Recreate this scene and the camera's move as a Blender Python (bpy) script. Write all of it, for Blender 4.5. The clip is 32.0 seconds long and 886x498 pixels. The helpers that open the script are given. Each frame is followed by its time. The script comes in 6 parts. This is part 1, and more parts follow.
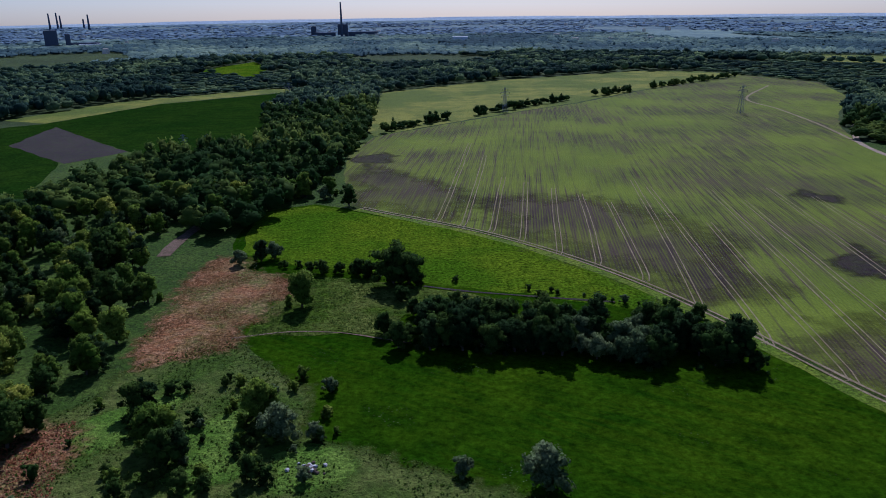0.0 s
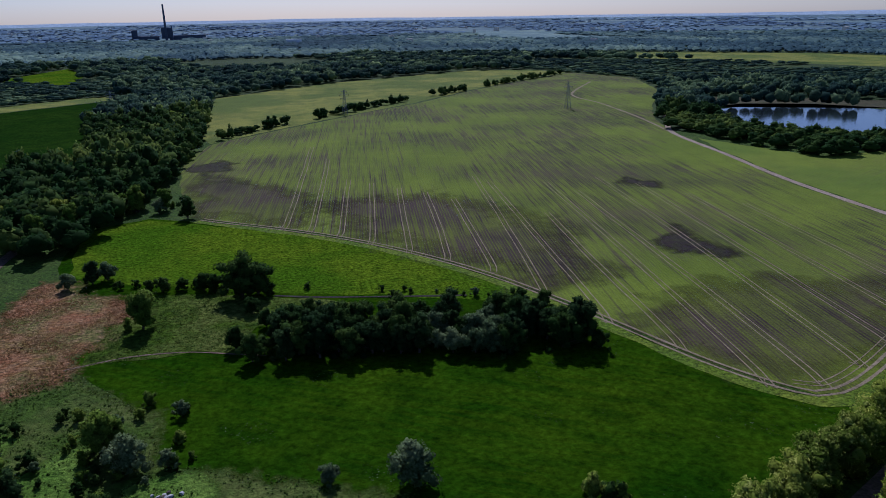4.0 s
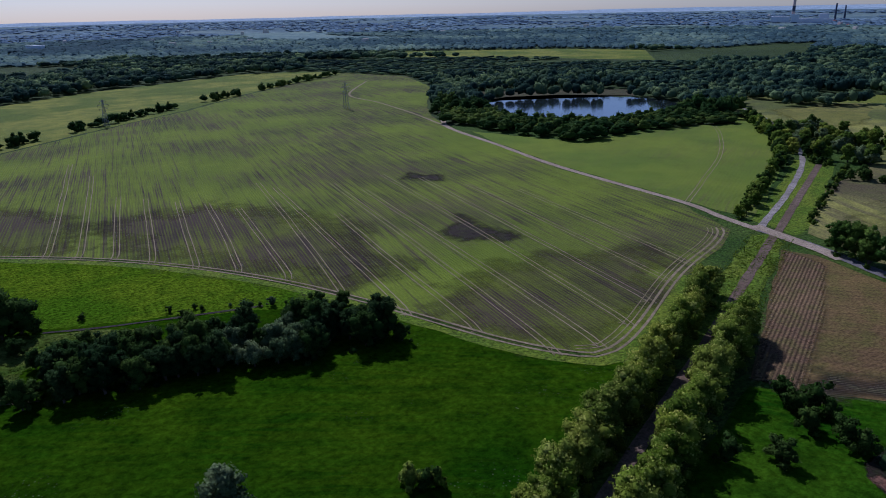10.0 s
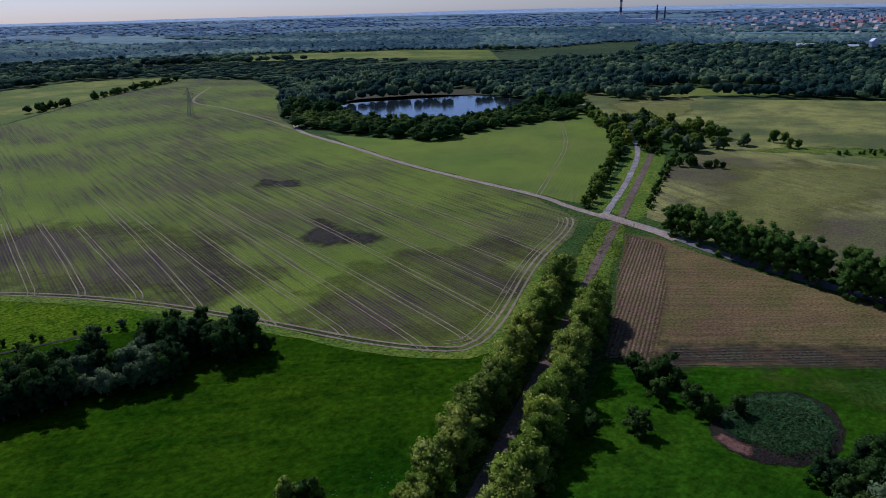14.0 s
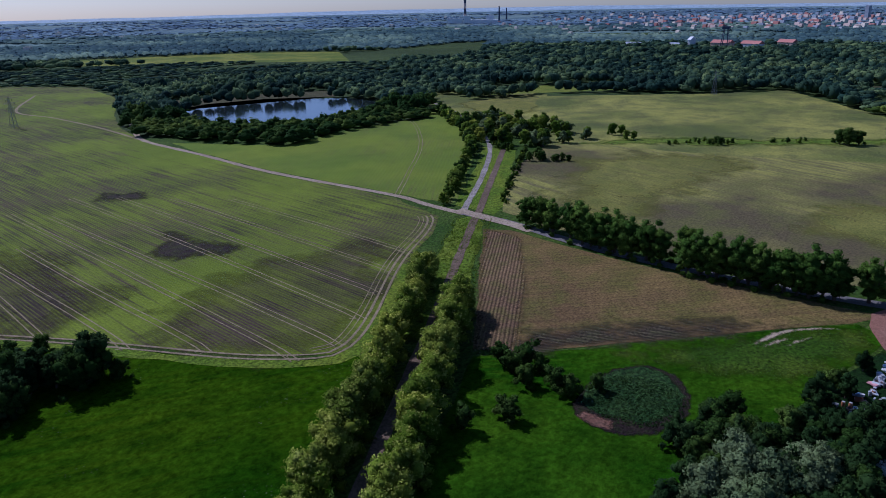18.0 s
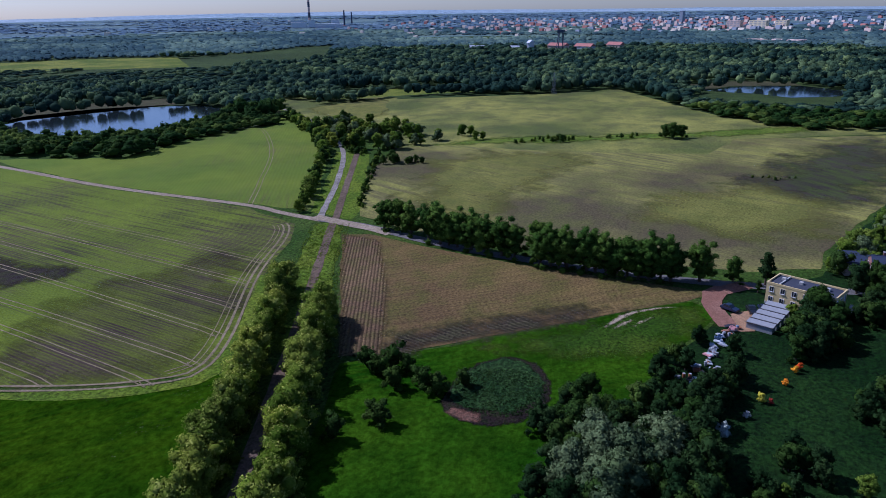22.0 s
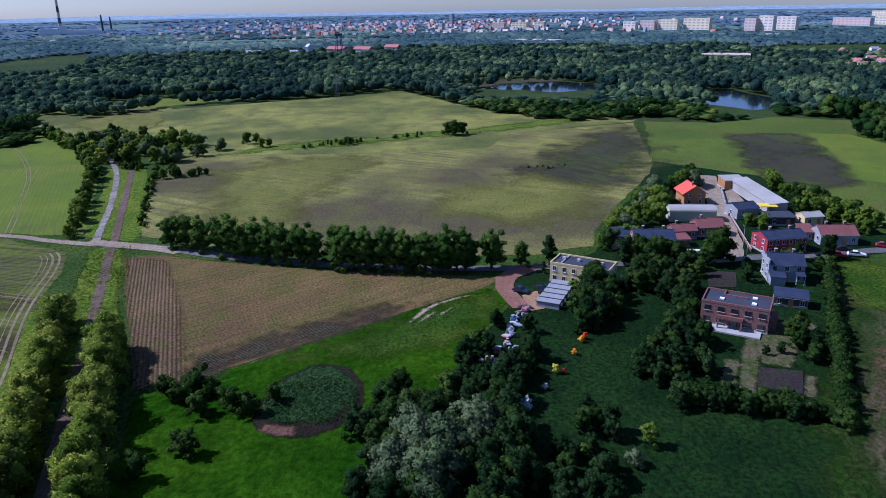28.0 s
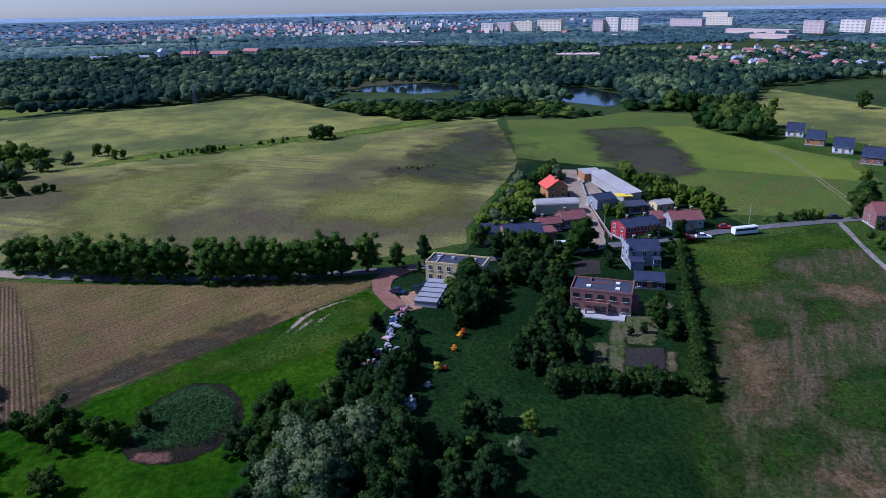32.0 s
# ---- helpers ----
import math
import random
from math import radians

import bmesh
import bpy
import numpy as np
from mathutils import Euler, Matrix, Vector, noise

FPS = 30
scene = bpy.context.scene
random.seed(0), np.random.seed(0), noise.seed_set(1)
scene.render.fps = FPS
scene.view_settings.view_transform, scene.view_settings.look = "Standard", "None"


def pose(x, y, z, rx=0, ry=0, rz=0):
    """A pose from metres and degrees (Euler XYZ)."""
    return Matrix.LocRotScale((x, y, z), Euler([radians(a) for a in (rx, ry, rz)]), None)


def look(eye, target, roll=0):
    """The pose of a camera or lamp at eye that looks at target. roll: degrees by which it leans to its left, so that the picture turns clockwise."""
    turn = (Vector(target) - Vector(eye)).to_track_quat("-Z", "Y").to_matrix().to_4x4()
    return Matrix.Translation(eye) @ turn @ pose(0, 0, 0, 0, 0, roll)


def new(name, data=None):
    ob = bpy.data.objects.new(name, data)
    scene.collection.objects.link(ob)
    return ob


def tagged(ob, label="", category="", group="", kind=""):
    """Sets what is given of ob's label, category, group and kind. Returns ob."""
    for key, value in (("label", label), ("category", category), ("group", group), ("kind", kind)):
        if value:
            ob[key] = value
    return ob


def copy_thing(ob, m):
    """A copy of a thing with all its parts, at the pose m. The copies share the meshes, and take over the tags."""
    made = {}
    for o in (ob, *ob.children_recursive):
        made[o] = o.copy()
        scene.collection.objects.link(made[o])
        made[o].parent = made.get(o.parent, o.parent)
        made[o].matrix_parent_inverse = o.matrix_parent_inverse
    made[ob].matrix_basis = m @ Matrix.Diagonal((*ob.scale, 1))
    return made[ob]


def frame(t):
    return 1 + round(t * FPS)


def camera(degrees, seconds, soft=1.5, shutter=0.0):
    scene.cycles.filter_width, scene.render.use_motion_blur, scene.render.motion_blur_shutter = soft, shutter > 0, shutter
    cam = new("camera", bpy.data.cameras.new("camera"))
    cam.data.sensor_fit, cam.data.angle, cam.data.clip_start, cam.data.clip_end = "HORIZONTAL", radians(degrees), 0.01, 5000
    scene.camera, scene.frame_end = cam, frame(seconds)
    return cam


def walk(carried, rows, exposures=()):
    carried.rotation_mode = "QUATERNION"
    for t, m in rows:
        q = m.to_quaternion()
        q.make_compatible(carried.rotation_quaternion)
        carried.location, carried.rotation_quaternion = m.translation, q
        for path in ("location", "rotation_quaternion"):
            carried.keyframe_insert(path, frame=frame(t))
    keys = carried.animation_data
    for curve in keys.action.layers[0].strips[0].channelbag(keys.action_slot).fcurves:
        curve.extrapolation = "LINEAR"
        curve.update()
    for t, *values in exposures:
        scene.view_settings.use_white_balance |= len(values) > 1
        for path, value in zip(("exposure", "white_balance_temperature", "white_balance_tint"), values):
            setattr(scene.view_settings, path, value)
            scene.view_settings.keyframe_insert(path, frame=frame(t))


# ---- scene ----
cam = camera(63.85, 32.0, soft=0.9)
walk(cam, [
    (0, pose(0, 0, 70, 71.29, 0.78, -0.72)),
    (1, pose(0, 0, 70, 71.31, 0.83, -4.10)),
    (2, pose(0, 0, 70, 71.31, 0.87, -7.48)),
    (3, pose(0, 0, 70, 71.29, 0.91, -10.53)),
    (3.5, pose(0, 0, 70, 71.27, 0.90, -11.96)),
    (4.5, pose(0, 0, 70, 71.21, 0.88, -14.92)),
    (5.5, pose(0, 0, 70, 71.15, 0.88, -17.91)),
    (6.5, pose(0, 0, 70, 71.11, 0.93, -20.98)),
    (7.5, pose(0, 0, 70, 71.10, 1.00, -23.79)),
    (8.5, pose(0, 0, 70, 71.07, 1.05, -26.61)),
    (9.5, pose(0, 0, 70, 71.03, 1.12, -29.49)),
    (10.5, pose(0, 0, 70, 71.00, 1.16, -32.46)),
    (11.5, pose(0, 0, 70, 70.98, 1.17, -35.45)),
    (12.5, pose(0, 0, 70, 70.96, 1.17, -38.38)),
    (13.5, pose(0, 0, 70, 70.93, 1.21, -41.28)),
    (14.5, pose(0, 0, 70, 70.90, 1.25, -44.11)),
    (15.5, pose(0, 0, 70, 70.85, 1.24, -46.99)),
    (16.5, pose(0, 0, 70, 70.81, 1.23, -49.91)),
    (17.5, pose(0, 0, 70, 70.78, 1.18, -52.85)),
    (18.5, pose(0, 0, 70, 70.76, 1.14, -55.86)),
    (19.5, pose(0, 0, 70, 70.76, 1.10, -58.89)),
    (20.5, pose(0, 0, 70, 70.78, 1.05, -61.85)),
    (21.5, pose(0, 0, 70, 70.83, 0.93, -64.75)),
    (22.5, pose(0, 0, 70, 70.88, 0.80, -67.56)),
    (23.5, pose(0, 0, 70, 70.90, 0.70, -70.29)),
    (24.5, pose(0, 0, 70, 70.91, 0.65, -73.20)),
    (25.5, pose(0, 0, 70, 70.90, 0.68, -76.24)),
    (26.5, pose(0, 0, 70, 70.89, 0.75, -79.09)),
    (27.5, pose(0, 0, 70, 70.87, 0.87, -81.86)),
    (28.5, pose(0, 0, 70, 70.83, 1.03, -84.58)),
    (29.5, pose(0, 0, 70, 70.80, 1.10, -87.27)),
    (30.5, pose(0, 0, 70, 70.81, 1.05, -89.93)),
    (31.5, pose(0, 0, 70, 70.84, 1.01, -92.50)),
    (32, pose(0, 0, 70, 70.86, 0.98, -93.88)),
], exposures=[(0, -0.25, 5100, 28), (6, -0.4, 5100, 28), (13, -0.38, 5050, 28), (19, -0.22, 5000, 28), (25, 0.1, 4950, 29), (28, 0.18, 4900, 29), (32, 0.08, 4850, 30)])

# ---- light ----
SUN_AZ, SUN_EL = 6.0, 44.0          # degrees from +y towards +x, and above the horizon
world = bpy.data.worlds.new("sky")
scene.world = world
world.use_nodes = True
wn = world.node_tree
sky = wn.nodes.new("ShaderNodeTexSky")
sky.sky_type, sky.sun_disc = "NISHITA", False
sky.sun_elevation, sky.sun_rotation = radians(SUN_EL), radians(SUN_AZ)
sky.air_density, sky.dust_density, sky.ozone_density = 1.0, 0.7, 4.0
dip = wn.nodes.new("ShaderNodeVectorMath")          # the eye stands high: its horizon lies a little below the level
dip.operation = "ADD"
dip.inputs[1].default_value = (0, 0, 0.016)
wn.links.new(wn.nodes.new("ShaderNodeTexCoord").outputs["Generated"], dip.inputs[0])
wn.links.new(dip.outputs[0], sky.inputs["Vector"])
wn.links.new(sky.outputs["Color"], wn.nodes["Background"].inputs["Color"])
wn.nodes["Background"].inputs["Strength"].default_value = 0.088
sun = new("sun", bpy.data.lights.new("sun", "SUN"))
sun.data.energy, sun.data.angle, sun.data.color = 5.0, radians(0.6), (1.0, 0.95, 0.86)
sun_dir = Vector((math.sin(radians(SUN_AZ)) * math.cos(radians(SUN_EL)), math.cos(radians(SUN_AZ)) * math.cos(radians(SUN_EL)), math.sin(radians(SUN_EL))))
sun.matrix_world = look(sun_dir * 300, (0, 0, 0))

# ---- materials ----
def start(name, rough=0.9, spec=0.2):
    m = bpy.data.materials.new(name)
    m.use_nodes = True
    b = m.node_tree.nodes["Principled BSDF"]
    b.inputs["Roughness"].default_value = rough
    b.inputs["Specular IOR Level"].default_value = spec
    return m, m.node_tree, b


def node(nt, kind, links=(), **values):
    n = nt.nodes.new(kind)
    for key, value in values.items():
        if key == "op":
            n.operation = value
        elif key == "vtype":
            n.vector_type = value
        else:
            n.inputs[key.replace("_", " ")].default_value = value
    for key, out in links:
        nt.links.new(out, n.inputs[key])
    return n


def noise_of(nt, vec, scale, detail=4.0, rough=0.55):
    n = node(nt, "ShaderNodeTexNoise", [("Vector", vec)], Scale=scale, Detail=detail, Roughness=rough)
    return n.outputs["Fac"]


def ramp(nt, fac, lo, hi):
    n = node(nt, "ShaderNodeMapRange", [("Value", fac)])
    n.inputs["From Min"].default_value, n.inputs["From Max"].default_value = lo, hi
    return n.outputs["Result"]


def mixed(nt, fac, a, b):
    n = nt.nodes.new("ShaderNodeMix")
    n.data_type = "RGBA"
    for sock, v in ((n.inputs[0], fac), (n.inputs[6], a), (n.inputs[7], b)):
        if isinstance(v, bpy.types.NodeSocket):
            nt.links.new(v, sock)
        elif isinstance(v, tuple):
            sock.default_value = (*v, 1)
        else:
            sock.default_value = v
    return n.outputs[2]


def times(nt, a, b):
    n = nt.nodes.new("ShaderNodeMath")
    n.operation = "MULTIPLY"
    nt.links.new(a, n.inputs[0])
    if isinstance(b, bpy.types.NodeSocket):
        nt.links.new(b, n.inputs[1])
    else:
        n.inputs[1].default_value = b
    return n.outputs[0]


def bumped(nt, b, height, strength, distance):
    n = node(nt, "ShaderNodeBump", [("Height", height)], Strength=strength, Distance=distance)
    nt.links.new(n.outputs["Normal"], b.inputs["Normal"])


def land(name, a, b, c, big=0.02, mid=0.25, fine=2.5, bump=0.6, dist=0.5, tone=(0.62, 1.35), edge=0.09, rows=None, row_col=None, row_amt=0.6, row_w=3.0, row_len=60.0, lines=0.0, spots=None, everywhere=False, gloss=0.05):
    """Ground cover: two large tones, a third in small flecks; rows: the heading of drilled rows, degrees."""
    m, nt, bs = start(name, 0.95, gloss)
    pos = nt.nodes.new("ShaderNodeNewGeometry").outputs["Position"]
    f1 = ramp(nt, noise_of(nt, pos, big, 5), 0.5 - edge, 0.5 + edge)
    f2 = ramp(nt, noise_of(nt, pos, mid, 6, 0.65), 0.43, 0.61)
    f3 = noise_of(nt, pos, fine, 5, 0.7)
    col = mixed(nt, f1, a, b)
    col = mixed(nt, times(nt, f2, 0.6), col, c)
    h = f3
    if rows is not None:
        mp = nt.nodes.new("ShaderNodeMapping")
        mp.vector_type = "TEXTURE"
        mp.inputs["Rotation"].default_value = (0, 0, radians(rows))
        mp.inputs["Scale"].default_value = (row_w, row_len, 1)
        nt.links.new(pos, mp.inputs["Vector"])
        s = ramp(nt, noise_of(nt, mp.outputs["Vector"], 1.0, 5, 0.7), 0.46, 0.55)
        patch = ramp(nt, noise_of(nt, pos, 0.010, 4, 0.65), 0.46, 0.58)
        col = mixed(nt, times(nt, s if everywhere else times(nt, s, patch), row_amt), col, row_col)
        col = mixed(nt, times(nt, s, row_amt * 0.2), col, row_col)
        if lines:
            m2 = nt.nodes.new("ShaderNodeMapping")
            m2.vector_type = "TEXTURE"
            m2.inputs["Rotation"].default_value = (0, 0, radians(rows))
            nt.links.new(pos, m2.inputs["Vector"])
            w = node(nt, "ShaderNodeTexWave", [("Vector", m2.outputs["Vector"])], Scale=0.314 / lines, Distortion=0.6, Detail=2.0)
            w.inputs["Detail Scale"].default_value = 0.3
            wv = ramp(nt, w.outputs["Fac"], 0.45, 0.95)
            col = mixed(nt, times(nt, wv, 0.53 * row_amt), col, row_col)
            h = w.outputs["Fac"]
    if spots:
        v = node(nt, "ShaderNodeTexVoronoi", [("Vector", pos)], Scale=1.3)
        sp = ramp(nt, v.outputs["Distance"], 0.22, 0.1)
        clus = ramp(nt, noise_of(nt, pos, 0.06, 3), 0.60, 0.70)
        col = mixed(nt, times(nt, sp, clus), col, spots)
    fleck = node(nt, "ShaderNodeMapRange", [("Value", f3)])
    fleck.inputs["From Min"].default_value, fleck.inputs["From Max"].default_value = 0.36, 0.64
    fleck.inputs["To Min"].default_value, fleck.inputs["To Max"].default_value = tone
    shade = node(nt, "ShaderNodeHueSaturation", [("Color", col), ("Value", fleck.outputs["Result"])])
    nt.links.new(shade.outputs["Color"], bs.inputs["Base Color"])
    bumped(nt, bs, h, bump, dist)
    return m


def crop_rows(name, green, lush, soil, humus, heading, pitch, bare=(0.475, 0.585), big=0.011, ridge=0.6, gloss=0.05):
    """Young crop drilled in rows: soil shows between the rows, and wholly where the crop failed."""
    m, nt, bs = start(name, 0.95, gloss)
    pos = nt.nodes.new("ShaderNodeNewGeometry").outputs["Position"]

    def turned(sx, sy):
        mp = nt.nodes.new("ShaderNodeMapping")
        mp.vector_type = "TEXTURE"
        mp.inputs["Rotation"].default_value = (0, 0, radians(heading))
        mp.inputs["Scale"].default_value = (sx, sy, 1)
        nt.links.new(pos, mp.inputs["Vector"])
        return mp.outputs["Vector"]

    def total(a, b):
        n = node(nt, "ShaderNodeMath", [(0, a), (1, b)], op="ADD")
        n.use_clamp = True
        return n.outputs[0]

    wide = noise_of(nt, pos, big, 5, 0.6)
    streak = noise_of(nt, turned(1.5, 55.0), 1.0, 5, 0.7)
    fine = noise_of(nt, turned(0.55, 22.0), 1.0, 4, 0.7)
    w = node(nt, "ShaderNodeTexWave", [("Vector", turned(1, 1))], Scale=0.314 / pitch, Distortion=0.5, Detail=2.0)
    w.inputs["Detail Scale"].default_value = 0.25
    row = ramp(nt, w.outputs["Fac"], 0.25, 0.85)
    both = node(nt, "ShaderNodeMath", [(0, times(nt, wide, 0.42)), (1, times(nt, streak, 0.58))], op="ADD").outputs[0]
    gap = ramp(nt, both, *bare)
    col = mixed(nt, ramp(nt, noise_of(nt, pos, 0.02, 4), 0.40, 0.60), green, lush)
    col = mixed(nt, times(nt, ramp(nt, noise_of(nt, pos, 0.09, 6, 0.7), 0.45, 0.75), 0.45), col, tuple(0.62 * x for x in green))
    earth = mixed(nt, ramp(nt, noise_of(nt, pos, 0.03, 4), 0.4, 0.6), soil, humus)
    fac = total(times(nt, gap, 0.40), times(nt, total(times(nt, row, ridge), times(nt, ramp(nt, fine, 0.45, 0.56), 0.5)), total(times(nt, gap, 0.6), times(nt, ramp(nt, wide, 0.36, 0.56), 0.40))))
    col = mixed(nt, fac, col, earth)
    fleck = node(nt, "ShaderNodeMapRange", [("Value", noise_of(nt, pos, 1.8, 5, 0.7))])
    fleck.inputs["From Min"].default_value, fleck.inputs["From Max"].default_value = 0.34, 0.66
    fleck.inputs["To Min"].default_value, fleck.inputs["To Max"].default_value = 0.68, 1.32
    shade = node(nt, "ShaderNodeHueSaturation", [("Color", col), ("Value", fleck.outputs["Result"])])
    nt.links.new(shade.outputs["Color"], bs.inputs["Base Color"])
    bumped(nt, bs, w.outputs["Fac"], 0.8 * ridge, 0.25)
    return m


def plain(name, a, b, scale=2.0, rough=0.8, spec=0.3, bump=0.15, metal=0.0):
    m, nt, bs = start(name, rough, spec)
    bs.inputs["Metallic"].default_value = metal
    tc = nt.nodes.new("ShaderNodeTexCoord").outputs["Object"]
    f1 = noise_of(nt, tc, scale * 0.2, 4)
    f2 = noise_of(nt, tc, scale * 2.5, 5, 0.65)
    col = mixed(nt, ramp(nt, f1, 0.35, 0.65), a, b)
    dark = tuple(x * 0.72 for x in a)
    col = mixed(nt, times(nt, ramp(nt, f2, 0.45, 0.8), 0.5), col, dark)
    nt.links.new(col, bs.inputs["Base Color"])
    bumped(nt, bs, f2, bump, 0.05)
    return m


def leaves(name, a, b, glow=0.35, spread=0.09, flower=None, vary=1.0, stand=False):
    """Foliage: light passes partly through the leaves; each tree and each spray differs a little. stand: many trees in one mesh, told apart by their tone."""
    m, nt, bs = start(name, 0.85, 0.02)
    geo = nt.nodes.new("ShaderNodeNewGeometry")
    pos, island = geo.outputs["Position"], geo.outputs["Random Per Island"]
    if stand:
        at = nt.nodes.new("ShaderNodeAttribute")
        at.attribute_name = "tone"
        one = at.outputs["Fac"]
        f = ramp(nt, one, 0.25, 0.95)
    else:
        one = nt.nodes.new("ShaderNodeObjectInfo").outputs["Random"]
        f = ramp(nt, noise_of(nt, pos, spread, 3), 0.36, 0.64)
    col = mixed(nt, f, a, b)
    if flower:
        col = mixed(nt, times(nt, ramp(nt, island, 0.70, 0.74), ramp(nt, noise_of(nt, pos, 0.5, 3), 0.42, 0.55)), col, flower)
    v1 = node(nt, "ShaderNodeMapRange", [("Value", island)])
    v1.inputs["To Min"].default_value, v1.inputs["To Max"].default_value = 1 - 0.42 * vary, 1 + 0.42 * vary
    v2 = node(nt, "ShaderNodeMapRange", [("Value", one)])
    v2.inputs["To Min"].default_value, v2.inputs["To Max"].default_value = 0.74, 1.3
    hs = node(nt, "ShaderNodeHueSaturation", [("Color", col), ("Value", times(nt, v1.outputs["Result"], v2.outputs["Result"]))])
    hue = node(nt, "ShaderNodeMapRange", [("Value", one)])
    hue.inputs["To Min"].default_value, hue.inputs["To Max"].default_value = 0.515, 0.485
    nt.links.new(hue.outputs["Result"], hs.inputs["Hue"])
    nt.links.new(hs.outputs["Color"], bs.inputs["Base Color"])
    bumped(nt, bs, noise_of(nt, pos, 1.6, 4, 0.7), 0.4, 0.3)
    tr = node(nt, "ShaderNodeBsdfTranslucent", [("Color", hs.outputs["Color"])])
    mx = node(nt, "ShaderNodeMixShader", Fac=glow)
    nt.links.new(bs.outputs[0], mx.inputs[1])
    nt.links.new(tr.outputs[0], mx.inputs[2])
    nt.links.new(mx.outputs[0], nt.nodes["Material Output"].inputs["Surface"])
    return m


def fading(m, scale=0.35):
    """Cover that thins out raggedly towards the rim of its patch."""
    nt = m.node_tree
    at = nt.nodes.new("ShaderNodeAttribute")
    at.attribute_name = "cover"
    pos = nt.nodes["Geometry"].outputs["Position"]
    n = ramp(nt, noise_of(nt, pos, scale, 6, 0.7), 0.3, 0.7)
    both = node(nt, "ShaderNodeMath", [(0, times(nt, at.outputs["Fac"], 1.5)), (1, n)])
    mx = node(nt, "ShaderNodeMixShader", [("Fac", ramp(nt, both.outputs[0], 1.0, 1.75)), (1, nt.nodes.new("ShaderNodeBsdfTransparent").outputs[0]), (2, nt.nodes["Principled BSDF"].outputs[0])])
    nt.links.new(mx.outputs[0], nt.nodes["Material Output"].inputs["Surface"])
    return m


ROWS = -7.0
# base tones lowered to take in the cloud shade over the near meadow
M_MEADOW = land("lush_meadow_grass", (0.008941, 0.03667, 0.0004747), (0.02682, 0.05948, 0.0007912), (0.003975, 0.01784, 0.0004747), 0.022, 0.12, 0.7, 0.8, 0.5, tone=(0.6, 1.4), edge=0.14, rows=58.0, row_col=(0.03378, 0.06542, 0.0007912), row_amt=0.4, row_w=2.6, row_len=22.0, spots=(0.1029, 0.1345, 0.07121), gloss=0.0)
# darker copy of the meadow grass: cloud shadow painted into the western fields
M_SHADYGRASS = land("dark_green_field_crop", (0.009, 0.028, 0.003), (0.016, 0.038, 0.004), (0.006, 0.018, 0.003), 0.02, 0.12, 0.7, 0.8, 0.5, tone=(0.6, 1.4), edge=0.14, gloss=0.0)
# lighter, yellower meadow grass: sunshine put into its colour
M_MEADOW2 = land("sunlit_meadow_grass", (0.0415, 0.0935, 0.0024), (0.0760, 0.1200, 0.004), (0.02464, 0.05408, 0.0024), 0.03, 0.3, 1.1, 0.9, 0.5, tone=(0.4, 1.6), gloss=0.0)
M_ROUGH = land("rough_weeds", (0.046, 0.082, 0.008), (0.105, 0.13, 0.026), (0.014, 0.028, 0.006), 0.08, 0.5, 1.0, 1.0, 0.9, tone=(0.3, 1.8), gloss=0.0)
M_CROP = crop_rows("young_crop_in_rows", (0.0985, 0.1341, 0.0125), (0.1265, 0.1653, 0.0145), (0.06612, 0.04788, 0.03192), (0.03648, 0.02736, 0.02052), ROWS, 0.95)
M_PASTURE = land("yellowed_meadow", (0.082, 0.112, 0.014), (0.165, 0.172, 0.026), (0.062, 0.088, 0.014), 0.014, 0.07, 1.2, 0.6, 0.4, edge=0.06)
M_CROP2 = crop_rows("green_crop_by_the_pond", (0.0914, 0.1359, 0.0144), (0.1236, 0.1611, 0.0160), (0.096, 0.06996, 0.036), (0.0704, 0.053, 0.028), -60.0, 1.6, (0.54, 0.68), ridge=0.18)
M_SOIL = land("brown_field_with_sprouts", (0.1123, 0.0726, 0.0297), (0.1506, 0.1054, 0.0363), (0.0766, 0.0844, 0.0149), 0.02, 0.10, 1.6, 0.3, 0.2, rows=43.4, row_col=(0.0493, 0.02989, 0.01904), row_amt=0.30, row_w=1.2, row_len=60.0, lines=0.6, tone=(0.5, 1.5), everywhere=True)
M_SOILDARK = fading(land("fresh_furrows", (0.056, 0.042, 0.030), (0.070, 0.054, 0.036), (0.055, 0.060, 0.020), 0.03, 0.2, 1.6, 0.7, 0.3, rows=43.4, row_col=(0.028, 0.020, 0.016), row_amt=0.7, row_w=1.2, row_len=60.0, lines=0.7, tone=(0.5, 1.5)), 0.1)
M_SOIL2 = fading(land("striped_headland_soil", (0.1123, 0.06987, 0.03846), (0.1427, 0.09241, 0.04655), (0.0793, 0.07889, 0.01822), 0.03, 0.2, 1.6, 0.6, 0.3, rows=-63.7, row_col=(0.05286, 0.03381, 0.02024), row_amt=0.7, row_w=0.9, row_len=80.0, lines=0.9, tone=(0.5, 1.5)), 0.8)
# the broad dark and light tones also stand in for cloud shadows
M_FIELD3 = land("wide_brown_green_field", (0.080, 0.066, 0.033), (0.215, 0.205, 0.050), (0.1012, 0.1081, 0.0276), 0.010, 0.07, 1.2, 0.6, 0.3, edge=0.05, rows=-22.0, row_col=(0.069, 0.05405, 0.0391), row_amt=0.5, row_w=4.0, row_len=80.0)
M_FIELD3B = land("yellow_green_field", (0.08625, 0.1035, 0.0253), (0.2185, 0.2127, 0.0483), (0.06325, 0.069, 0.0276), 0.012, 0.06, 1.0, 0.6, 0.3)
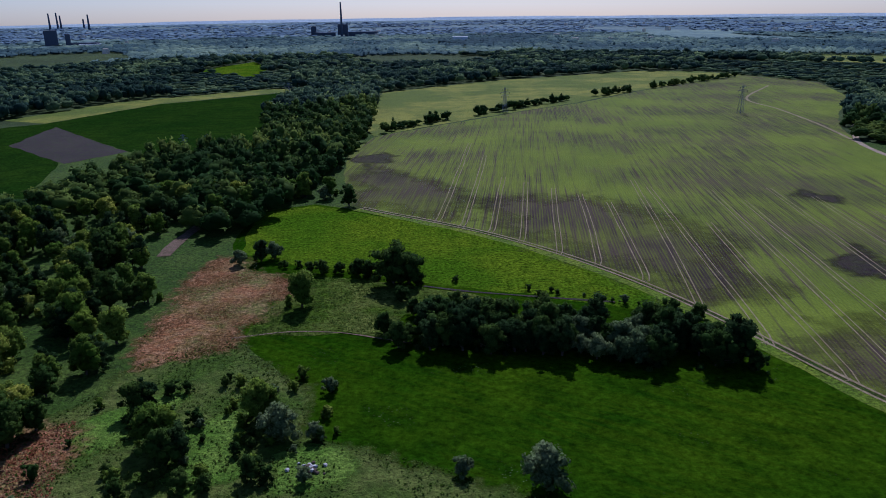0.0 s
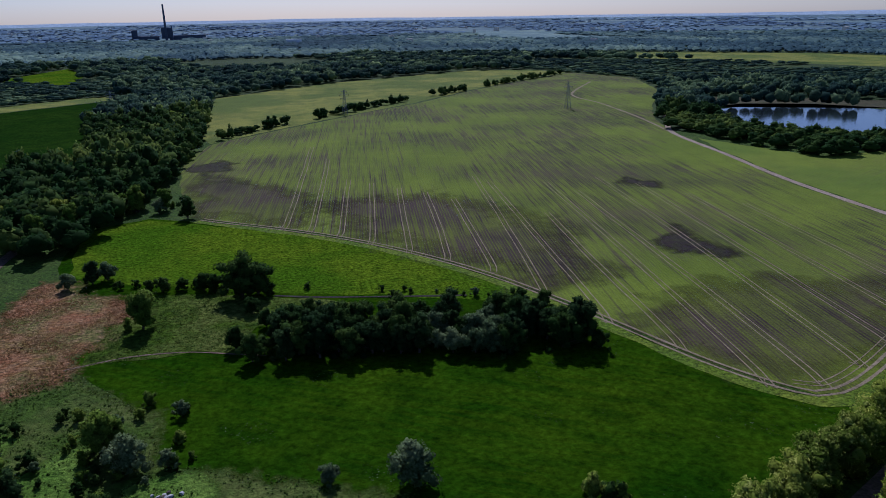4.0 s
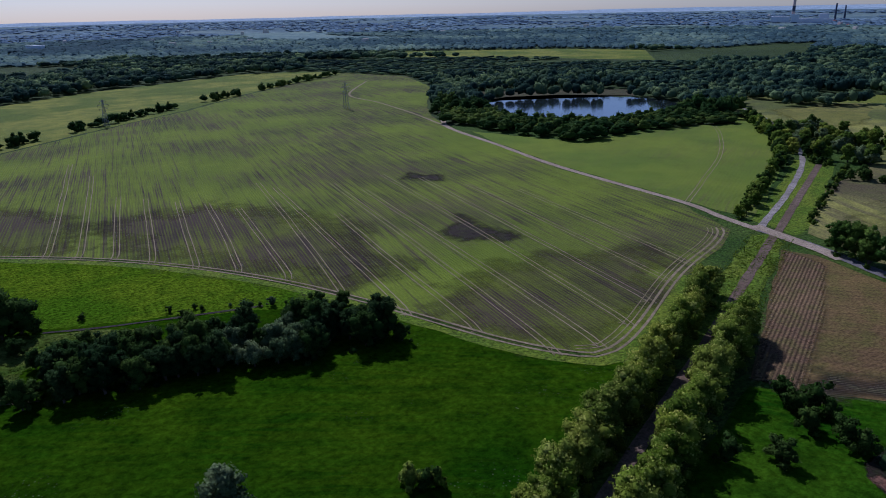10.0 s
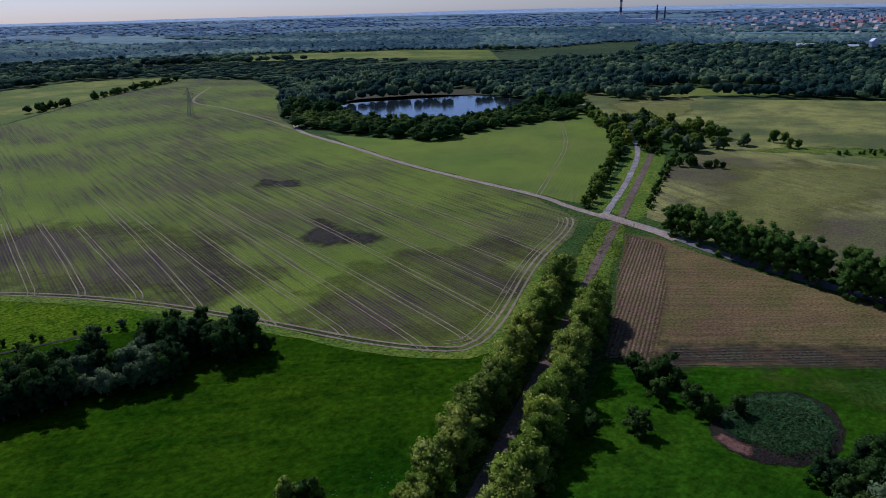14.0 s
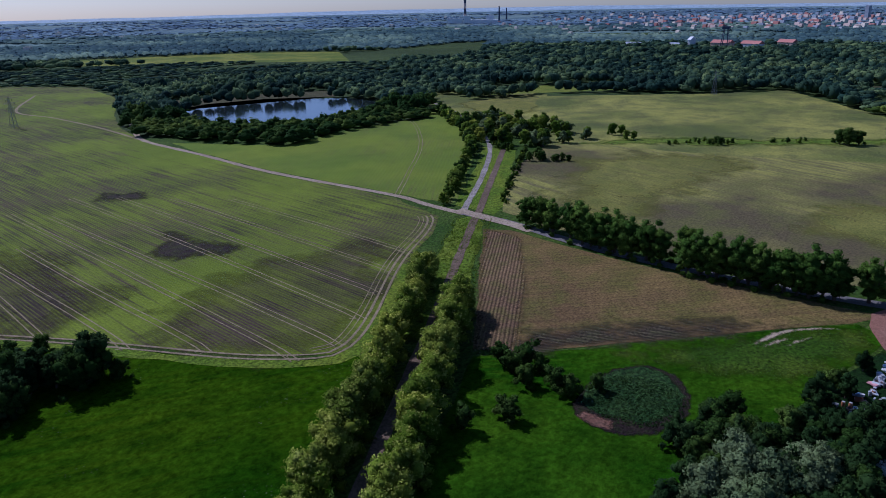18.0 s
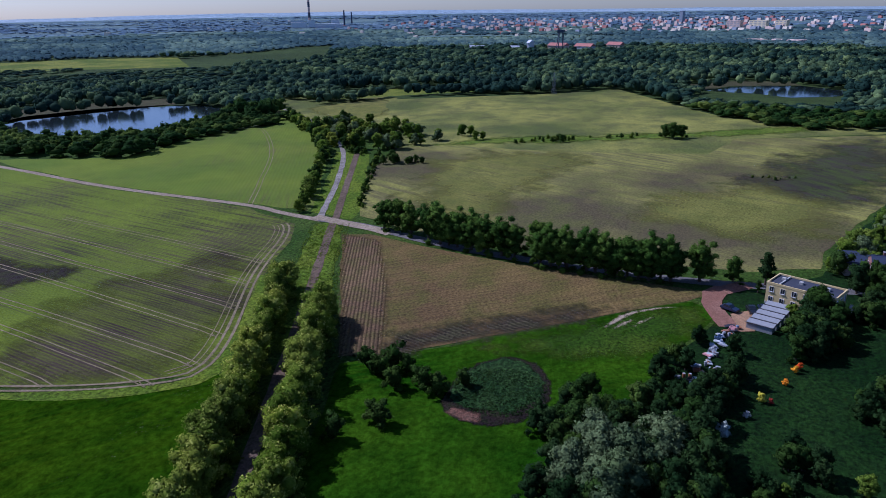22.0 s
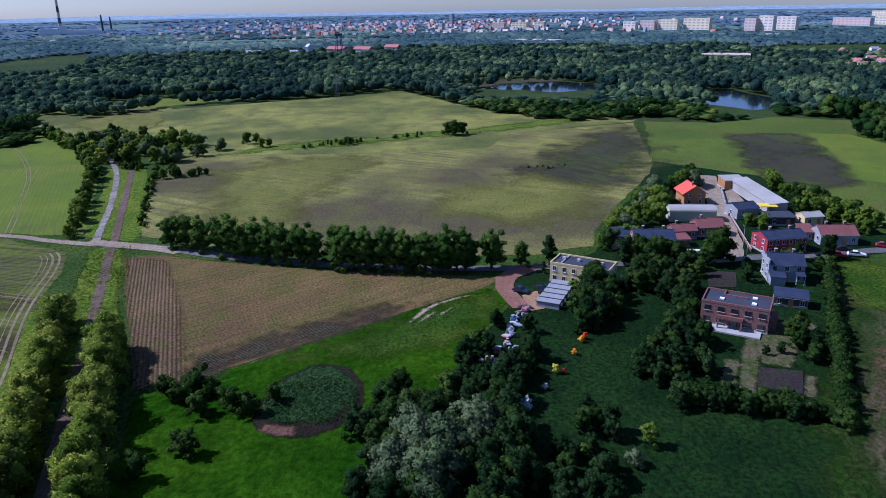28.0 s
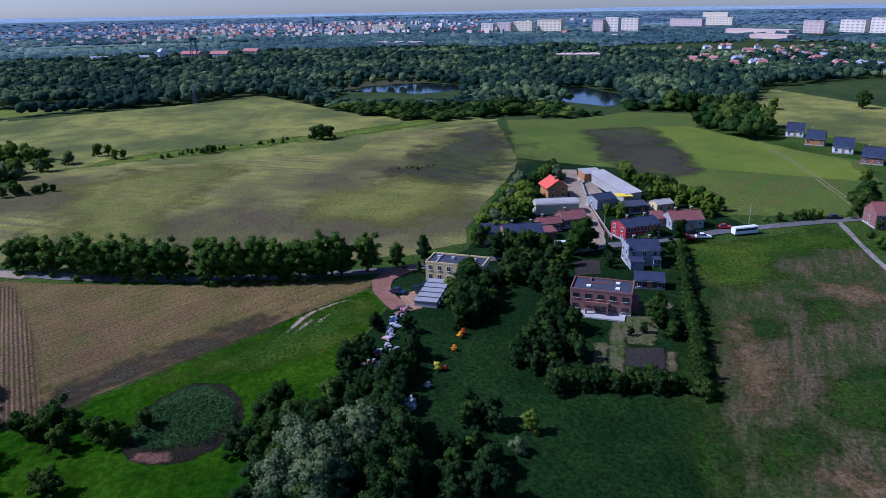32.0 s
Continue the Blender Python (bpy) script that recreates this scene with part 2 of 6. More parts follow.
M_FIELD4 = land("green_field_strips", (0.05625, 0.0968, 0.0144), (0.0875, 0.1243, 0.0176), (0.0725, 0.0858, 0.0176), 0.015, 0.1, 1.2, 0.6, 0.3, rows=40.0, row_col=(0.09375, 0.088, 0.024), row_amt=0.6, row_w=6.0, row_len=120.0)
M_DARKSOIL = land("dark_tilled_soil", (0.032, 0.024, 0.025), (0.040, 0.031, 0.029), (0.035, 0.045, 0.018), 0.05, 0.3, 2.0, 0.8, 0.3)
M_DRY = land("grazed_dry_pasture", (0.075, 0.055, 0.030), (0.022, 0.042, 0.006), (0.105, 0.078, 0.045), 0.035, 0.22, 1.2, 0.9, 0.4, tone=(0.5, 1.5), edge=0.11, rows=62.0, row_col=(0.022, 0.042, 0.007), row_amt=0.7, row_w=1.6, row_len=16.0, everywhere=True)
M_RED = fading(land("rusty_dry_grass", (0.2, 0.088, 0.035), (0.1, 0.105, 0.022), (0.27, 0.165, 0.085), 0.07, 0.5, 1.2, 1.0, 0.8, tone=(0.4, 1.6)), 0.25)
M_DIRT = land("pale_dirt_road", (0.25, 0.195, 0.135), (0.3, 0.24, 0.175), (0.17, 0.135, 0.09), 0.06, 0.6, 3.0, 0.5, 0.1)
M_TRACK = land("brown_dirt_track", (0.115, 0.078, 0.055), (0.15, 0.105, 0.078), (0.055, 0.052, 0.024), 0.06, 0.6, 3.0, 0.5, 0.1)
M_RUT = land("worn_wheel_ruts", (0.185, 0.146, 0.09), (0.235, 0.185, 0.115), (0.11, 0.098, 0.046), 0.05, 0.4, 3.0, 0.4, 0.1)
M_PALE = land("pale_stone_road", (0.21, 0.185, 0.165), (0.27, 0.24, 0.21), (0.075, 0.07, 0.05), 0.08, 0.35, 2.5, 0.5, 0.1)
M_TAR = land("worn_asphalt", (0.11, 0.105, 0.105), (0.15, 0.14, 0.135), (0.08, 0.075, 0.07), 0.05, 0.5, 4.0, 0.3, 0.05)
M_REDPATH = land("reddish_gravel", (0.2028, 0.0992, 0.07), (0.2418, 0.128, 0.0924), (0.156, 0.0832, 0.056), 0.08, 0.6, 4.0, 0.5, 0.08)
M_EARTHYARD = land("orange_brown_earth", (0.27, 0.155, 0.085), (0.32, 0.19, 0.11), (0.18, 0.12, 0.07), 0.08, 0.6, 4.0, 0.5, 0.08)
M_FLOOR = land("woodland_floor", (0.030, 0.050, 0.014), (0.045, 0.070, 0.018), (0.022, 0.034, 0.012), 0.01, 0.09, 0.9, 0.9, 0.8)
# haze painted into the far land and hills, bluer ring by ring
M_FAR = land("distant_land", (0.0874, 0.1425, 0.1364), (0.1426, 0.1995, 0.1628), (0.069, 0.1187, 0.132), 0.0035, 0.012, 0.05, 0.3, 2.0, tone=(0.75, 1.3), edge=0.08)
M_FARHAZE = land("hazy_distant_land", (0.070, 0.115, 0.130), (0.130, 0.180, 0.165), (0.055, 0.095, 0.120), 0.0036, 0.014, 0.05, 0.2, 2.0, tone=(0.75, 1.25), edge=0.06)
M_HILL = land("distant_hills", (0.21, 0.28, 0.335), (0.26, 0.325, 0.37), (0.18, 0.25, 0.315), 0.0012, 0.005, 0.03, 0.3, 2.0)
M_BRIGHT = land("bright_verge_grass", (0.075, 0.125, 0.008), (0.115, 0.150, 0.012), (0.050, 0.080, 0.008), 0.06, 0.4, 1.1, 0.9, 0.5, tone=(0.4, 1.6))
M_VERGE = land("wild_grass_verge", (0.030, 0.062, 0.007), (0.052, 0.085, 0.012), (0.018, 0.036, 0.006), 0.05, 0.4, 1.1, 0.9, 0.5, tone=(0.4, 1.6))
# cloud shade over the gardens put into the grass colour
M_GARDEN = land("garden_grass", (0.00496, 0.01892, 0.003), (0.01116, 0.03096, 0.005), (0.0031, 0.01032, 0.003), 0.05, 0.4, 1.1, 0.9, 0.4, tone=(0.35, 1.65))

M_THIN = fading(land("thin_dark_soil", (0.020, 0.014, 0.015), (0.030, 0.021, 0.019), (0.036, 0.042, 0.012), 0.05, 0.3, 2.0, 0.8, 0.3, rows=ROWS, row_col=(0.060, 0.070, 0.012), row_amt=0.3, row_w=1.6, row_len=14.0), 0.12)
# tilled soil, used as well to paint a cloud shadow
M_TILLED = fading(land("loose_tilled_soil", (0.034, 0.026, 0.024), (0.048, 0.037, 0.032), (0.045, 0.062, 0.014), 0.03, 0.15, 1.6, 0.8, 0.3, rows=-52.0, row_col=(0.058, 0.085, 0.012), row_amt=0.55, row_w=3.0, row_len=30.0), 0.06)
M_PGREEN = fading(land("green_pasture_grass", (0.009, 0.032, 0.002), (0.020, 0.046, 0.003), (0.036, 0.044, 0.012), 0.08, 0.4, 1.2, 0.9, 0.4, tone=(0.4, 1.6)), 0.22)
M_PBARE = fading(land("bare_grazed_earth", (0.1035, 0.0672, 0.0352), (0.1323, 0.0882, 0.0464), (0.05175, 0.0525, 0.0128), 0.08, 0.4, 1.2, 0.9, 0.3, tone=(0.5, 1.5)), 0.22)
M_NETTLE = fading(land("lush_nettle_beds", (0.075, 0.150, 0.014), (0.125, 0.20, 0.026), (0.034, 0.075, 0.008), 0.10, 0.6, 1.3, 1.0, 0.7, tone=(0.55, 1.45)), 0.3)
M_SCRUBBY = fading(land("weedy_corner_grass", (0.046, 0.085, 0.008), (0.095, 0.120, 0.024), (0.020, 0.040, 0.005), 0.07, 0.5, 1.0, 1.0, 0.7, tone=(0.5, 1.5)), 0.3)
# bright pasture grass, also laid down as painted sunlight
M_BRIGHT_SOFT = fading(land("sunlit_pasture_grass", (0.026, 0.060, 0.003), (0.056, 0.086, 0.006), (0.016, 0.036, 0.003), 0.05, 0.4, 1.2, 0.9, 0.4, tone=(0.4, 1.6)), 0.2)
# young growth, made yellower still to imitate sun on the field
M_YELLOWISH = fading(land("yellowish_young_growth", (0.125, 0.125, 0.026), (0.170, 0.165, 0.036), (0.080, 0.092, 0.020), 0.02, 0.1, 1.2, 0.6, 0.3, rows=-22.0, row_col=(0.070, 0.060, 0.030), row_amt=0.5, row_w=3.0, row_len=60.0), 0.05)
M_SPARSE = fading(crop_rows("sparse_rows_on_soil", (0.0836, 0.103, 0.0132), (0.1045, 0.1251, 0.0143), (0.0532, 0.0368, 0.0286), (0.0304, 0.02116, 0.0187), ROWS, 0.95, (0.39, 0.55), 0.022), 0.045)
# meadow grass again, lifted in colour to imitate sun on the east side
M_EAST = land("sunny_meadow_grass", (0.0095, 0.0432, 0.001), (0.0285, 0.07128, 0.002), (0.00475, 0.0216, 0.001), 0.025, 0.12, 0.7, 0.8, 0.5, tone=(0.6, 1.4), edge=0.14, rows=40.0, row_col=(0.0342, 0.07776, 0.002), row_amt=0.4, row_w=2.2, row_len=20.0, gloss=0.0)
M_STRIP = fading(land("uncut_field_grass", (0.070, 0.112, 0.010), (0.110, 0.142, 0.018), (0.045, 0.078, 0.008), 0.05, 0.3, 1.0, 0.9, 0.5, tone=(0.6, 1.4)), 0.12)
M_RIMSOIL = fading(land("turned_dark_earth", (0.015, 0.010, 0.010), (0.024, 0.016, 0.013), (0.014, 0.022, 0.006), 0.2, 0.8, 2.5, 0.9, 0.4, tone=(0.4, 1.6)), 0.6)
M_REDRIM = fading(land("reddish_turned_earth", (0.15, 0.075, 0.050), (0.18, 0.10, 0.068), (0.04, 0.028, 0.02), 0.2, 0.8, 2.5, 0.9, 0.4), 0.7)
M_BLUEWEED = fading(land("coarse_thistle_weeds", (0.018, 0.048, 0.012), (0.034, 0.070, 0.018), (0.010, 0.026, 0.008), 0.12, 0.7, 1.5, 1.2, 0.8, tone=(0.4, 1.7)), 0.6)
M_SCAR = fading(land("pale_bare_earth", (0.38, 0.30, 0.21), (0.44, 0.35, 0.25), (0.17, 0.14, 0.08), 0.15, 0.7, 2.5, 0.6, 0.2), 0.7)
M_DRYLAWN = fading(land("worn_garden_lawn", (0.085, 0.075, 0.036), (0.045, 0.062, 0.014), (0.115, 0.098, 0.06), 0.12, 0.5, 1.4, 0.8, 0.3), 0.5)

L_BROAD = leaves("broad_leaves", (0.026, 0.056, 0.011), (0.048, 0.086, 0.014))
L_PALE = leaves("silvery_leaves", (0.085, 0.125, 0.048), (0.12, 0.16, 0.07))
L_FRESH = leaves("fresh_leaves", (0.085, 0.145, 0.014), (0.125, 0.178, 0.024))
L_ALLEY = leaves("alley_leaves", (0.108, 0.165, 0.012), (0.168, 0.208, 0.026), flower=(0.29, 0.31, 0.06), vary=0.7)
# dark-leaved trees, lowered further to carry the gardens' cloud shade
L_DARK = leaves("dark_leaves", (0.015, 0.036, 0.011), (0.027, 0.054, 0.014))
L_WOOD = leaves("woodland_leaves", (0.026, 0.058, 0.012), (0.105, 0.150, 0.024), vary=0.6, stand=True)
# distance haze put into the leaf colours: bluer, paler woods farther out
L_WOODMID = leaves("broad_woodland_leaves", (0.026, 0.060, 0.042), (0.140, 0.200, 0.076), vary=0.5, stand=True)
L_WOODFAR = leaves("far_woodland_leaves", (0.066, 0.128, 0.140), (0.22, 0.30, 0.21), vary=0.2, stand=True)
L_WOODHAZE = leaves("distant_woodland_leaves", (0.120, 0.200, 0.275), (0.235, 0.32, 0.36), vary=0.12, stand=True)
L_ROW = leaves("roadside_leaves", (0.036, 0.080, 0.012), (0.070, 0.124, 0.018))
M_BARK = plain("bark", (0.075, 0.055, 0.040), (0.10, 0.08, 0.06), 3, 0.95, 0.1, 0.5)

# ---- the lie of the land ----
def rise(x, y):
    """Height of the land: level near by, swelling up towards low hills at the horizon."""
    r = math.hypot(x, y)
    if r < 1200:
        return 0.0
    a = math.degrees(math.atan2(x, y))
    z = 12 * ((r - 1200) / 3600) ** 1.5
    if r > 3600:
        k = min(1, (r - 3600) / 1100) ** 2
        z += k * (2.5 * math.sin(a * 0.11 + 2.0) + 1.5 * math.sin(a * 0.31) + 1.0 * math.sin(a * 0.9) + 9 * math.exp(-((a - 62) / 24) ** 2) + 6 * math.exp(-((a - 118) / 14) ** 2))
    return z


def flat_mesh(name, verts, faces, mat, parent=None, smooth=False):
    me = bpy.data.meshes.new(name)
    me.from_pydata(verts, [], faces)
    if mat:
        me.materials.append(mat)
    if smooth:
        me.shade_smooth()
    ob = new(name, me)
    if parent:
        ob.parent = parent
    return ob


def ground_sheet():
    radii = [0] + [30 * 1.09 ** k for k in range(60) if 30 * 1.09 ** k < 4850] + [4880]
    n = 256
    verts, faces, idx = [(0, 0, 0)], [], []
    for r in radii[1:]:
        for k in range(n):
            a = 2 * math.pi * k / n
            x, y = r * math.sin(a), r * math.cos(a)
            verts.append((x, y, rise(x, y)))
    for k in range(n):
        faces.append((0, 1 + (k + 1) % n, 1 + k))
        idx.append(0)
    for j in range(len(radii) - 2):
        for k in range(n):
            a, b = 1 + j * n + k, 1 + j * n + (k + 1) % n
            faces.append((a, b, b + n, a + n))
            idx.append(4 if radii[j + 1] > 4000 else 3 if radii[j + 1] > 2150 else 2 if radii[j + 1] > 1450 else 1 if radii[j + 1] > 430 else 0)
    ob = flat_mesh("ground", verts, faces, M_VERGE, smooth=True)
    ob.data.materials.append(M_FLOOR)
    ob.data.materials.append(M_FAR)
    ob.data.materials.append(M_FARHAZE)
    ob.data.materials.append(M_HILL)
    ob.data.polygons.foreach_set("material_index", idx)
    ob.data.flip_normals()
    return tagged(ob, "wide level land with low hills at the horizon, tinted blue for haze", "ground", kind="structure")


ground_sheet()


def outline(pts, step, wob, closed=True):
    out, n = [], len(pts)
    for i in range(n if closed else n - 1):
        p, q = Vector(pts[i]), Vector(pts[(i + 1) % n])
        m = max(1, int((q - p).length / step))
        for k in range(m):
            c = p.lerp(q, k / m)
            d = noise.noise_vector((c.x * 0.11, c.y * 0.11, 3.3))
            out.append((c.x + d.x * wob, c.y + d.y * wob))
    return out


def patch(name, pts, z, mat, label, category="field", wob=1.6, step=4.0):
    ring = outline(pts, step, wob)
    bm = bmesh.new()
    f = bm.faces.new([bm.verts.new((x, y, z)) for x, y in ring])
    bmesh.ops.triangulate(bm, faces=[f])
    for f in bm.faces:
        if f.normal.z < 0:
            f.normal_flip()
    me = bpy.data.meshes.new(name)
    bm.to_mesh(me)
    bm.free()
    me.materials.append(mat)
    return tagged(new(name, me), label, category, kind="structure")


def soft_patch(name, pts, z, mat, label, category="field", fade=3.0, wob=2.0, step=2.5):
    """A patch whose cover thins out over a rim as wide as fade."""
    ring = np.array(outline(pts, step, wob))
    nxt = np.roll(ring, -1, 0)
    s = max(0.5, min(fade / 4, 3.5))
    x0, y0 = ring.min(0) - fade
    nx, ny = (int(k) + 2 for k in (ring.max(0) + fade - (x0, y0)) / s)
    gx, gy = np.meshgrid(x0 + s * np.arange(nx), y0 + s * np.arange(ny))
    p = np.stack([gx.ravel(), gy.ravel()], 1)
    e = nxt - ring
    d = p[:, None] - ring[None]
    k = np.clip((d * e).sum(2) / np.maximum((e * e).sum(1), 1e-9), 0, 1)
    far = np.sqrt(((d - k[..., None] * e) ** 2).sum(2)).min(1)
    cut = (ring[:, 1] > p[:, 1:]) != (nxt[:, 1] > p[:, 1:])
    hit = cut & (p[:, :1] < e[:, 0] * (p[:, 1:] - ring[:, 1]) / np.where(e[:, 1] == 0, 1e-9, e[:, 1]) + ring[:, 0])
    cover = np.clip(np.where(hit.sum(1) % 2 == 1, far, -far) / fade + 0.5, 0, 1)
    faces = []
    for b in range(ny - 1):
        for a in range(nx - 1):
            q = (b * nx + a, b * nx + a + 1, (b + 1) * nx + a + 1, (b + 1) * nx + a)
            if max(cover[c] for c in q) > 0:
                faces.append(q)
    me = bpy.data.meshes.new(name)
    me.from_pydata([(u, v, z) for u, v in p], [], faces)
    me.attributes.new("cover", "FLOAT", "POINT").data.foreach_set("value", cover.astype(np.float32))
    me.materials.append(mat)
    return tagged(new(name, me), label, category, kind="structure")


def spline(pts, step=3.0):
    pts = [Vector(p) for p in pts]
    ext = [pts[0] * 2 - pts[1]] + pts + [pts[-1] * 2 - pts[-2]]
    out = []
    for i in range(1, len(ext) - 2):
        a, b, c, d = ext[i - 1:i + 3]
        n = max(2, int((c - b).length / step))
        for k in range(n):
            t = k / n
            out.append(0.5 * (2 * b + (c - a) * t + (2 * a - 5 * b + 4 * c - d) * t * t + (3 * b - a - 3 * c + d) * t ** 3))
    return out + [pts[-1]]


def strip_data(pts, width, z, off=0.0, wob=0.25, step=3.0):
    line = spline(pts, step)
    verts, faces = [], []
    for i, p in enumerate(line):
        d = (line[min(i + 1, len(line) - 1)] - line[max(i - 1, 0)]).normalized()
        s = Vector((-d.y, d.x))
        w = width * 0.5 * (1 + wob * noise.noise((p.x * 0.15, p.y * 0.15, off)))
        c = p + s * (off + wob * 0.6 * noise.noise((p.x * 0.05, p.y * 0.05, 7.7)))
        for e in (w, -w):
            q = c + s * e
            verts.append((q.x, q.y, z + rise(q.x, q.y)))
    for i in range(len(line) - 1):
        faces.append((2 * i, 2 * i + 1, 2 * i + 3, 2 * i + 2))
    return verts, faces


def strip(name, pts, width, z, mat, label, category="road", off=0.0, wob=0.25):
    v, f = strip_data(pts, width, z, off, wob)
    ob = flat_mesh(name, v, f, mat)
    return tagged(ob, label, category, kind="structure")


# fields and meadows
CROP = [(-28, 258), (16, 224), (46, 190), (65, 157), (82, 118), (94, 98), (103, 97), (111, 101), (145, 119), (172, 130), (190, 139), (201, 173), (203, 242), (213, 308), (219, 362), (240, 420), (266, 470), (323, 560), (357, 672), (321, 750), (301, 734), (228, 671), (172, 618), (107, 545), (73, 517), (30, 476), (-14, 433), (-36, 410), (-45, 360), (-40, 300)]
NORTH = [(-36, 412), (-14, 436), (30, 480), (107, 550), (172, 622), (228, 675), (301, 738), (321, 752), (294, 805), (223, 819), (56, 733), (-46, 639), (-49, 465)]
POND_FIELD = [(204.5, 145), (205.2, 173), (207.0, 242), (216.3, 308), (225, 345), (252, 284), (290, 287), (335, 283), (364, 274), (420, 312), (391, 278), (300, 196), (214, 147)]
SOIL = [(185, 118), (113, 75), (117, 67), (133, 50), (153, 29), (170, 11), (178, 5), (179, 44), (180, 60), (184, 90), (189, 110)]
FIELD3 = [(206, 124), (262, 153), (318, 167), (334, 150), (338, 90), (345, 60), (354, 22), (400, 10), (437, -62), (328, -56), (300, -50), (262, -36), (222, -22), (206, -20), (196, 0), (192, 50), (198, 100)]
FIELD3B = [(334, 150), (338, 90), (345, 60), (354, 22), (400, 10), (440, -62), (453, -67), (476, 22), (606, 112), (551, 165), (489, 262), (452, 246), (400, 205)]
FIELD4 = [(442, -69), (328, -56), (300, -95), (255, -110), (225, -112), (220, -150), (255, -187), (300, -205), (352, -178), (395, -170), (443, -195), (460, -150), (437, -110)]
FIELD5 = [(551, -302), (428, -325), (310, -240), (370, -219), (440, -218), (470, -238), (560, -300)]
DRY = [(194, -85), (190, -112), (186, -136), (172, -131), (60, -130), (50, -40), (85, -44), (113, -55), (147, -65), (175, -78)]
EAST_MEADOW = [(110, 73), (117, 66), (133, 49), (153, 28), (170, 10), (166, 4), (150, 8), (136, 12), (112, 16), (88, 24), (60, 30), (40, 48), (62, 54)]
MEADOW = [(-58, 195), (-65, 214), (-66, 252), (-46, 262), (-29, 252), (16, 222), (46, 188), (64, 153), (81, 115), (91, 95), (103, 90), (60, 66), (38, 78), (13, 88), (-13, 101), (-24, 107), (-29, 125), (-45, 146), (-44, 165), (-50, 188)]
ROUGH = [(-47, 147), (-28, 125), (-23, 107), (-12, 102), (3, 96), (16, 90), (34, 78), (10, 60), (-80, 70), (-75, 100), (-70, 115), (-64, 133)]
RUSTY = [(-66, 203), (-60, 199), (-50, 190), (-36, 178), (-38, 172), (-40, 166), (-44, 152), (-45, 141), (-63, 133), (-69, 142), (-66, 160), (-70, 180)]
RUSTY2 = [(-78, 106), (-66, 113), (-60, 92), (-62, 80), (-80, 85)]
patch("meadow", MEADOW, 0.03, M_MEADOW, "lush dark green meadow flecked with white flowers", "meadow")
patch("meadow", [(-60, 205), (-65, 250), (-46, 260), (-29, 250), (16, 220), (46, 187), (63, 152), (52, 157), (18, 171), (-4, 178), (-20, 185), (-48, 198)], 0.06, M_MEADOW2, "bright green meadow beside the crop field, sunlight in its colour", "meadow")
patch("meadow", [(-44, 147), (-20, 148), (-12, 145), (-8, 158), (18, 166), (-4, 175), (-20, 182), (-33, 184), (-40, 178), (-41, 166)], 0.07, M_ROUGH, "rough weedy grass between bushes", "meadow")
soft_patch("rough_ground", ROUGH, 0.05, M_SCRUBBY, "weedy rough grassland with nettles and scrub", "grassland", 6.0, 4.0)
for k, ring in enumerate((((-46, 106), (-40, 118), (-34, 116), (-35, 104), (-31, 96), (-38, 90), (-46, 94)), ((-27, 101), (-19, 103), (-14, 97), (-20, 91), (-28, 92)), ((-60, 100), (-52, 112), (-47, 121), (-53, 124), (-64, 116), (-66, 104)))):
    soft_patch("nettle_bed", ring, 0.065 + 0.004 * k, M_NETTLE, "bright green bed of nettles in rough grass", "weeds", 3.0, 3.0, 2.0)
soft_patch("dry_grass", RUSTY, 0.09, M_RED, "rust-coloured dry reed grass at the wood's edge", "grassland", 9.0, 5.0)
soft_patch("dry_grass", RUSTY2, 0.09, M_RED, "rust-coloured dry reed grass at the wood's edge", "grassland", 9.0, 5.0)
patch("crop_field", CROP, 0.05, M_CROP, "large crop field with sparse green rows over brown soil")
patch("north_meadow", NORTH, 0.06, M_PASTURE, "yellowish green meadow behind the hedge", "meadow")
patch("pond_field", POND_FIELD, 0.05, M_CROP2, "green crop field sloping to the pond trees")
patch("ploughed_field", SOIL, 0.05, M_SOIL, "brown ploughed field with faint green sprouts", wob=0.8)
patch("wide_field", FIELD3, 0.05, M_FIELD3, "wide brown and green field behind the tree row")
patch("far_field", FIELD3B, 0.06, M_FIELD3B, "yellow-green field in front of the woods")
patch("rough_field", [(372, 250), (392, 285), (418, 318), (445, 345), (500, 352), (520, 305), (500, 262), (489, 255), (452, 240), (400, 200), (352, 148), (320, 140), (318, 165), (345, 200)], 0.045, M_FIELD3B, "olive rough field beside the stone road")
patch("east_field", FIELD4, 0.05, M_FIELD4, "green field in strips behind the village")
soft_patch("tilled_field", [(399, -105), (402, -145), (349, -137), (322, -139), (290, -128), (280, -111), (290, -98), (329, -96)], 0.085, M_TILLED, "dark tilled soil in the green field", "field", 16.0, 5.0, 5.0)
# cloud shadow on the wide field, laid down as darker soil
soft_patch("tilled_field", [(428, -60), (400, -30), (357, -15), (300, 5), (270, -10), (285, -42), (319, -55), (392, -61)], 0.07, M_TILLED, "dark part of the wide field, cloud shadow put into soil colour", "field", 40.0, 8.0, 6.0)
patch("east_field", [(402, -148), (400, -168), (300, -200), (262, -186), (300, -124), (343, -141)], 0.07, M_CROP2, "lighter green strip of the east field")
patch("yellow_field", FIELD5, 0.05, M_FIELD3B, "pale yellow-green field beside new houses")
patch("pasture", DRY, 0.05, M_DRY, "grazed pasture with dry brown patches", "meadow", 3.0)
soft_patch("ploughed_field", [(114, 70), (119, 63), (133, 49), (153, 29), (160, 23), (156, 34), (142, 52), (128, 68)], 0.065, M_SOILDARK, "darker fresh-ploughed edge with fine furrows", "field", 12.0, 1.0)
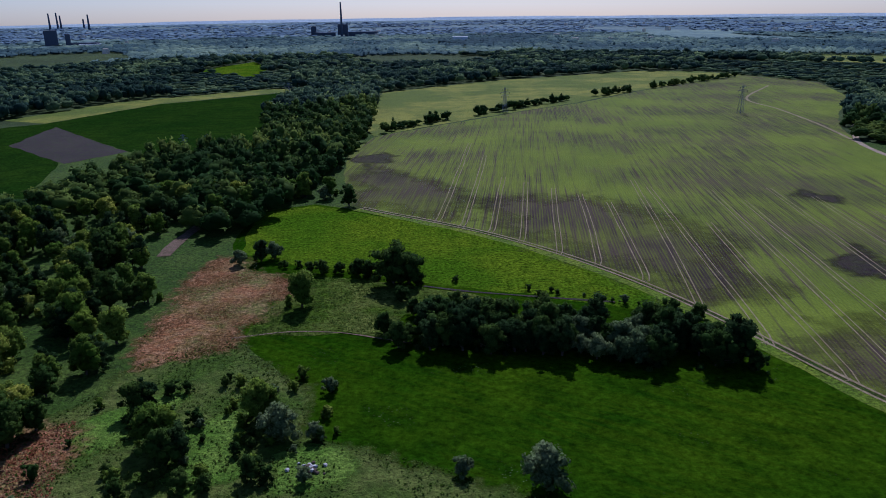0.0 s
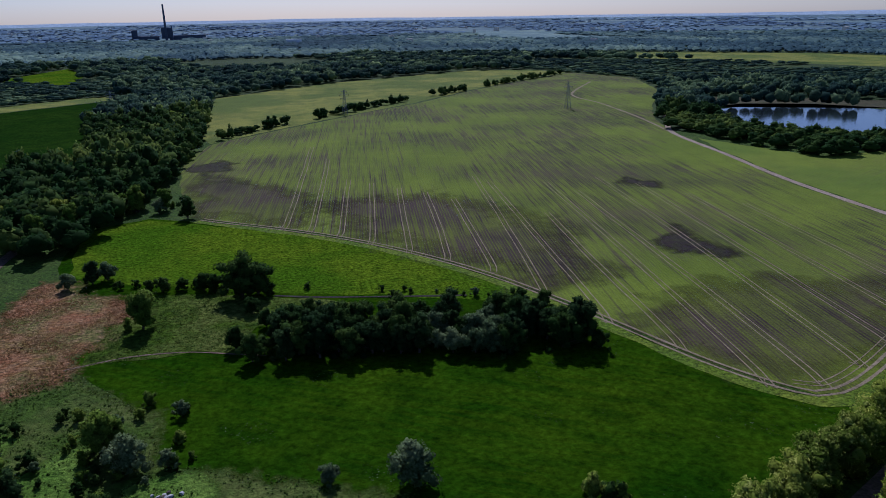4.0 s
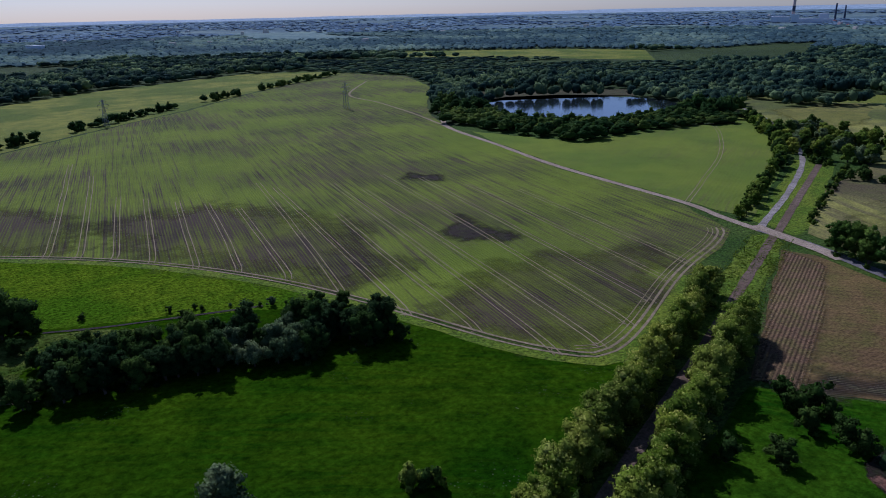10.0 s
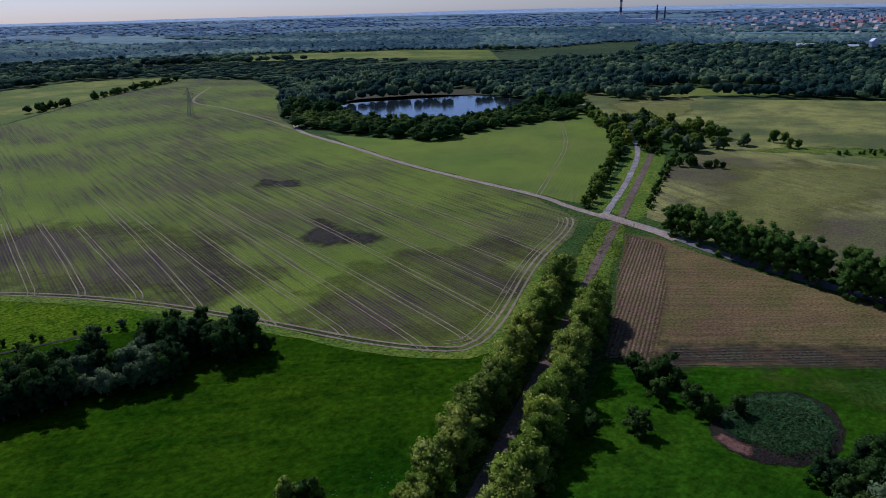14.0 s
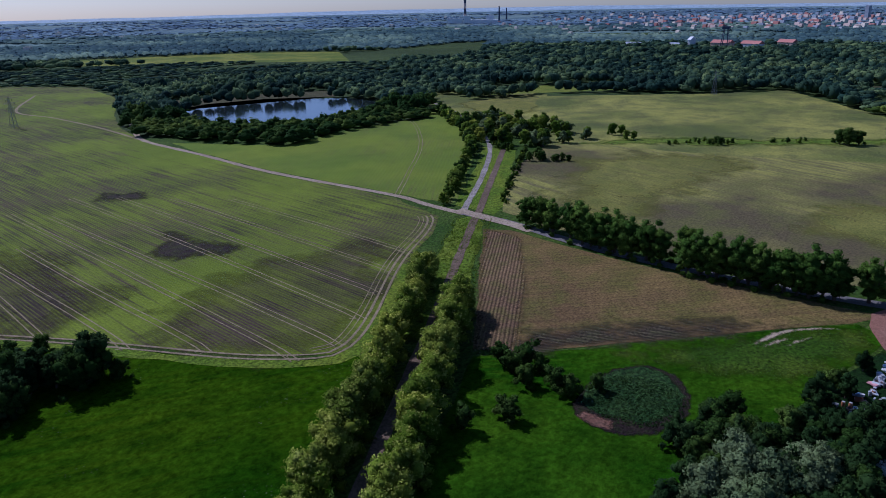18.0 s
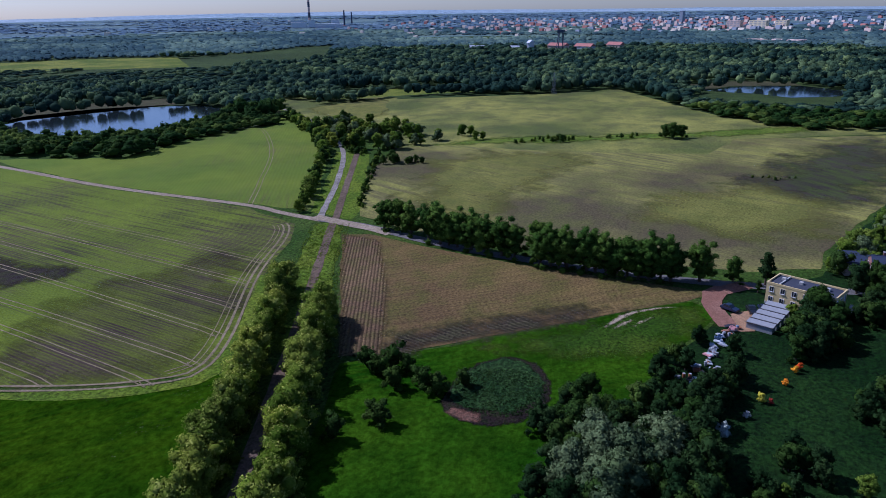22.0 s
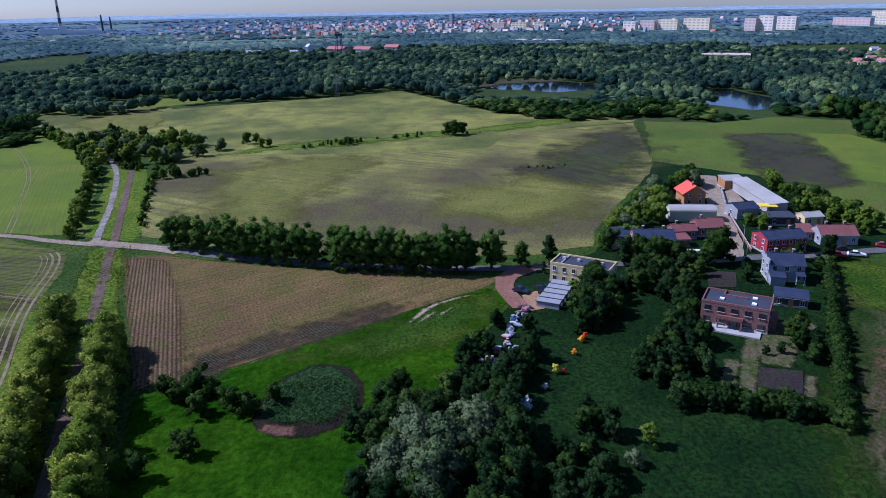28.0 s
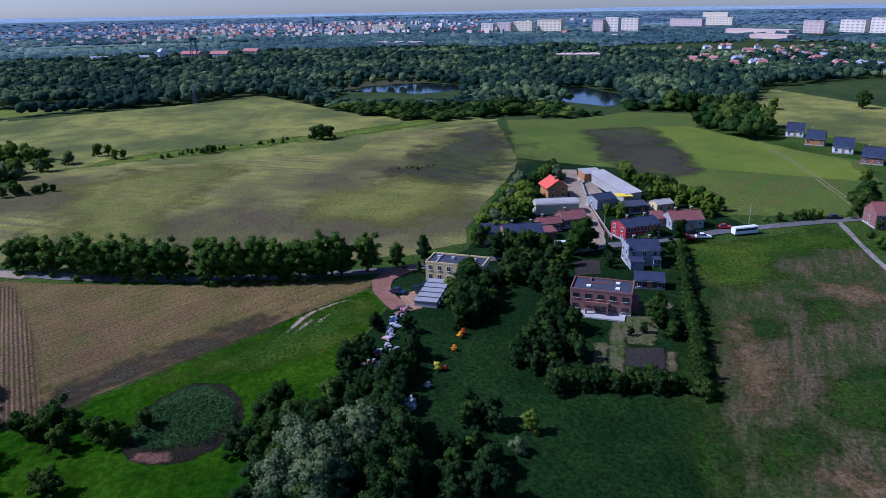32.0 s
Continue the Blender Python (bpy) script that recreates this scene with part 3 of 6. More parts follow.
soft_patch("headland", [(186, 118), (184, 104), (150, 83), (126, 71), (118, 67), (112.5, 75)], 0.07, M_SOIL2, "striped headland of the ploughed field along the alley", "field", 4.0, 0.6)
soft_patch("rough_field", [(428, 297), (459, 288), (501, 278), (467, 243), (419, 229), (396, 232), (390, 248)], 0.055, M_YELLOWISH, "yellowish rough field behind the pond trees", "field", 12.0, 3.0)
soft_patch("pasture", [(197, -86), (207, -137), (196, -138), (184, -124), (184, -107), (168, -100), (161, -88), (166, -76)], 0.08, M_BRIGHT_SOFT, "bright green pasture edge along the road", "meadow", 12.0, 6.0)
for k, ring in enumerate((((91, -51), (100, -61), (101, -71), (96, -69), (90, -60), (87, -54)), ((117, -81), (120, -88), (118, -98), (96, -82), (99, -75), (108, -76)), ((143.5, -76), (145, -85), (135, -84), (134, -76)), ((155, -95), (153, -103), (140, -102), (138, -91)), ((167, -75), (164, -79), (121, -63), (84, -48), (70, -40), (85, -40), (108, -50)))):
    soft_patch("pasture_grass", ring, 0.065 + 0.004 * k, M_PGREEN, "dark green grass left standing in the pasture", "grass", 8.0, 4.0)
for k, ring in enumerate((((146, -75), (144, -79), (123, -74), (111, -69), (106, -62), (118, -65)), ((90, -66), (84, -80), (76, -78), (80, -62)), ((160, -105), (164, -118), (150, -120), (146, -108)))):
    soft_patch("bare_earth", ring, 0.088 + 0.004 * k, M_PBARE, "pale purplish bare earth worn by grazing", "soil", 9.0, 4.0)
# soft pool of sunlight painted on the meadow as lighter grass
soft_patch("meadow", [(128, 49), (150, 28), (169, 8), (160, 6), (142, 13), (132, 24)], 0.055, M_BRIGHT_SOFT, "grass along the ploughed field with sunlight in its colour", "meadow", 12.0, 2.0)
patch("meadow", EAST_MEADOW, 0.04, M_EAST, "lush green meadow round a circular weedy patch", "meadow")
patch("garden_ground", [(178, 4), (200, -20), (330, -58), (300, -95), (212, -112), (196, -86), (175, -79), (147, -66), (113, -56), (85, -45), (60, -40), (60, 29), (88, 23), (112, 15), (136, 11), (150, 7), (166, 3)], 0.02, M_GARDEN, "garden and orchard grass, darkened for cloud shade", "garden")
patch("left_field", [(-88, 354), (-123, 521), (-112, 669), (-222, 580), (-262, 482), (-162, 375), (-130, 343)], 0.05, M_SHADYGRASS, "green field beyond the wood, darkened for cloud shade")
patch("left_field", [(-279, 470), (-262, 482), (-250, 470), (-185, 345), (-160, 262), (-240, 270), (-330, 380)], 0.05, M_SHADYGRASS, "green field beyond the wood, darkened for cloud shade")
patch("tilled_field", [(-247, 466), (-164, 376), (-183, 347), (-240, 400)], 0.08, M_DARKSOIL, "dark bare soil between green fields")
patch("left_field", [(-222, 582), (-115, 672), (-150, 690), (-262, 600), (-300, 500), (-262, 484)], 0.07, M_PASTURE, "bright yellow-green strip along the wood")
patch("woodland_field", [(-300, 905), (-261, 1064), (-215, 950), (-205, 866), (-200, 800)], 0.05, M_MEADOW2, "green field inside the woods")
patch("distant_field", [(418, 1103), (489, 930), (630, 743), (690, 643), (824, 790), (755, 906), (560, 1040)], 0.05, M_PASTURE, "pale green field behind the woods")
patch("distant_field", [(480, 300), (520, 330), (590, 250), (560, 215)], 0.05, M_PASTURE, "yellowish clearing in the woods")

patch("verge", [(108, 92), (150, 113), (190, 132), (196, 130), (190, 121), (150, 99), (118, 81), (113, 79)], 0.07, M_BRIGHT, "bright grass verge of the dirt track", "grass", 1.2, 3.0)
patch("verge", [(204, 143), (260, 170), (300, 192), (302, 174), (260, 152), (212, 127), (200, 124)], 0.06, M_BRIGHT, "bright grass verge of the stone road", "grass", 1.2, 3.0)
for k, (ring, fade) in enumerate(((((78, 132), (92, 102), (104, 100), (140, 120), (156, 128), (146, 146), (112, 156), (92, 152)), 26.0), (((18, 228), (48, 190), (64, 160), (84, 172), (92, 215), (64, 262), (20, 272)), 34.0), (((-30, 262), (4, 236), (16, 268), (-18, 322), (-38, 330)), 24.0))):
    soft_patch("sparse_crop", ring, 0.058 + 0.005 * k, M_SPARSE, "sparse crop rows with brown soil between", "field", fade, 5.0, 5.0)
# bare soil showing through the crop
soft_patch("bare_soil", [(128, 205), (108, 187), (112, 180), (125, 168), (132, 172), (127, 186)], 0.086, M_THIN, "dark bare soil patch in the crop", "soil", 9.0, 5.0)
soft_patch("bare_soil", [(136, 262), (142, 274), (156, 258), (150, 250)], 0.086, M_THIN, "dark bare soil patch in the crop", "soil", 9.0, 5.0)
soft_patch("bare_soil", [(-44, 345), (-28, 362), (-18, 352), (-30, 325)], 0.086, M_THIN, "dark bare soil patch in the crop", "soil", 9.0, 5.0)

# sunlit parts of the wide field painted as yellower growth
soft_patch("field_growth", [(270, 30), (297, -2), (280, -26), (236, -22), (228, 2), (238, 28)], 0.075, M_YELLOWISH, "yellow-green growth and painted sunlight in the wide field", "field", 30.0, 5.0, 5.0)
soft_patch("field_growth", [(215, 110), (300, 140), (330, 110), (332, 70), (290, 78), (240, 80), (215, 85)], 0.075, M_YELLOWISH, "yellow-green growth and painted sunlight in the wide field", "field", 34.0, 5.0, 5.0)
# roads and tracks
ROAD_W = [(196, 133), (199, 152), (203, 173), (205, 242), (214, 308), (221, 363), (237, 399), (262, 445)]
VILLAGE_ROAD = [(197, 134), (195.5, 115), (190, 94), (186, 75), (184, 56), (183.5, 27), (185, 6), (190, -20), (196, -48), (199, -64), (203, -85), (209, -107), (214.5, -143), (217, -170), (222, -230)]
strip("dirt_road", ROAD_W, 3.0, 0.12, M_DIRT, "pale dirt road between the fields")
strip("dirt_road", [(221, 363), (233, 430), (240, 500), (243, 560), (300, 650)], 2.0, 0.11, M_RUT, "faint dirt track across the crop")
strip("asphalt_road", VILLAGE_ROAD, 4.2, 0.13, M_TAR, "worn grey asphalt road under the tree row")
strip("dirt_road", [(199, 138), (196.5, 126), (194, 112), (191.5, 104)], 4.6, 0.16, M_DIRT, "pale dirt crossing of farm tracks")
strip("stone_road", [(197, 135), (206, 139), (250, 160), (303, 190), (345, 225), (391, 272), (419, 310), (440, 345)], 2.3, 0.14, M_PALE, "pale stone road lined with trees")
strip("dirt_track", [(40, 52), (67, 65), (107, 84.3), (143, 102), (189, 125), (202, 131), (250, 155), (300, 180)], 2.6, 0.15, M_TRACK, "brown dirt track between two tree rows")
strip("dirt_track", [(-83, 204), (-83.5, 215), (-82.5, 230), (-81, 245)], 4.0, 0.10, M_TRACK, "bare dirt path through the wood")
for k, ring in enumerate((((148, 26.4), (152, 24.4), (156.2, 22.6), (159.6, 19.8), (163, 15.6), (165.2, 12.6), (162.6, 17.4), (159.2, 21.4), (155.6, 24.2), (151, 26.0)), ((147.6, 24.6), (151, 22.6), (154.6, 21.0), (152.0, 23.2)), ((150.5, 20.6), (154.4, 18.6), (157.6, 16.8), (154.6, 19.4)))):
    soft_patch("bare_earth", ring, 0.10 + 0.004 * k, M_SCAR, "pale bare earth scar in the grass", "soil", 1.5, 0.9, 0.8)
strip("village_street", [(199, -58), (215, -62), (240, -65), (276, -70), (300, -74)], 6.2, 0.14, M_DIRT, "sunlit village street")
strip("side_road", [(214, -143), (187.5, -135), (171.6, -130.5), (120, -118)], 1.7, 0.12, M_PALE, "narrow grey side road")
strip("gravel_drive", [(186.5, -2.0), (182, 2.6), (176.5, 5.0), (171, 5.4), (165, 3.6), (158.5, 0.9)], 4.6, 0.145, M_REDPATH, "reddish gravel drive curving off the road", "drive")
patch("gravel_yard", [(186, 4), (178, 8.2), (172, 7.6), (176, 4.2), (184, -3)], 0.11, M_REDPATH, "reddish gravel mouth of the drive", "yard", 0.6, 2.0)
patch("gravel_yard", [(166, 0.8), (170, -4), (173, -8), (158, -4.4), (156.5, -1.2)], 0.13, M_EARTHYARD, "bare orange-brown earth yard", "yard", 0.6, 2.0)

strip("footpath", [(-47, 146), (-34, 149), (-22, 148), (-14, 145), (-6, 142)], 0.5, 0.12, M_TRACK, "pale trodden path along the meadow's edge", "path", wob=0.6)
strip("ditch", [(-4, 176), (8, 171.5), (24, 167.5), (44, 163)], 0.9, 0.13, M_DARKSOIL, "dark overgrown ditch across the meadow", "ditch", wob=0.6)
# wheel ruts round the crop field and along the drill rows
HEAD = [(-28, 256), (16, 222.5), (46, 188.5), (65, 155.5), (82, 116.5), (92, 101), (97, 98.6), (103, 99.5), (115, 105), (145, 121.5), (172, 132.5), (184, 139), (188, 143)]
strip("grass_strip", HEAD[:-3], 3.2, 0.075, M_BRIGHT, "bright grass strip along the crop field", "grass", -3.0, .5)
for off in (-0.9, 0.9):
    strip("wheel_rut", HEAD, 0.66, 0.10, M_RUT, "pale wheel rut round the crop field", "track", off, 0.3)
for off in (2.4, 3.8):
    strip("wheel_rut", HEAD[5:], 0.26, 0.10, M_RUT, "pale wheel rut round the crop field", "track", off, 0.5)
rr = random.Random(5)
for x0, y0, length, lean in ((126, 113, 110, .10), (140, 119, 90, .09), (155, 126, 70, .08), (112.5, 107, 125, .10), (99.5, 102, 115, .05), (89.5, 105, 125, .08), (81.5, 122, 80, .04), (72.5, 139, 105, .04), (64.3, 158, 100, .14), (56.5, 177, 60, .05), (46.5, 190, 60, .1), (37, 200, 60, .12), (27, 212, 60, .13), (18, 222, 60, .15), (9, 230, 90, .12), (0.8, 237, 110, .10)):
    length, lean = length * 1.35, 0.08 + 0.4 * lean
    mid = (x0 + lean * length * 0.5 + rr.uniform(-.6, .6), y0 + length * 0.5)
    for off in (-0.85, 0.85):
        strip("wheel_rut", [(x0 - 1.6, y0 + 0.8), (x0 + 0.2, y0 + 4), mid, (x0 + lean * length, y0 + length)], 0.30, 0.09, M_RUT, "tractor wheel rut along the drill rows", "track", off, 0.4)
for off in (22, 23.7):
    strip("wheel_rut", [(214, 149), (250, 171), (300, 203), (345, 240), (372, 268)], 0.32, 0.09, M_RUT, "tractor wheel rut along the drill rows", "track", off, 0.4)

# ponds
M_WATER, wt, wb = start("still_water", 0.10, 1.0)
wb.inputs["Base Color"].default_value = (0.012, 0.018, 0.020, 1)
wb.inputs["IOR"].default_value = 1.8
wpos = wt.nodes.new("ShaderNodeNewGeometry").outputs["Position"]
bumped(wt, wb, noise_of(wt, wpos, 0.9, 3), 0.05, 0.2)
POND = [(298, 440), (330, 452), (372, 436), (408, 400), (415, 372), (400, 340), (372, 320), (335, 318), (300, 322), (272, 345), (270, 385), (280, 415)]
POND2 = [(612, 42), (604, 8), (586, -20), (604, -52), (640, -60), (668, -30), (650, 20)]
POND3 = [(520, -120), (488, -146), (500, -162), (545, -175), (600, -160), (590, -130)]
for ring in (POND, POND2, POND3):
    patch("pond", ring, 0.10, M_WATER, "still pond mirroring the sky among trees", "pond", 2.0, 5.0)
M_REED = land("dry_reeds", (0.055, 0.050, 0.026), (0.07, 0.06, 0.032), (0.035, 0.048, 0.016), 0.05, 0.3, 2.0, 0.8, 0.5)
patch("reed_bed", [(300, 455), (335, 462), (378, 445), (415, 405), (425, 410), (440, 440), (390, 480), (347, 508), (318, 490)], 0.12, M_REED, "brown reed bed on the far pond shore", "reeds")
patch("reed_bed", [(612, 46), (652, 25), (672, -28), (700, -20), (690, 30), (640, 70)], 0.12, M_REED, "brown reed bed on the far pond shore", "reeds")


# ---- plants ----
def mesh_np(name, verts, quads, mats, tris=None, smooth=False, normals=None, tone=None):
    me = bpy.data.meshes.new(name)
    v = np.asarray(verts, dtype=np.float32)
    q = np.asarray(quads if quads is not None else [], dtype=np.int32).reshape(-1, 4)
    t = np.asarray(tris if tris is not None else [], dtype=np.int32).reshape(-1, 3)
    me.vertices.add(len(v))
    me.vertices.foreach_set("co", v.ravel())
    me.loops.add(q.size + t.size)
    me.loops.foreach_set("vertex_index", np.concatenate([q.ravel(), t.ravel()]))
    me.polygons.add(len(q) + len(t))
    starts = np.concatenate([np.arange(len(q)) * 4, q.size + np.arange(len(t)) * 3]).astype(np.int32)
    me.polygons.foreach_set("loop_start", starts)
    for m in mats:
        me.materials.append(m)
    me.update(calc_edges=True)
    if smooth:
        me.shade_smooth()
    else:
        me.shade_flat()
    if normals is not None:
        me.attributes.new("custom_normal", "FLOAT_VECTOR", "POINT").data.foreach_set("vector", np.asarray(normals, dtype=np.float32).ravel())
    if tone is not None:
        me.attributes.new("tone", "FLOAT", "POINT").data.foreach_set("value", np.asarray(tone, dtype=np.float32))
    return me


def unit(v):
    return v / np.maximum(np.linalg.norm(v, axis=-1, keepdims=True), 1e-6)


def sprays(rng, centres, radii, per, size, squash=0.8, down=-0.5):
    """Bent leaf sprays over the outside of each clump: corners and quads."""
    n = len(centres) * per
    c, r = np.repeat(centres, per, 0), np.repeat(radii, per)
    d = unit(rng.normal(size=(n, 3)))
    d[:, 2] = np.where(d[:, 2] < down, -d[:, 2], d[:, 2])
    p = c + d * (r * rng.uniform(0.78, 1.12, n))[:, None] * np.array([1, 1, squash])
    nrm = unit(d + rng.normal(size=(n, 3)) * 0.42 + np.array([0, 0, 0.25]))
    a = unit(np.cross(nrm, rng.normal(size=(n, 3))))
    b = np.cross(nrm, a)
    s = (size * rng.uniform(0.6, 1.35, n))[:, None]
    w = s * rng.uniform(0.55, 1.0, n)[:, None]
    fold = nrm * s * 0.3
    v = np.stack([p - a * s - fold, p - b * w * 0.8 + fold * 0.6, p + a * s - fold, p + b * w + fold * 0.6], 1).reshape(-1, 3)
    return v, np.arange(n * 4).reshape(-1, 4)


PHI = (1 + 5 ** 0.5) / 2
ICO = unit(np.array([(-1, PHI, 0), (1, PHI, 0), (-1, -PHI, 0), (1, -PHI, 0), (0, -1, PHI), (0, 1, PHI), (0, -1, -PHI), (0, 1, -PHI), (PHI, 0, -1), (PHI, 0, 1), (-PHI, 0, -1), (-PHI, 0, 1)], float))
ICO_F = np.array([(0, 11, 5), (0, 5, 1), (0, 1, 7), (0, 7, 10), (0, 10, 11), (1, 5, 9), (5, 11, 4), (11, 10, 2), (10, 7, 6), (7, 1, 8), (3, 9, 4), (3, 4, 2), (3, 2, 6), (3, 6, 8), (3, 8, 9), (4, 9, 5), (2, 4, 11), (6, 2, 10), (8, 6, 7), (9, 8, 1)])


def lumps(rng, centres, radii, squash=0.85):
    """The dense inside of each clump: uneven many-sided bodies, as corners and triangles."""
    n = len(centres)
    v = ICO[None] * (radii[:, None] * rng.uniform(0.75, 1.2, (n, 12)))[..., None] * np.array([1, 1, squash]) + np.asarray(centres)[:, None]
    f = ICO_F[None] + 12 * np.arange(n)[:, None, None]
    return v.reshape(-1, 3), f.reshape(-1, 3)


def leafage(rng, centres, radii, per, size, squash=0.85, core=0.85, heart=(0, 0, 0.5)):
    """A leafy crown: small leaf sprays over rounded clumps with a dense inside, shaded as the rounded masses they form: corners, triangles, normals."""
    centres, radii = np.asarray(centres, float), np.asarray(radii, float)
    n = len(centres) * per
    c, r = np.repeat(centres, per, 0), np.repeat(radii, per)
    d = unit(rng.normal(size=(n, 3)))
    d[:, 2] = np.where(d[:, 2] < -0.55, -d[:, 2], d[:, 2])
    p = c + d * (r * rng.uniform(0.80, 1.16, n))[:, None] * np.array([1, 1, squash])
    flat = unit(d + rng.normal(size=(n, 3)) * 0.55)
    a = unit(np.cross(flat, rng.normal(size=(n, 3))))
    b = np.cross(flat, a)
    s = (size * rng.uniform(0.6, 1.4, n))[:, None]
    k = rng.uniform(0.5, 1.0, (n, 1))
    v = np.stack([p - a * s * k, p + a * s * k + b * s * 0.2, p + b * s * 1.3], 1)
    out = unit(p - np.asarray(heart))
    nrm = unit(d * 0.75 + out * 0.55 + rng.normal(size=(n, 3)) * 0.22)
    turn = (np.cross(v[:, 1] - v[:, 0], v[:, 2] - v[:, 0]) * nrm).sum(1) < 0
    v[turn] = v[turn][:, [0, 2, 1]]
    m = len(centres)
    lv = ICO[None] * (radii[:, None] * core * rng.uniform(0.8, 1.18, (m, 12)))[..., None] * np.array([1, 1, squash]) + centres[:, None]
    ln = unit(ICO[None] * 0.75 + unit(lv - np.asarray(heart)) * 0.55)
    lf = ICO_F[None] + 12 * np.arange(m)[:, None, None] + 3 * n
    return np.concatenate([v.reshape(-1, 3), lv.reshape(-1, 3)]), np.concatenate([np.arange(3 * n).reshape(-1, 3), lf.reshape(-1, 3)]), np.concatenate([np.repeat(nrm, 3, 0), ln.reshape(-1, 3)])


def crown_clumps(rng, n, rx, rz, zc, shape):
    d = unit(rng.normal(size=(n, 3)))
    d[:, 2] = np.where(d[:, 2] < -0.85, -d[:, 2], d[:, 2])
    k = rng.uniform(0.35, 0.80, n)
    lump = 1 + 0.22 * np.sin(3 * np.arctan2(d[:, 1], d[:, 0]) + rng.uniform(0, 6))
    k[: n // 3] = rng.uniform(0.7, 0.85, n // 3)
    c = d * (k * lump)[:, None] * np.array([rx, rx, rz])
    flat = np.sqrt(np.maximum(1e-3, d[:, 0] ** 2 + d[:, 1] ** 2))
    c[:, :2] *= np.where(d[:, 2] < 0, np.minimum(1.9, 0.88 / flat), 1.0)[:, None]     # full to the ground, not tapering
    c[:, 2] *= np.where(c[:, 2] < 0, 1.28, 1.0)
    c[:, :2] *= 1.12 - 0.30 * (c[:, 2:] / rz + 1) / 2
    if shape == "cone":
        c[:, :2] *= (1.15 - 0.75 * (c[:, 2:] / rz + 1) / 2)
    c[:, 2] += zc
    return c, rng.uniform(0.20, 0.36, n) * min(rx, rz) * (1.0 if shape != "cone" else 0.8)


def tube(p, q, r0, r1, n=6):
    p, q = np.array(p, float), np.array(q, float)
    d = unit(q - p)
    a = unit(np.cross(d, [0.3, 1, 0.2]))
    b = np.cross(d, a)
    an = np.arange(n) * 2 * math.pi / n
    ring = np.cos(an)[:, None] * a + np.sin(an)[:, None] * b
    v = np.concatenate([p + ring * r0, q + ring * r1])
    f = [(i, (i + 1) % n, n + (i + 1) % n, n + i) for i in range(n)]
    return v, np.array(f)


def joined(parts):
    vs, fs, k = [], [], 0
    for v, f in parts:
        vs.append(v)
        fs.append(np.asarray(f) + k)
        k += len(v)
    return np.concatenate(vs), np.concatenate(fs)


def tree_model(name, seed, height, radius, trunk, leaf_mat, label, category="tree", clumps=34, per=54, leaf=0.32, shape="round", group="", core=0.85):
    rng = np.random.default_rng(seed)
    base = new(name)
    rz = (height - trunk) / 2
    c, r = crown_clumps(rng, clumps, radius, rz, trunk + rz, shape)
    c = np.concatenate([c, [[0, 0, trunk + rz * k] for k in (0.45, 0.9, 1.35)]])
    r = np.concatenate([r, np.array([0.5, 0.55, 0.45]) * radius])
    v, f, nn = leafage(rng, c, r, per, leaf, 0.85, core, (0, 0, trunk + rz * 0.8))
    crown = new("crown", mesh_np("crown", v, None, [leaf_mat], f, True, nn))
    parts = [tube((0, 0, -0.2), (0.1, 0.05, trunk + rz * 0.5), 0.035 * height, 0.018 * height, 8)]
    for k in rng.choice(len(c), min(6, len(c)), replace=False):
        z0 = trunk * rng.uniform(0.6, 1.0) + 0.2
        m = np.array([c[k][0] * 0.4, c[k][1] * 0.4, z0 + (c[k][2] - z0) * 0.6])
        parts += [tube((0.05, 0.02, z0), m, 0.014 * height, 0.009 * height, 5), tube(m, c[k], 0.009 * height, 0.003 * height, 5)]
    stem = new("trunk" if category == "tree" else "stem", mesh_np("trunk", *parts[0], [M_BARK]))
    limbs = tagged(new("branchwork", mesh_np("branchwork", *joined(parts[1:]), [M_BARK])), kind="stuff")
    for o in (crown, stem, limbs):
        o.parent = base
    return tagged(base, label, category, group)


def put(model, x, y, s=1.0, tall=1.0, label="", group=""):
    ob = copy_thing(model, pose(x, y, rise(x, y), rz=rp.uniform(0, 360)) @ Matrix.Diagonal((s, s, s * tall, 1)))
    return tagged(ob, label, "", group)


rp = random.Random(11)
T_BROAD = [tree_model("tree", 20 + i, 9, 4.2, 0.25, L_BROAD, "dark green broadleaf tree with a dense crown") for i in range(3)]
T_ALLEY = [tree_model("alley_tree", 30 + i, 8.5, 4.0, 0.3, L_ALLEY, "alley tree with pale creamy blossom in its crown", clumps=36, per=80, leaf=0.25, core=0.78) for i in range(3)]
T_ROW = [tree_model("roadside_tree", 40 + i, 12, 3.5, 0.2, L_ROW, "full dark green roadside tree with dense crown", clumps=54, per=46, leaf=0.28) for i in range(3)]
T_PALE = [tree_model("willow", 50 + i, 8, 3.9, 0.3, L_PALE, "silvery green willow with a loose crown", per=64, leaf=0.30, core=0.72) for i in range(2)]
T_FRESH = [tree_model("young_tree", 60 + i, 8, 3.3, 0.25, L_FRESH, "fresh green young tree with a light crown") for i in range(2)]
T_DARK = [tree_model("alder", 70 + i, 10, 3.7, 0.2, L_DARK, "very dark green dense tree") for i in range(2)]
T_WOOD = [tree_model("woodland_tree", 75 + i, 9.5, 4.0, 0.4, (L_BROAD, L_DARK, L_FRESH)[i], "tall tree at the edge of the wood", clumps=30, per=48, leaf=0.34) for i in range(3)]
G_BROAD = [tree_model("garden_tree", 120 + i, 9, 4.2, 0.25, L_BROAD, "leafy garden tree in an old orchard", clumps=24, per=36, leaf=0.40) for i in range(3)]
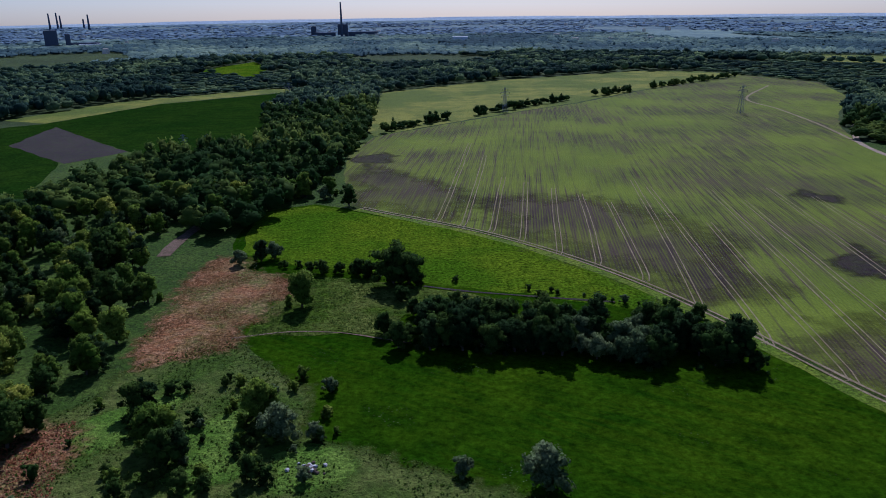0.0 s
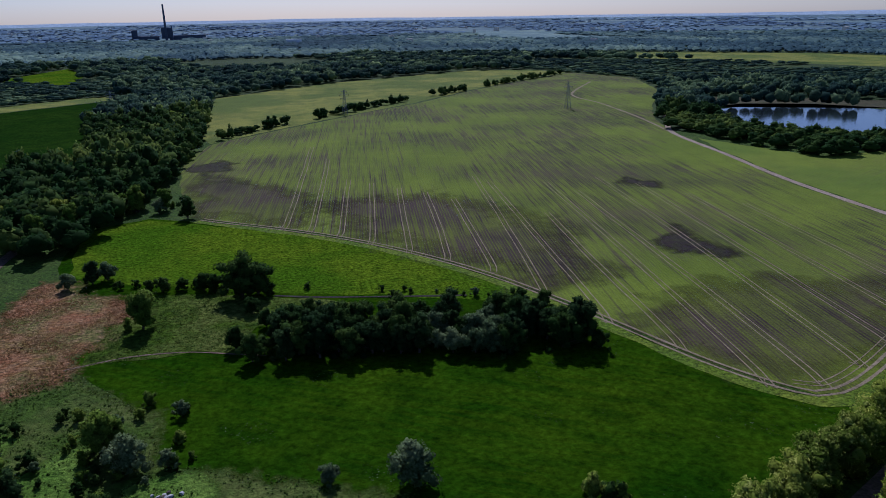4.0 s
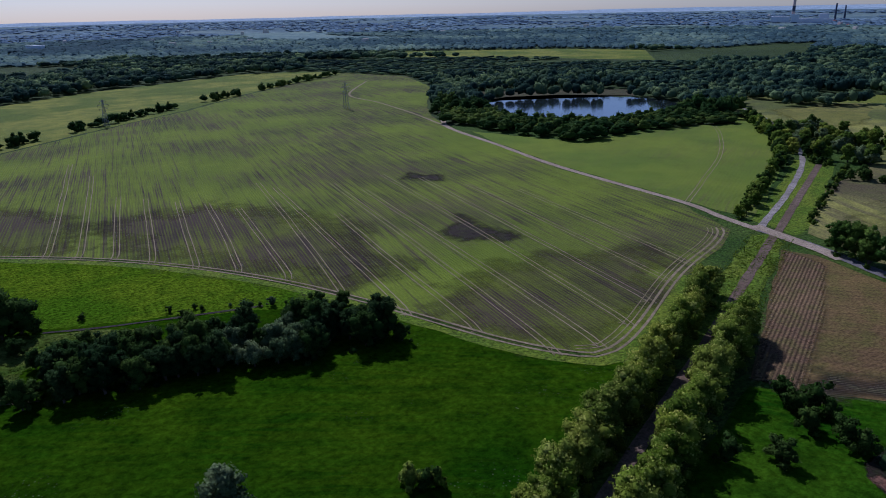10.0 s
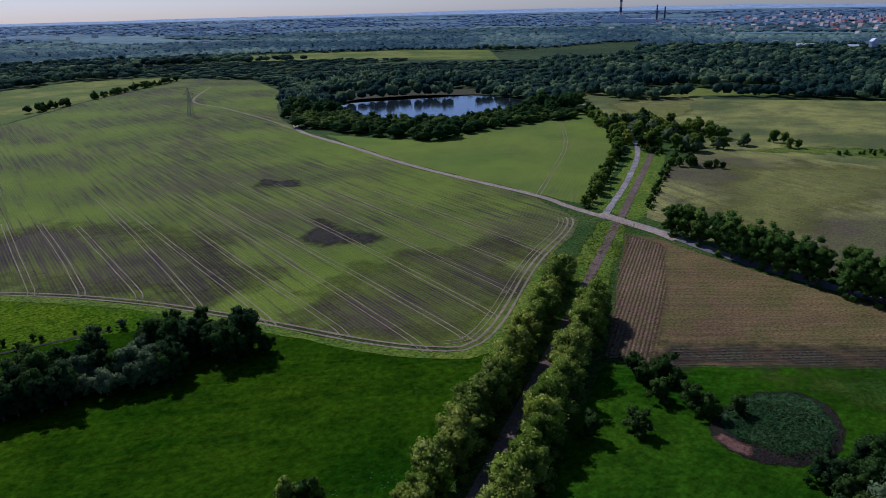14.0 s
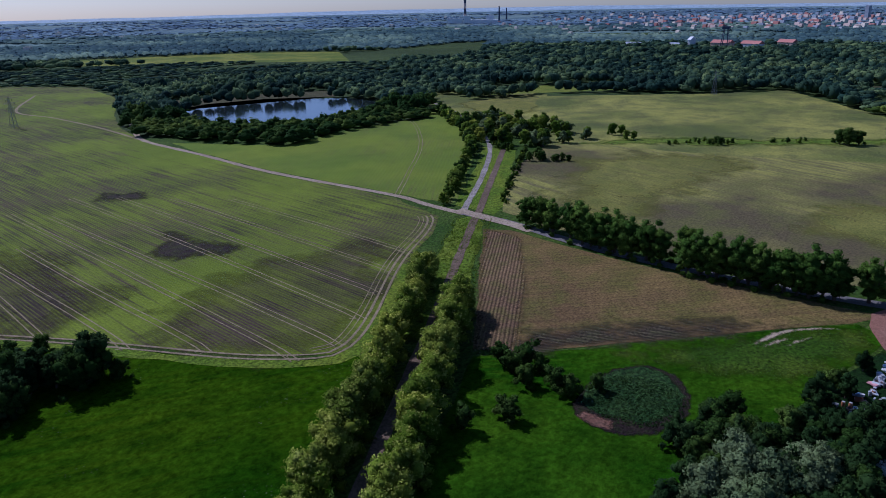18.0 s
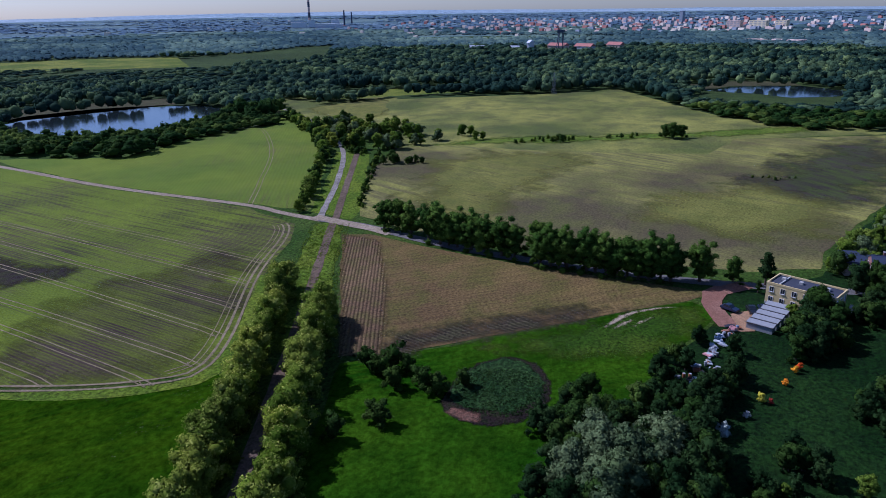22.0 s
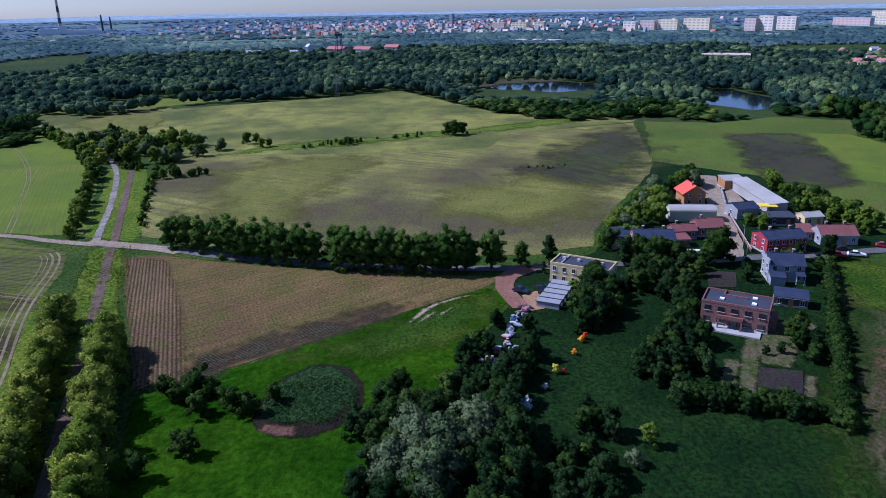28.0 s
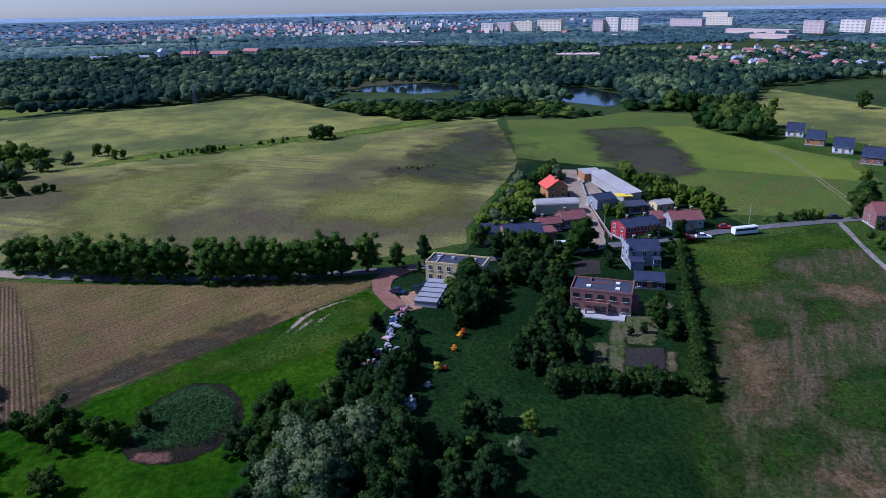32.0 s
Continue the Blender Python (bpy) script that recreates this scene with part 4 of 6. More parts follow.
G_DARK = [tree_model("orchard_tree", 130 + i, 9, 3.9, 0.2, L_DARK, "dense fruit tree, its leaves darkened for cloud shade", clumps=24, per=36, leaf=0.40) for i in range(3)]
T_CONE = [tree_model("spruce", 80, 9.5, 2.4, 0.8, L_DARK, "dark green conical conifer beside the road", shape="cone")]
B_GREEN = [tree_model("bush", 90 + i, 3.4, 1.9, 0.1, L_BROAD, "rounded dense green bush standing in grass", "bush", 14, 46, 0.20) for i in range(3)]
B_FRESH = [tree_model("bush", 95 + i, 3.0, 1.8, 0.1, L_FRESH, "fresh green leafy bush in the grass", "bush", 14, 46, 0.20) for i in range(2)]
B_PALE = [tree_model("bush", 98, 3.6, 2.0, 0.1, L_PALE, "greyish green bush with loose twigs", "bush", 14, 46, 0.20)]
MODELS = T_BROAD + T_ALLEY + T_ROW + T_PALE + T_FRESH + T_DARK + T_WOOD + G_BROAD + G_DARK + T_CONE + B_GREEN + B_FRESH + B_PALE
pick = rp.choice

def inside(x, y, ring):
    hit, j = False, len(ring) - 1
    for i in range(len(ring)):
        (xi, yi), (xj, yj) = ring[i], ring[j]
        if (yi > y) != (yj > y) and x < (xj - xi) * (y - yi) / (yj - yi) + xi:
            hit = not hit
        j = i
    return hit


# the two tree rows along the dirt track
U, W = Vector((0.896, 0.443)), Vector((-0.443, 0.896))
for side, off, far in ((1, 5.4, 118), (-1, 6.2, 95)):
    d = 4.0
    while d < far:
        p = Vector((40, 52)) + U * d + W * off * side + W * rp.uniform(-0.8, 0.8)
        put(pick(T_ALLEY), p.x, p.y, rp.uniform(0.85, 1.15), group="trees of the farm track alley")
        d += rp.uniform(4.2, 5.6)
# trees and bushes along the stone road beyond the crossing
line = spline([(203, 145.5), (225, 157), (252, 171), (282, 187), (303, 201), (330, 223), (360, 253), (384, 280)], 3.2)
for p in line:
    k = min(1.0, (p.x - 195) / 130)
    if rp.random() < 0.9:
        put(pick(T_FRESH + T_ALLEY[:1] + B_FRESH + T_BROAD[:1]), p.x + rp.uniform(-1.2, 1.2), p.y + rp.uniform(-0.5, 2.2), rp.uniform(.5, .72) + .3 * k)
    if rp.random() < 0.5:
        put(pick(B_FRESH + B_GREEN), p.x + rp.uniform(-1.5, 1.0), p.y + rp.uniform(0.5, 3.2), rp.uniform(.6, 1.0))
THICKET = [(308, 190), (322, 210), (345, 228), (372, 240), (385, 215), (366, 182), (348, 156), (328, 146), (314, 166)]
made = 0
for x, y, k in ((322, 211, .9), (328, 216, 1.0), (334, 221, .9), (340, 227, 1.0), (346, 233, .9), (352, 238, 1.0), (318, 206, .8), (312, 201, .7)):
    put(pick(T_FRESH + T_ALLEY[:1]), x, y, k)
while made < 84:
    x, y = rp.uniform(300, 386), rp.uniform(144, 242)
    if inside(x, y, THICKET):
        put(pick(T_FRESH + T_PALE + T_FRESH + T_ALLEY[:1] + T_BROAD[:1]), x, y, rp.uniform(0.65, 1.05))
        made += 1
for k in range(9):
    put(pick(T_BROAD + B_GREEN), rp.uniform(284, 294), rp.uniform(140, 156), rp.uniform(.3, .5))
for k in range(9):
    put(pick(B_FRESH + B_GREEN), rp.uniform(296, 304), rp.uniform(174, 184), rp.uniform(.6, 1.1))
for k in range(34):
    t = k / 33
    put(pick(B_GREEN + B_FRESH), 214 + 86 * t + rp.uniform(-2, 2), 128.5 + 40 * t + rp.uniform(-1.5, 1.5), rp.uniform(.4, .9))
# roadside row to the village
for k, (x, y, s) in enumerate(((195.5, 108.5, .85), (194.8, 103, .95), (190, 90, 1.05), (188, 85, 1.05), (187, 79, 1.0), (186, 74, 1.0), (185, 69, .95), (184.5, 64, 1.05), (189.5, 55, .9), (181.5, 48.5, 1.0), (181.5, 44, 1.0), (181.5, 38.5, 1.0), (181, 33, .95), (180.8, 27.5, 1.0), (180.5, 21.8, 1.05), (182, 16.5, 1.0), (184.5, 9.5, 1.0), (187.5, 1.5, .6), (193, 97.5, .9), (187.5, 82, .95), (185.5, 71.5, .95), (184, 60, .9), (181.5, 51.5, .85), (181, 46, .9), (181.2, 36, .95), (180.6, 30, .9), (180.5, 24.5, .95), (181.5, 19, .9))):
    put(pick(T_ROW), x, y, s * 1.18, 0.9, group="roadside tree row")
put(T_CONE[0], 188.3, -6.2, 1.0)
put(T_CONE[0], 182.0, -4.6, 0.4)
for x, y, k in ((195.5, -31, .9), (196, -37.5, .8), (195, -41.5, .7), (203.5, -24, .8)):
    put(T_BROAD[1], x, y, k)
# the grove in the meadow
for k in range(84):
    t = (k + rp.random()) / 84
    x = -4 + 66 * t
    y = 141 - 9 * t + rp.uniform(-4.5, 11) + (2 if t < .2 else 0)
    kind = pick(T_PALE) if 0.45 < t < 0.75 and rp.random() < .6 else pick(T_BROAD + T_DARK)
    put(kind, x, y, rp.uniform(0.6, 0.98))
put(T_DARK[0], 61.5, 131, 1.1)
for x, y, s in ((-12.5, 147, .6), (-8.9, 140, .7), (-6.5, 143, .5), (64, 127, .5), (-6, 157, .5), (4, 159, .6), (55, 154, .55), (60, 150, .6)):
    put(pick(T_BROAD), x, y, s)
# the big tree and the hedgerow behind
put(T_BROAD[0], -12, 177.5, 1.45, 0.9, "large rounded broadleaf tree standing in the hedgerow")
put(T_BROAD[1], -8, 178.5, 1.15, 0.9)
put(T_FRESH[0], -33.9, 163.5, 1.1, 1.1)
for x, y, s, kind in ((-57.5, 195, .65, T_PALE), (-52, 198, .7, T_DARK), (-48.5, 200, .75, T_PALE), (-32.5, 187, .5, T_BROAD), (-27.5, 187, .4, T_BROAD), (-22, 185, .6, T_BROAD), (-19, 184, .55, T_BROAD), (-9.4, 166, .5, T_BROAD), (-36, 188, .4, T_BROAD)):
    put(pick(kind), x, y, s)
for k in range(40):
    t = k / 39
    x = -46 + 100 * t
    if t > 0.42 and rp.random() < 0.6:
        continue
    put(pick(B_GREEN + B_PALE), x + rp.uniform(-1, 1), 195 - 41 * t + rp.uniform(-2, 2) + (4 if t > .5 else 0), rp.uniform(.3, .75))
# scrub in the rough corner
for x, y, s, kind in ((3.4, 95, .45, T_PALE), (16.2, 91.5, 1.0, T_PALE), (-33, 112, 1.0, T_FRESH), (-31.5, 113.5, .8, T_FRESH), (-27.5, 106, .9, T_PALE), (-29, 108, .7, T_PALE), (-49, 105, 1.0, T_FRESH), (-47.5, 107, .8, T_FRESH), (-56, 115.5, .75, T_BROAD), (-54.5, 117, .6, T_DARK), (-45, 98.5, .8, T_BROAD), (-43, 100, .7, T_DARK), (41.5, 81.5, 1.35, B_FRESH), (43.6, 80.2, 1.1, B_GREEN), (45.2, 79.6, 1.0, B_FRESH), (-53, 110, .5, T_BROAD), (-40, 92, .5, T_BROAD), (-30, 95, .5, T_BROAD)):
    put(pick(kind), x, y, s)
for k in range(60):
    put(pick(B_GREEN + B_FRESH + B_PALE), rp.uniform(-66, -18), rp.uniform(84, 128), rp.uniform(.4, 1.0))
# bushes on the east meadow
for x, y, s in ((111, 66.5, 1.1), (113, 62, 1.2), (109, 63, 1.1), (112, 58.5, .9), (106, 58, 1.0), (108, 53, 1.1), (107, 49.5, 1.0), (112, 46, .8), (94, 55, 1.0), (87, 60, 1.0), (97, 58, .5)):
    put(pick(B_GREEN), x, y, s * 1.4)

# the near wood on the western side
WEST = [(-72, 98), (-71, 114), (-68, 131), (-72, 150), (-71, 170), (-80, 190), (-90, 205), (-92, 240), (-119, 254), (-153, 242), (-200, 225), (-190, 120), (-120, 80)]
WEST2 = [(-70, 216), (-68, 257), (-46, 266), (-29, 249), (-38, 275), (-48, 291), (-41, 380), (-42, 440), (-50, 513), (-50, 640), (-96, 640), (-112, 669), (-90, 583), (-88, 385), (-100, 306), (-110, 258), (-78, 236)]
count = 0
while count < 260:
    x, y = rp.uniform(-150, -29), rp.uniform(82, 275)
    if (inside(x, y, WEST) or inside(x, y, WEST2)) and math.hypot(x, y) < 290:
        kind = pick(T_WOOD + T_WOOD + T_PALE[:1] + T_FRESH + T_ALLEY[:1])
        put(kind, x, y, rp.uniform(0.6, 1.1))
        count += 1

# ---- woods: many small crowns, thinning with distance ----
def wood_models(rng, clumps, per, size, up=0.0, n=9):
    """Crowns of unit size for the woods: corners, triangles and normals."""
    out = []
    for _ in range(n):
        c, r = crown_clumps(rng, clumps, 0.5, 0.5, 0.5, "round")
        r = r * {6: 1.45, 4: 1.6, 2: 1.9, 1: 1.8}[clumps]
        if clumps > 1:
            c, r = np.concatenate([c[1:], [[0, 0, 0.5]]]), np.concatenate([r[1:], [0.40]])
        else:
            c, r = np.array([[0, 0, 0.45]]), np.array([0.5])
        v, t, nn = leafage(rng, c, r, per, size, 0.9, 0.92, (0, 0, 0.4))
        out.append((v, t, unit(nn * (1 - up) + np.array([0, 0, up]))))
    return out


def wood(name, spots, models, mat, label, rng, category="woodland", spread=0.20):
    vs, ts, ns, tones, k = [], [], [], [], 0
    for x, y, w, h in spots:
        v, t, nn = models[rng.integers(len(models))]
        a = rng.uniform(0, 6.28)
        ca, sa = math.cos(a), math.sin(a)
        vs.append(np.stack([(v[:, 0] * ca - v[:, 1] * sa) * w + x, (v[:, 0] * sa + v[:, 1] * ca) * w + y, v[:, 2] * h + rise(x, y)], 1))
        ns.append(np.stack([nn[:, 0] * ca - nn[:, 1] * sa, nn[:, 0] * sa + nn[:, 1] * ca, nn[:, 2]], 1))
        ts.append(t + k)
        wide = 0.012 if spread > 0.15 else 0.0035
        grow = 0.38 + 0.5 * noise.noise((x * wide, y * wide, 8.0)) + 0.28 * noise.noise((x * wide * 3.3, y * wide * 3.3, 2.0)) + rng.normal() * spread
        tones.append(np.full(len(v), min(1.0, max(0.0, grow))))
        k += len(v)
    ob = new(name, mesh_np(name, np.concatenate(vs), None, [mat], np.concatenate(ts), True, np.concatenate(ns), np.concatenate(tones)))
    return tagged(ob, label, category, kind="stuff")


OPEN = [(-48, 291), (-41, 380), (-42, 440), (-49, 640), (56, 735), (223, 821), (294, 807), (321, 752), (360, 672), (325, 560), (268, 470), (228, 386), (235, 327), (252, 283), (290, 286), (335, 282), (364, 273), (431, 318), (470, 275), (504, 272), (551, 167), (606, 114), (476, 24), (441, -19), (453, -68), (440, -110), (463, -157), (443, -202), (397, -172), (345, -180), (352, -192), (392, -212), (440, -214), (470, -236), (565, -296), (620, -420), (300, -420), (-300, -300), (-300, 60), (-190, 110), (-200, 225), (-153, 242), (-119, 254), (-92, 240), (-66, 216)]
CLEAR = [POND, POND2, POND3,
         [(300, 452), (335, 458), (378, 442), (415, 400), (432, 405), (445, 440), (392, 482), (347, 510), (315, 492)],
         [(615, 50), (655, 25), (672, -28), (705, -20), (690, 35), (640, 75)],
         [(-88, 354), (-123, 521), (-112, 669), (-150, 690), (-262, 600), (-300, 500), (-330, 380), (-240, 270), (-160, 262), (-130, 343)],
         [(-300, 905), (-261, 1064), (-215, 950), (-205, 866), (-200, 800)],
         [(418, 1103), (489, 930), (630, 743), (690, 643), (824, 790), (755, 906), (560, 1040)],
         [(480, 300), (520, 330), (590, 250), (560, 215)],
         [(535, 50), (612, 44), (604, -54), (530, -46)], [(455, -116), (522, -116), (490, -150), (500, -160), (448, -146)],
         [(391, 262), (419, 295), (450, 345), (470, 330), (440, 280), (420, 255)]]
FLATS = ((1720, -221, 32, 16), (1705, -258, 37, 18), (1683, -299, 47, 20), (1657, -354, 62, 23), (1588, -446, 25, 23), (1575, -473, 31, 28), (1602, -521, 42, 25), (1775, -716, 87, 16), (1791, -806, 72, 17), (2472, -1096, 93, 14), (1323, -777, 40, 21), (1328, -855, 48, 21), (1279, -880, 45, 25), (1888, 82, 36, 13), (1864, 29, 43, 14), (1869, -20, 28, 14))
SITES = FLATS + ((1096, 253, 33, 8), (1110, 210, 27, 11), (1065, 328, 6, 20), (1086, 291, 34, 10), (1439, -732, 137, 9), (1255, -662, 71, 8), (1831, 1271, 46, 14), (1920, 1240, 60, 11), (2060, 1290, 26, 16), (-249, 2030, 60, 20), (59, 1683, 34, 7), (-829, 1614, 40, 30))
BLOCKED = [(x / math.hypot(x, y), y / math.hypot(x, y), math.hypot(x, y), w * .5 + 4) for x, y, w, h in SITES]      # no crowns right before the buildings
wr = np.random.default_rng(3)
LOW = ((29, 56, 300, 480, 0.55), (84, 97, 430, 615, 0.55), (100, 111, 420, 530, 0.5), (78, 112, 430, 500, 0.75), (20, 50, 700, 1010, 0.35), (-20, -11, 600, 900, 0.4))   # lower growth before the ponds
near_spots, mid_spots, far_spots, blue_spots = [], [], [], []
r = 235.0
while r < 3700:
    ds = max(6.5, 0.0098 * r) if r < 1150 else 0.0080 * r if r < 1900 else 0.0105 * r                   # spacing across
    for k in range(int(2.95 * r / ds)):
        a = -0.66 + (k + wr.uniform(-.45, .45)) * ds / r
        q = r + wr.uniform(-.8, .8) * ds
        x, y = q * math.sin(a), q * math.cos(a)
        if q < 1300 and (inside(x, y, OPEN) or any(inside(x, y, c) for c in CLEAR)):
            continue
        if q > 900 and noise.noise((x * 0.0024, y * 0.0024, 1.0)) > (0.30 if q < 1300 else 0.40 if q < 2000 else 0.26):
            continue
        tall = wr.uniform(7.0, 12.5) * (1.0 + 0.45 * noise.noise((x * 0.01, y * 0.01, 5.0)))
        for az0, az1, near, far, k in LOW:
            if az0 < math.degrees(a) < az1 and near < q < far:
                tall *= k
        if q > 1000 and any(abs(x * v - y * u) < w and -0.07 * q < x * u + y * v - d < 40 for u, v, d, w in BLOCKED):
            continue
        spot = (x, y, ds * wr.uniform(1.35, 1.9) * (1 if q < 1150 else 0.85 if q < 2000 else 0.6), tall * (1 if q < 1150 else 0.8 if q < 1600 else 0.62))
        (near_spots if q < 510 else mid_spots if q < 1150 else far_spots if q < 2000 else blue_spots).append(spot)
    r += ds * (1.15 if r < 600 else 1.7 if r < 1150 else 2.2 if r < 1800 else 2.6)
# belts of trees round the ponds
for ring, grow in ((POND, 1.0),):
    for x, y in outline(ring, 6.0, 3.0):
        cx, cy = sum(p[0] for p in ring) / len(ring), sum(p[1] for p in ring) / len(ring)
        for k in (1.08, 1.2, 1.32):
            if (y - cy) * cy + (x - cx) * cx < 0:
                near_spots.append((cx + (x - cx) * k + wr.uniform(-3, 3), cy + (y - cy) * k + wr.uniform(-3, 3), wr.uniform(6, 9), wr.uniform(5, 7.5)))
# the farther woods carry their haze in the leaf colour
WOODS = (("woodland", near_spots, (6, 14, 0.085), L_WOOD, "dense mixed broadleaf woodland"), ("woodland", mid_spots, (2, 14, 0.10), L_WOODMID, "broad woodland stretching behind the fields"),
         ("distant_woodland", far_spots, (1, 4, 0.22, 0.7), L_WOODFAR, "distant woodland with haze in its leaf colour"), ("distant_woodland", blue_spots, (1, 3, 0.22, 0.95), L_WOODHAZE, "woods near the horizon, leaf colour blued for haze"))
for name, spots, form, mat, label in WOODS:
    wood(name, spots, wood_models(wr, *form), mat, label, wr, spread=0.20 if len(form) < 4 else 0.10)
# hedge line across the crop and lone field trees
hedge = []
for t in np.linspace(0, 1, 120):
    x, y = -30 + 335 * t ** 1.15, 427 + 310 * t
    if noise.noise((x * 0.03, 4.0, 2.0)) > -0.05 or t > .72:
        hedge.append((x + wr.uniform(-3, 3), y + wr.uniform(-3, 3), wr.uniform(4, 9), wr.uniform(3, 7)))
wood("hedge", hedge, wood_models(wr, 6, 16, 0.10), L_WOOD, "straggling hedge of bushes across the fields", wr, "hedge")


# ---- weeds and tall grass ----
def tufts(name, ring, n, lo, hi, mat, label, category, seed, per=6, bare=-1.0):
    rng = np.random.default_rng(seed)
    xs, ys = [p[0] for p in ring], [p[1] for p in ring]
    pts = []
    while len(pts) < n:
        x, y = rng.uniform(min(xs), max(xs)), rng.uniform(min(ys), max(ys))
        if inside(x, y, ring) and noise.noise((x * 0.09, y * 0.09, seed)) > bare + rng.uniform(-.25, .25):
            pts.append((x, y, 0.15))
    size = rng.uniform(lo, hi, n)
    v, q = sprays(rng, np.array(pts), size, per, 1.0, 0.7, 0.0)
    mid = v.reshape(-1, 4, 3).mean(1, keepdims=True)
    v = (mid + (v.reshape(-1, 4, 3) - mid) * np.repeat(size, per)[:, None, None] * 0.8).reshape(-1, 3)
    v[:, 2] = np.maximum(v[:, 2], 0.05)
    up = np.repeat(unit(rng.normal(size=(len(q), 3)) * 0.35 + np.array([0, 0, 1.0])), 4, 0)
    return tagged(new(name, mesh_np(name, v, q, [mat], None, True, up)), label, category, kind="stuff")


L_WEED = leaves("weed_leaves", (0.048, 0.095, 0.010), (0.090, 0.135, 0.022), 0.4, 0.12)
L_SUNGRASS = leaves("bright_grass_blades", (0.055, 0.105, 0.006), (0.095, 0.135, 0.012), 0.3, 0.08)
L_RUST = leaves("dry_reed_blades", (0.20, 0.085, 0.035), (0.29, 0.17, 0.085), 0.4, 0.12)
L_BLUEWEED = leaves("thistle_leaves", (0.014, 0.038, 0.010), (0.030, 0.062, 0.016), 0.4, 0.2)
tufts("weeds", ROUGH, 5200, .07, .22, L_WEED, "coarse nettles and weeds in the rough corner", "weeds", 1, 6, -.1)
tufts("reed_grass", RUSTY, 5500, .06, .18, L_RUST, "tall rust-coloured reed grass", "grass", 4, 4, .06)
tufts("reed_grass", RUSTY2, 2400, .08, .22, L_RUST, "tall rust-coloured reed grass", "grass", 5, 5)
tufts("weeds", [(112.5 + 9 * math.cos(a), 38.9 + 9 * math.sin(a)) for a in np.linspace(0, 6.0, 16)], 1500, .07, .2, L_BLUEWEED, "dense weeds in the round patch", "weeds", 8, 6)
tufts("weeds", [(-44, 147), (-20, 148), (-12, 145), (-8, 158), (18, 166), (-4, 175), (-20, 182), (-33, 184), (-40, 178), (-41, 166)], 2200, .07, .2, L_WEED, "coarse weeds between the bushes", "weeds", 9, 5, -.1)
tufts("verge_grass", [(104, 92), (150, 114), (192, 134), (196, 122), (150, 98), (118, 80)], 2200, .1, .25, L_SUNGRASS, "tall grass on the track's verge", "grass", 10, 4, -.2)

# ---- buildings ----
M_GLASS, gt, gb = start("window_glass", 0.08, 0.6)
gb.inputs["Base Color"].default_value = (0.02, 0.025, 0.03, 1)
bumped(gt, gb, noise_of(gt, gt.nodes.new("ShaderNodeTexCoord").outputs["Object"], 1.5, 2), 0.05, 0.05)
M_WHITE = plain("white_paint", (0.72, 0.72, 0.72), (0.78, 0.77, 0.75), 1.5, 0.6)
M_CREAM = plain("cream_render", (0.56, 0.43, 0.20), (0.62, 0.48, 0.24), 1.2)
M_GREYREN = plain("grey_render", (0.25, 0.255, 0.265), (0.3, 0.305, 0.31), 1.2)
M_OLIVE = plain("olive_render", (0.42, 0.43, 0.27), (0.47, 0.48, 0.31), 1.0)
M_REDPAINT = plain("red_painted_wall", (0.28, 0.026, 0.034), (0.33, 0.036, 0.042), 1.2)
M_TIMBER = plain("orange_brown_timber", (0.34, 0.16, 0.06), (0.40, 0.20, 0.075), 1.4)
M_SLATE = plain("dark_slate_roof", (0.0272, 0.036, 0.0656), (0.04, 0.0496, 0.08), 2.0, 0.9, 0.08)
M_FELT = plain("bitumen_roof_felt", (0.045, 0.04992, 0.0675), (0.057, 0.06208, 0.0825), 1.0, 0.9, 0.08)
M_REDTILE = plain("bright_red_tiles", (0.55, 0.075, 0.045), (0.62, 0.10, 0.055), 2.5, 0.6)
M_OLDTILE = plain("faded_red_tiles", (0.17, 0.06, 0.055), (0.21, 0.08, 0.068), 2.0)
M_SHEDROOF = plain("weathered_corrugated_sheets", (0.225, 0.2325, 0.2475), (0.285, 0.285, 0.2925), 0.8, 0.8, 0.2)
M_SHEET = plain("pale_sheet_roof", (0.3, 0.285, 0.26), (0.37, 0.35, 0.32), 0.8, 0.8, 0.1)
M_CONCRETE = plain("bare_concrete", (0.34, 0.33, 0.32), (0.40, 0.39, 0.37), 1.2)
M_BLACKW = plain("dark_shed_boards", (0.05, 0.045, 0.045), (0.07, 0.06, 0.055), 2.0)
M_STEEL = plain("grey_steel", (0.22, 0.23, 0.24), (0.27, 0.28, 0.29), 2.0, 0.5, 0.5, 0.05, 0.6)
M_RUBBER = plain("black_rubber", (0.018, 0.018, 0.018), (0.025, 0.025, 0.025), 3, 0.9)
M_YELLOW = plain("yellow_paint", (0.72, 0.52, 0.03), (0.78, 0.58, 0.05), 1.5, 0.6)
M_BRICK, bt, bb = start("red_brick", 0.9, 0.2)
bo = bt.nodes.new("ShaderNodeTexCoord").outputs["Object"]
bmap = node(bt, "ShaderNodeMapping", [("Vector", bo)], Rotation=(radians(90), 0, 0))
bk = node(bt, "ShaderNodeTexBrick", [("Vector", bmap.outputs["Vector"])], Scale=1.0, Color1=(0.16, 0.054, 0.042, 1), Color2=(0.21, 0.078, 0.058, 1), Mortar=(0.24, 0.20, 0.18, 1))
bk.inputs["Brick Width"].default_value, bk.inputs["Row Height"].default_value, bk.inputs["Mortar Size"].default_value = 0.26, 0.085, 0.012
bcol = mixed(bt, times(bt, ramp(bt, noise_of(bt, bo, 0.6, 4), 0.4, 0.7), 0.4), bk.outputs["Color"], (0.22, 0.10, 0.085))
bt.links.new(bcol, bb.inputs["Base Color"])
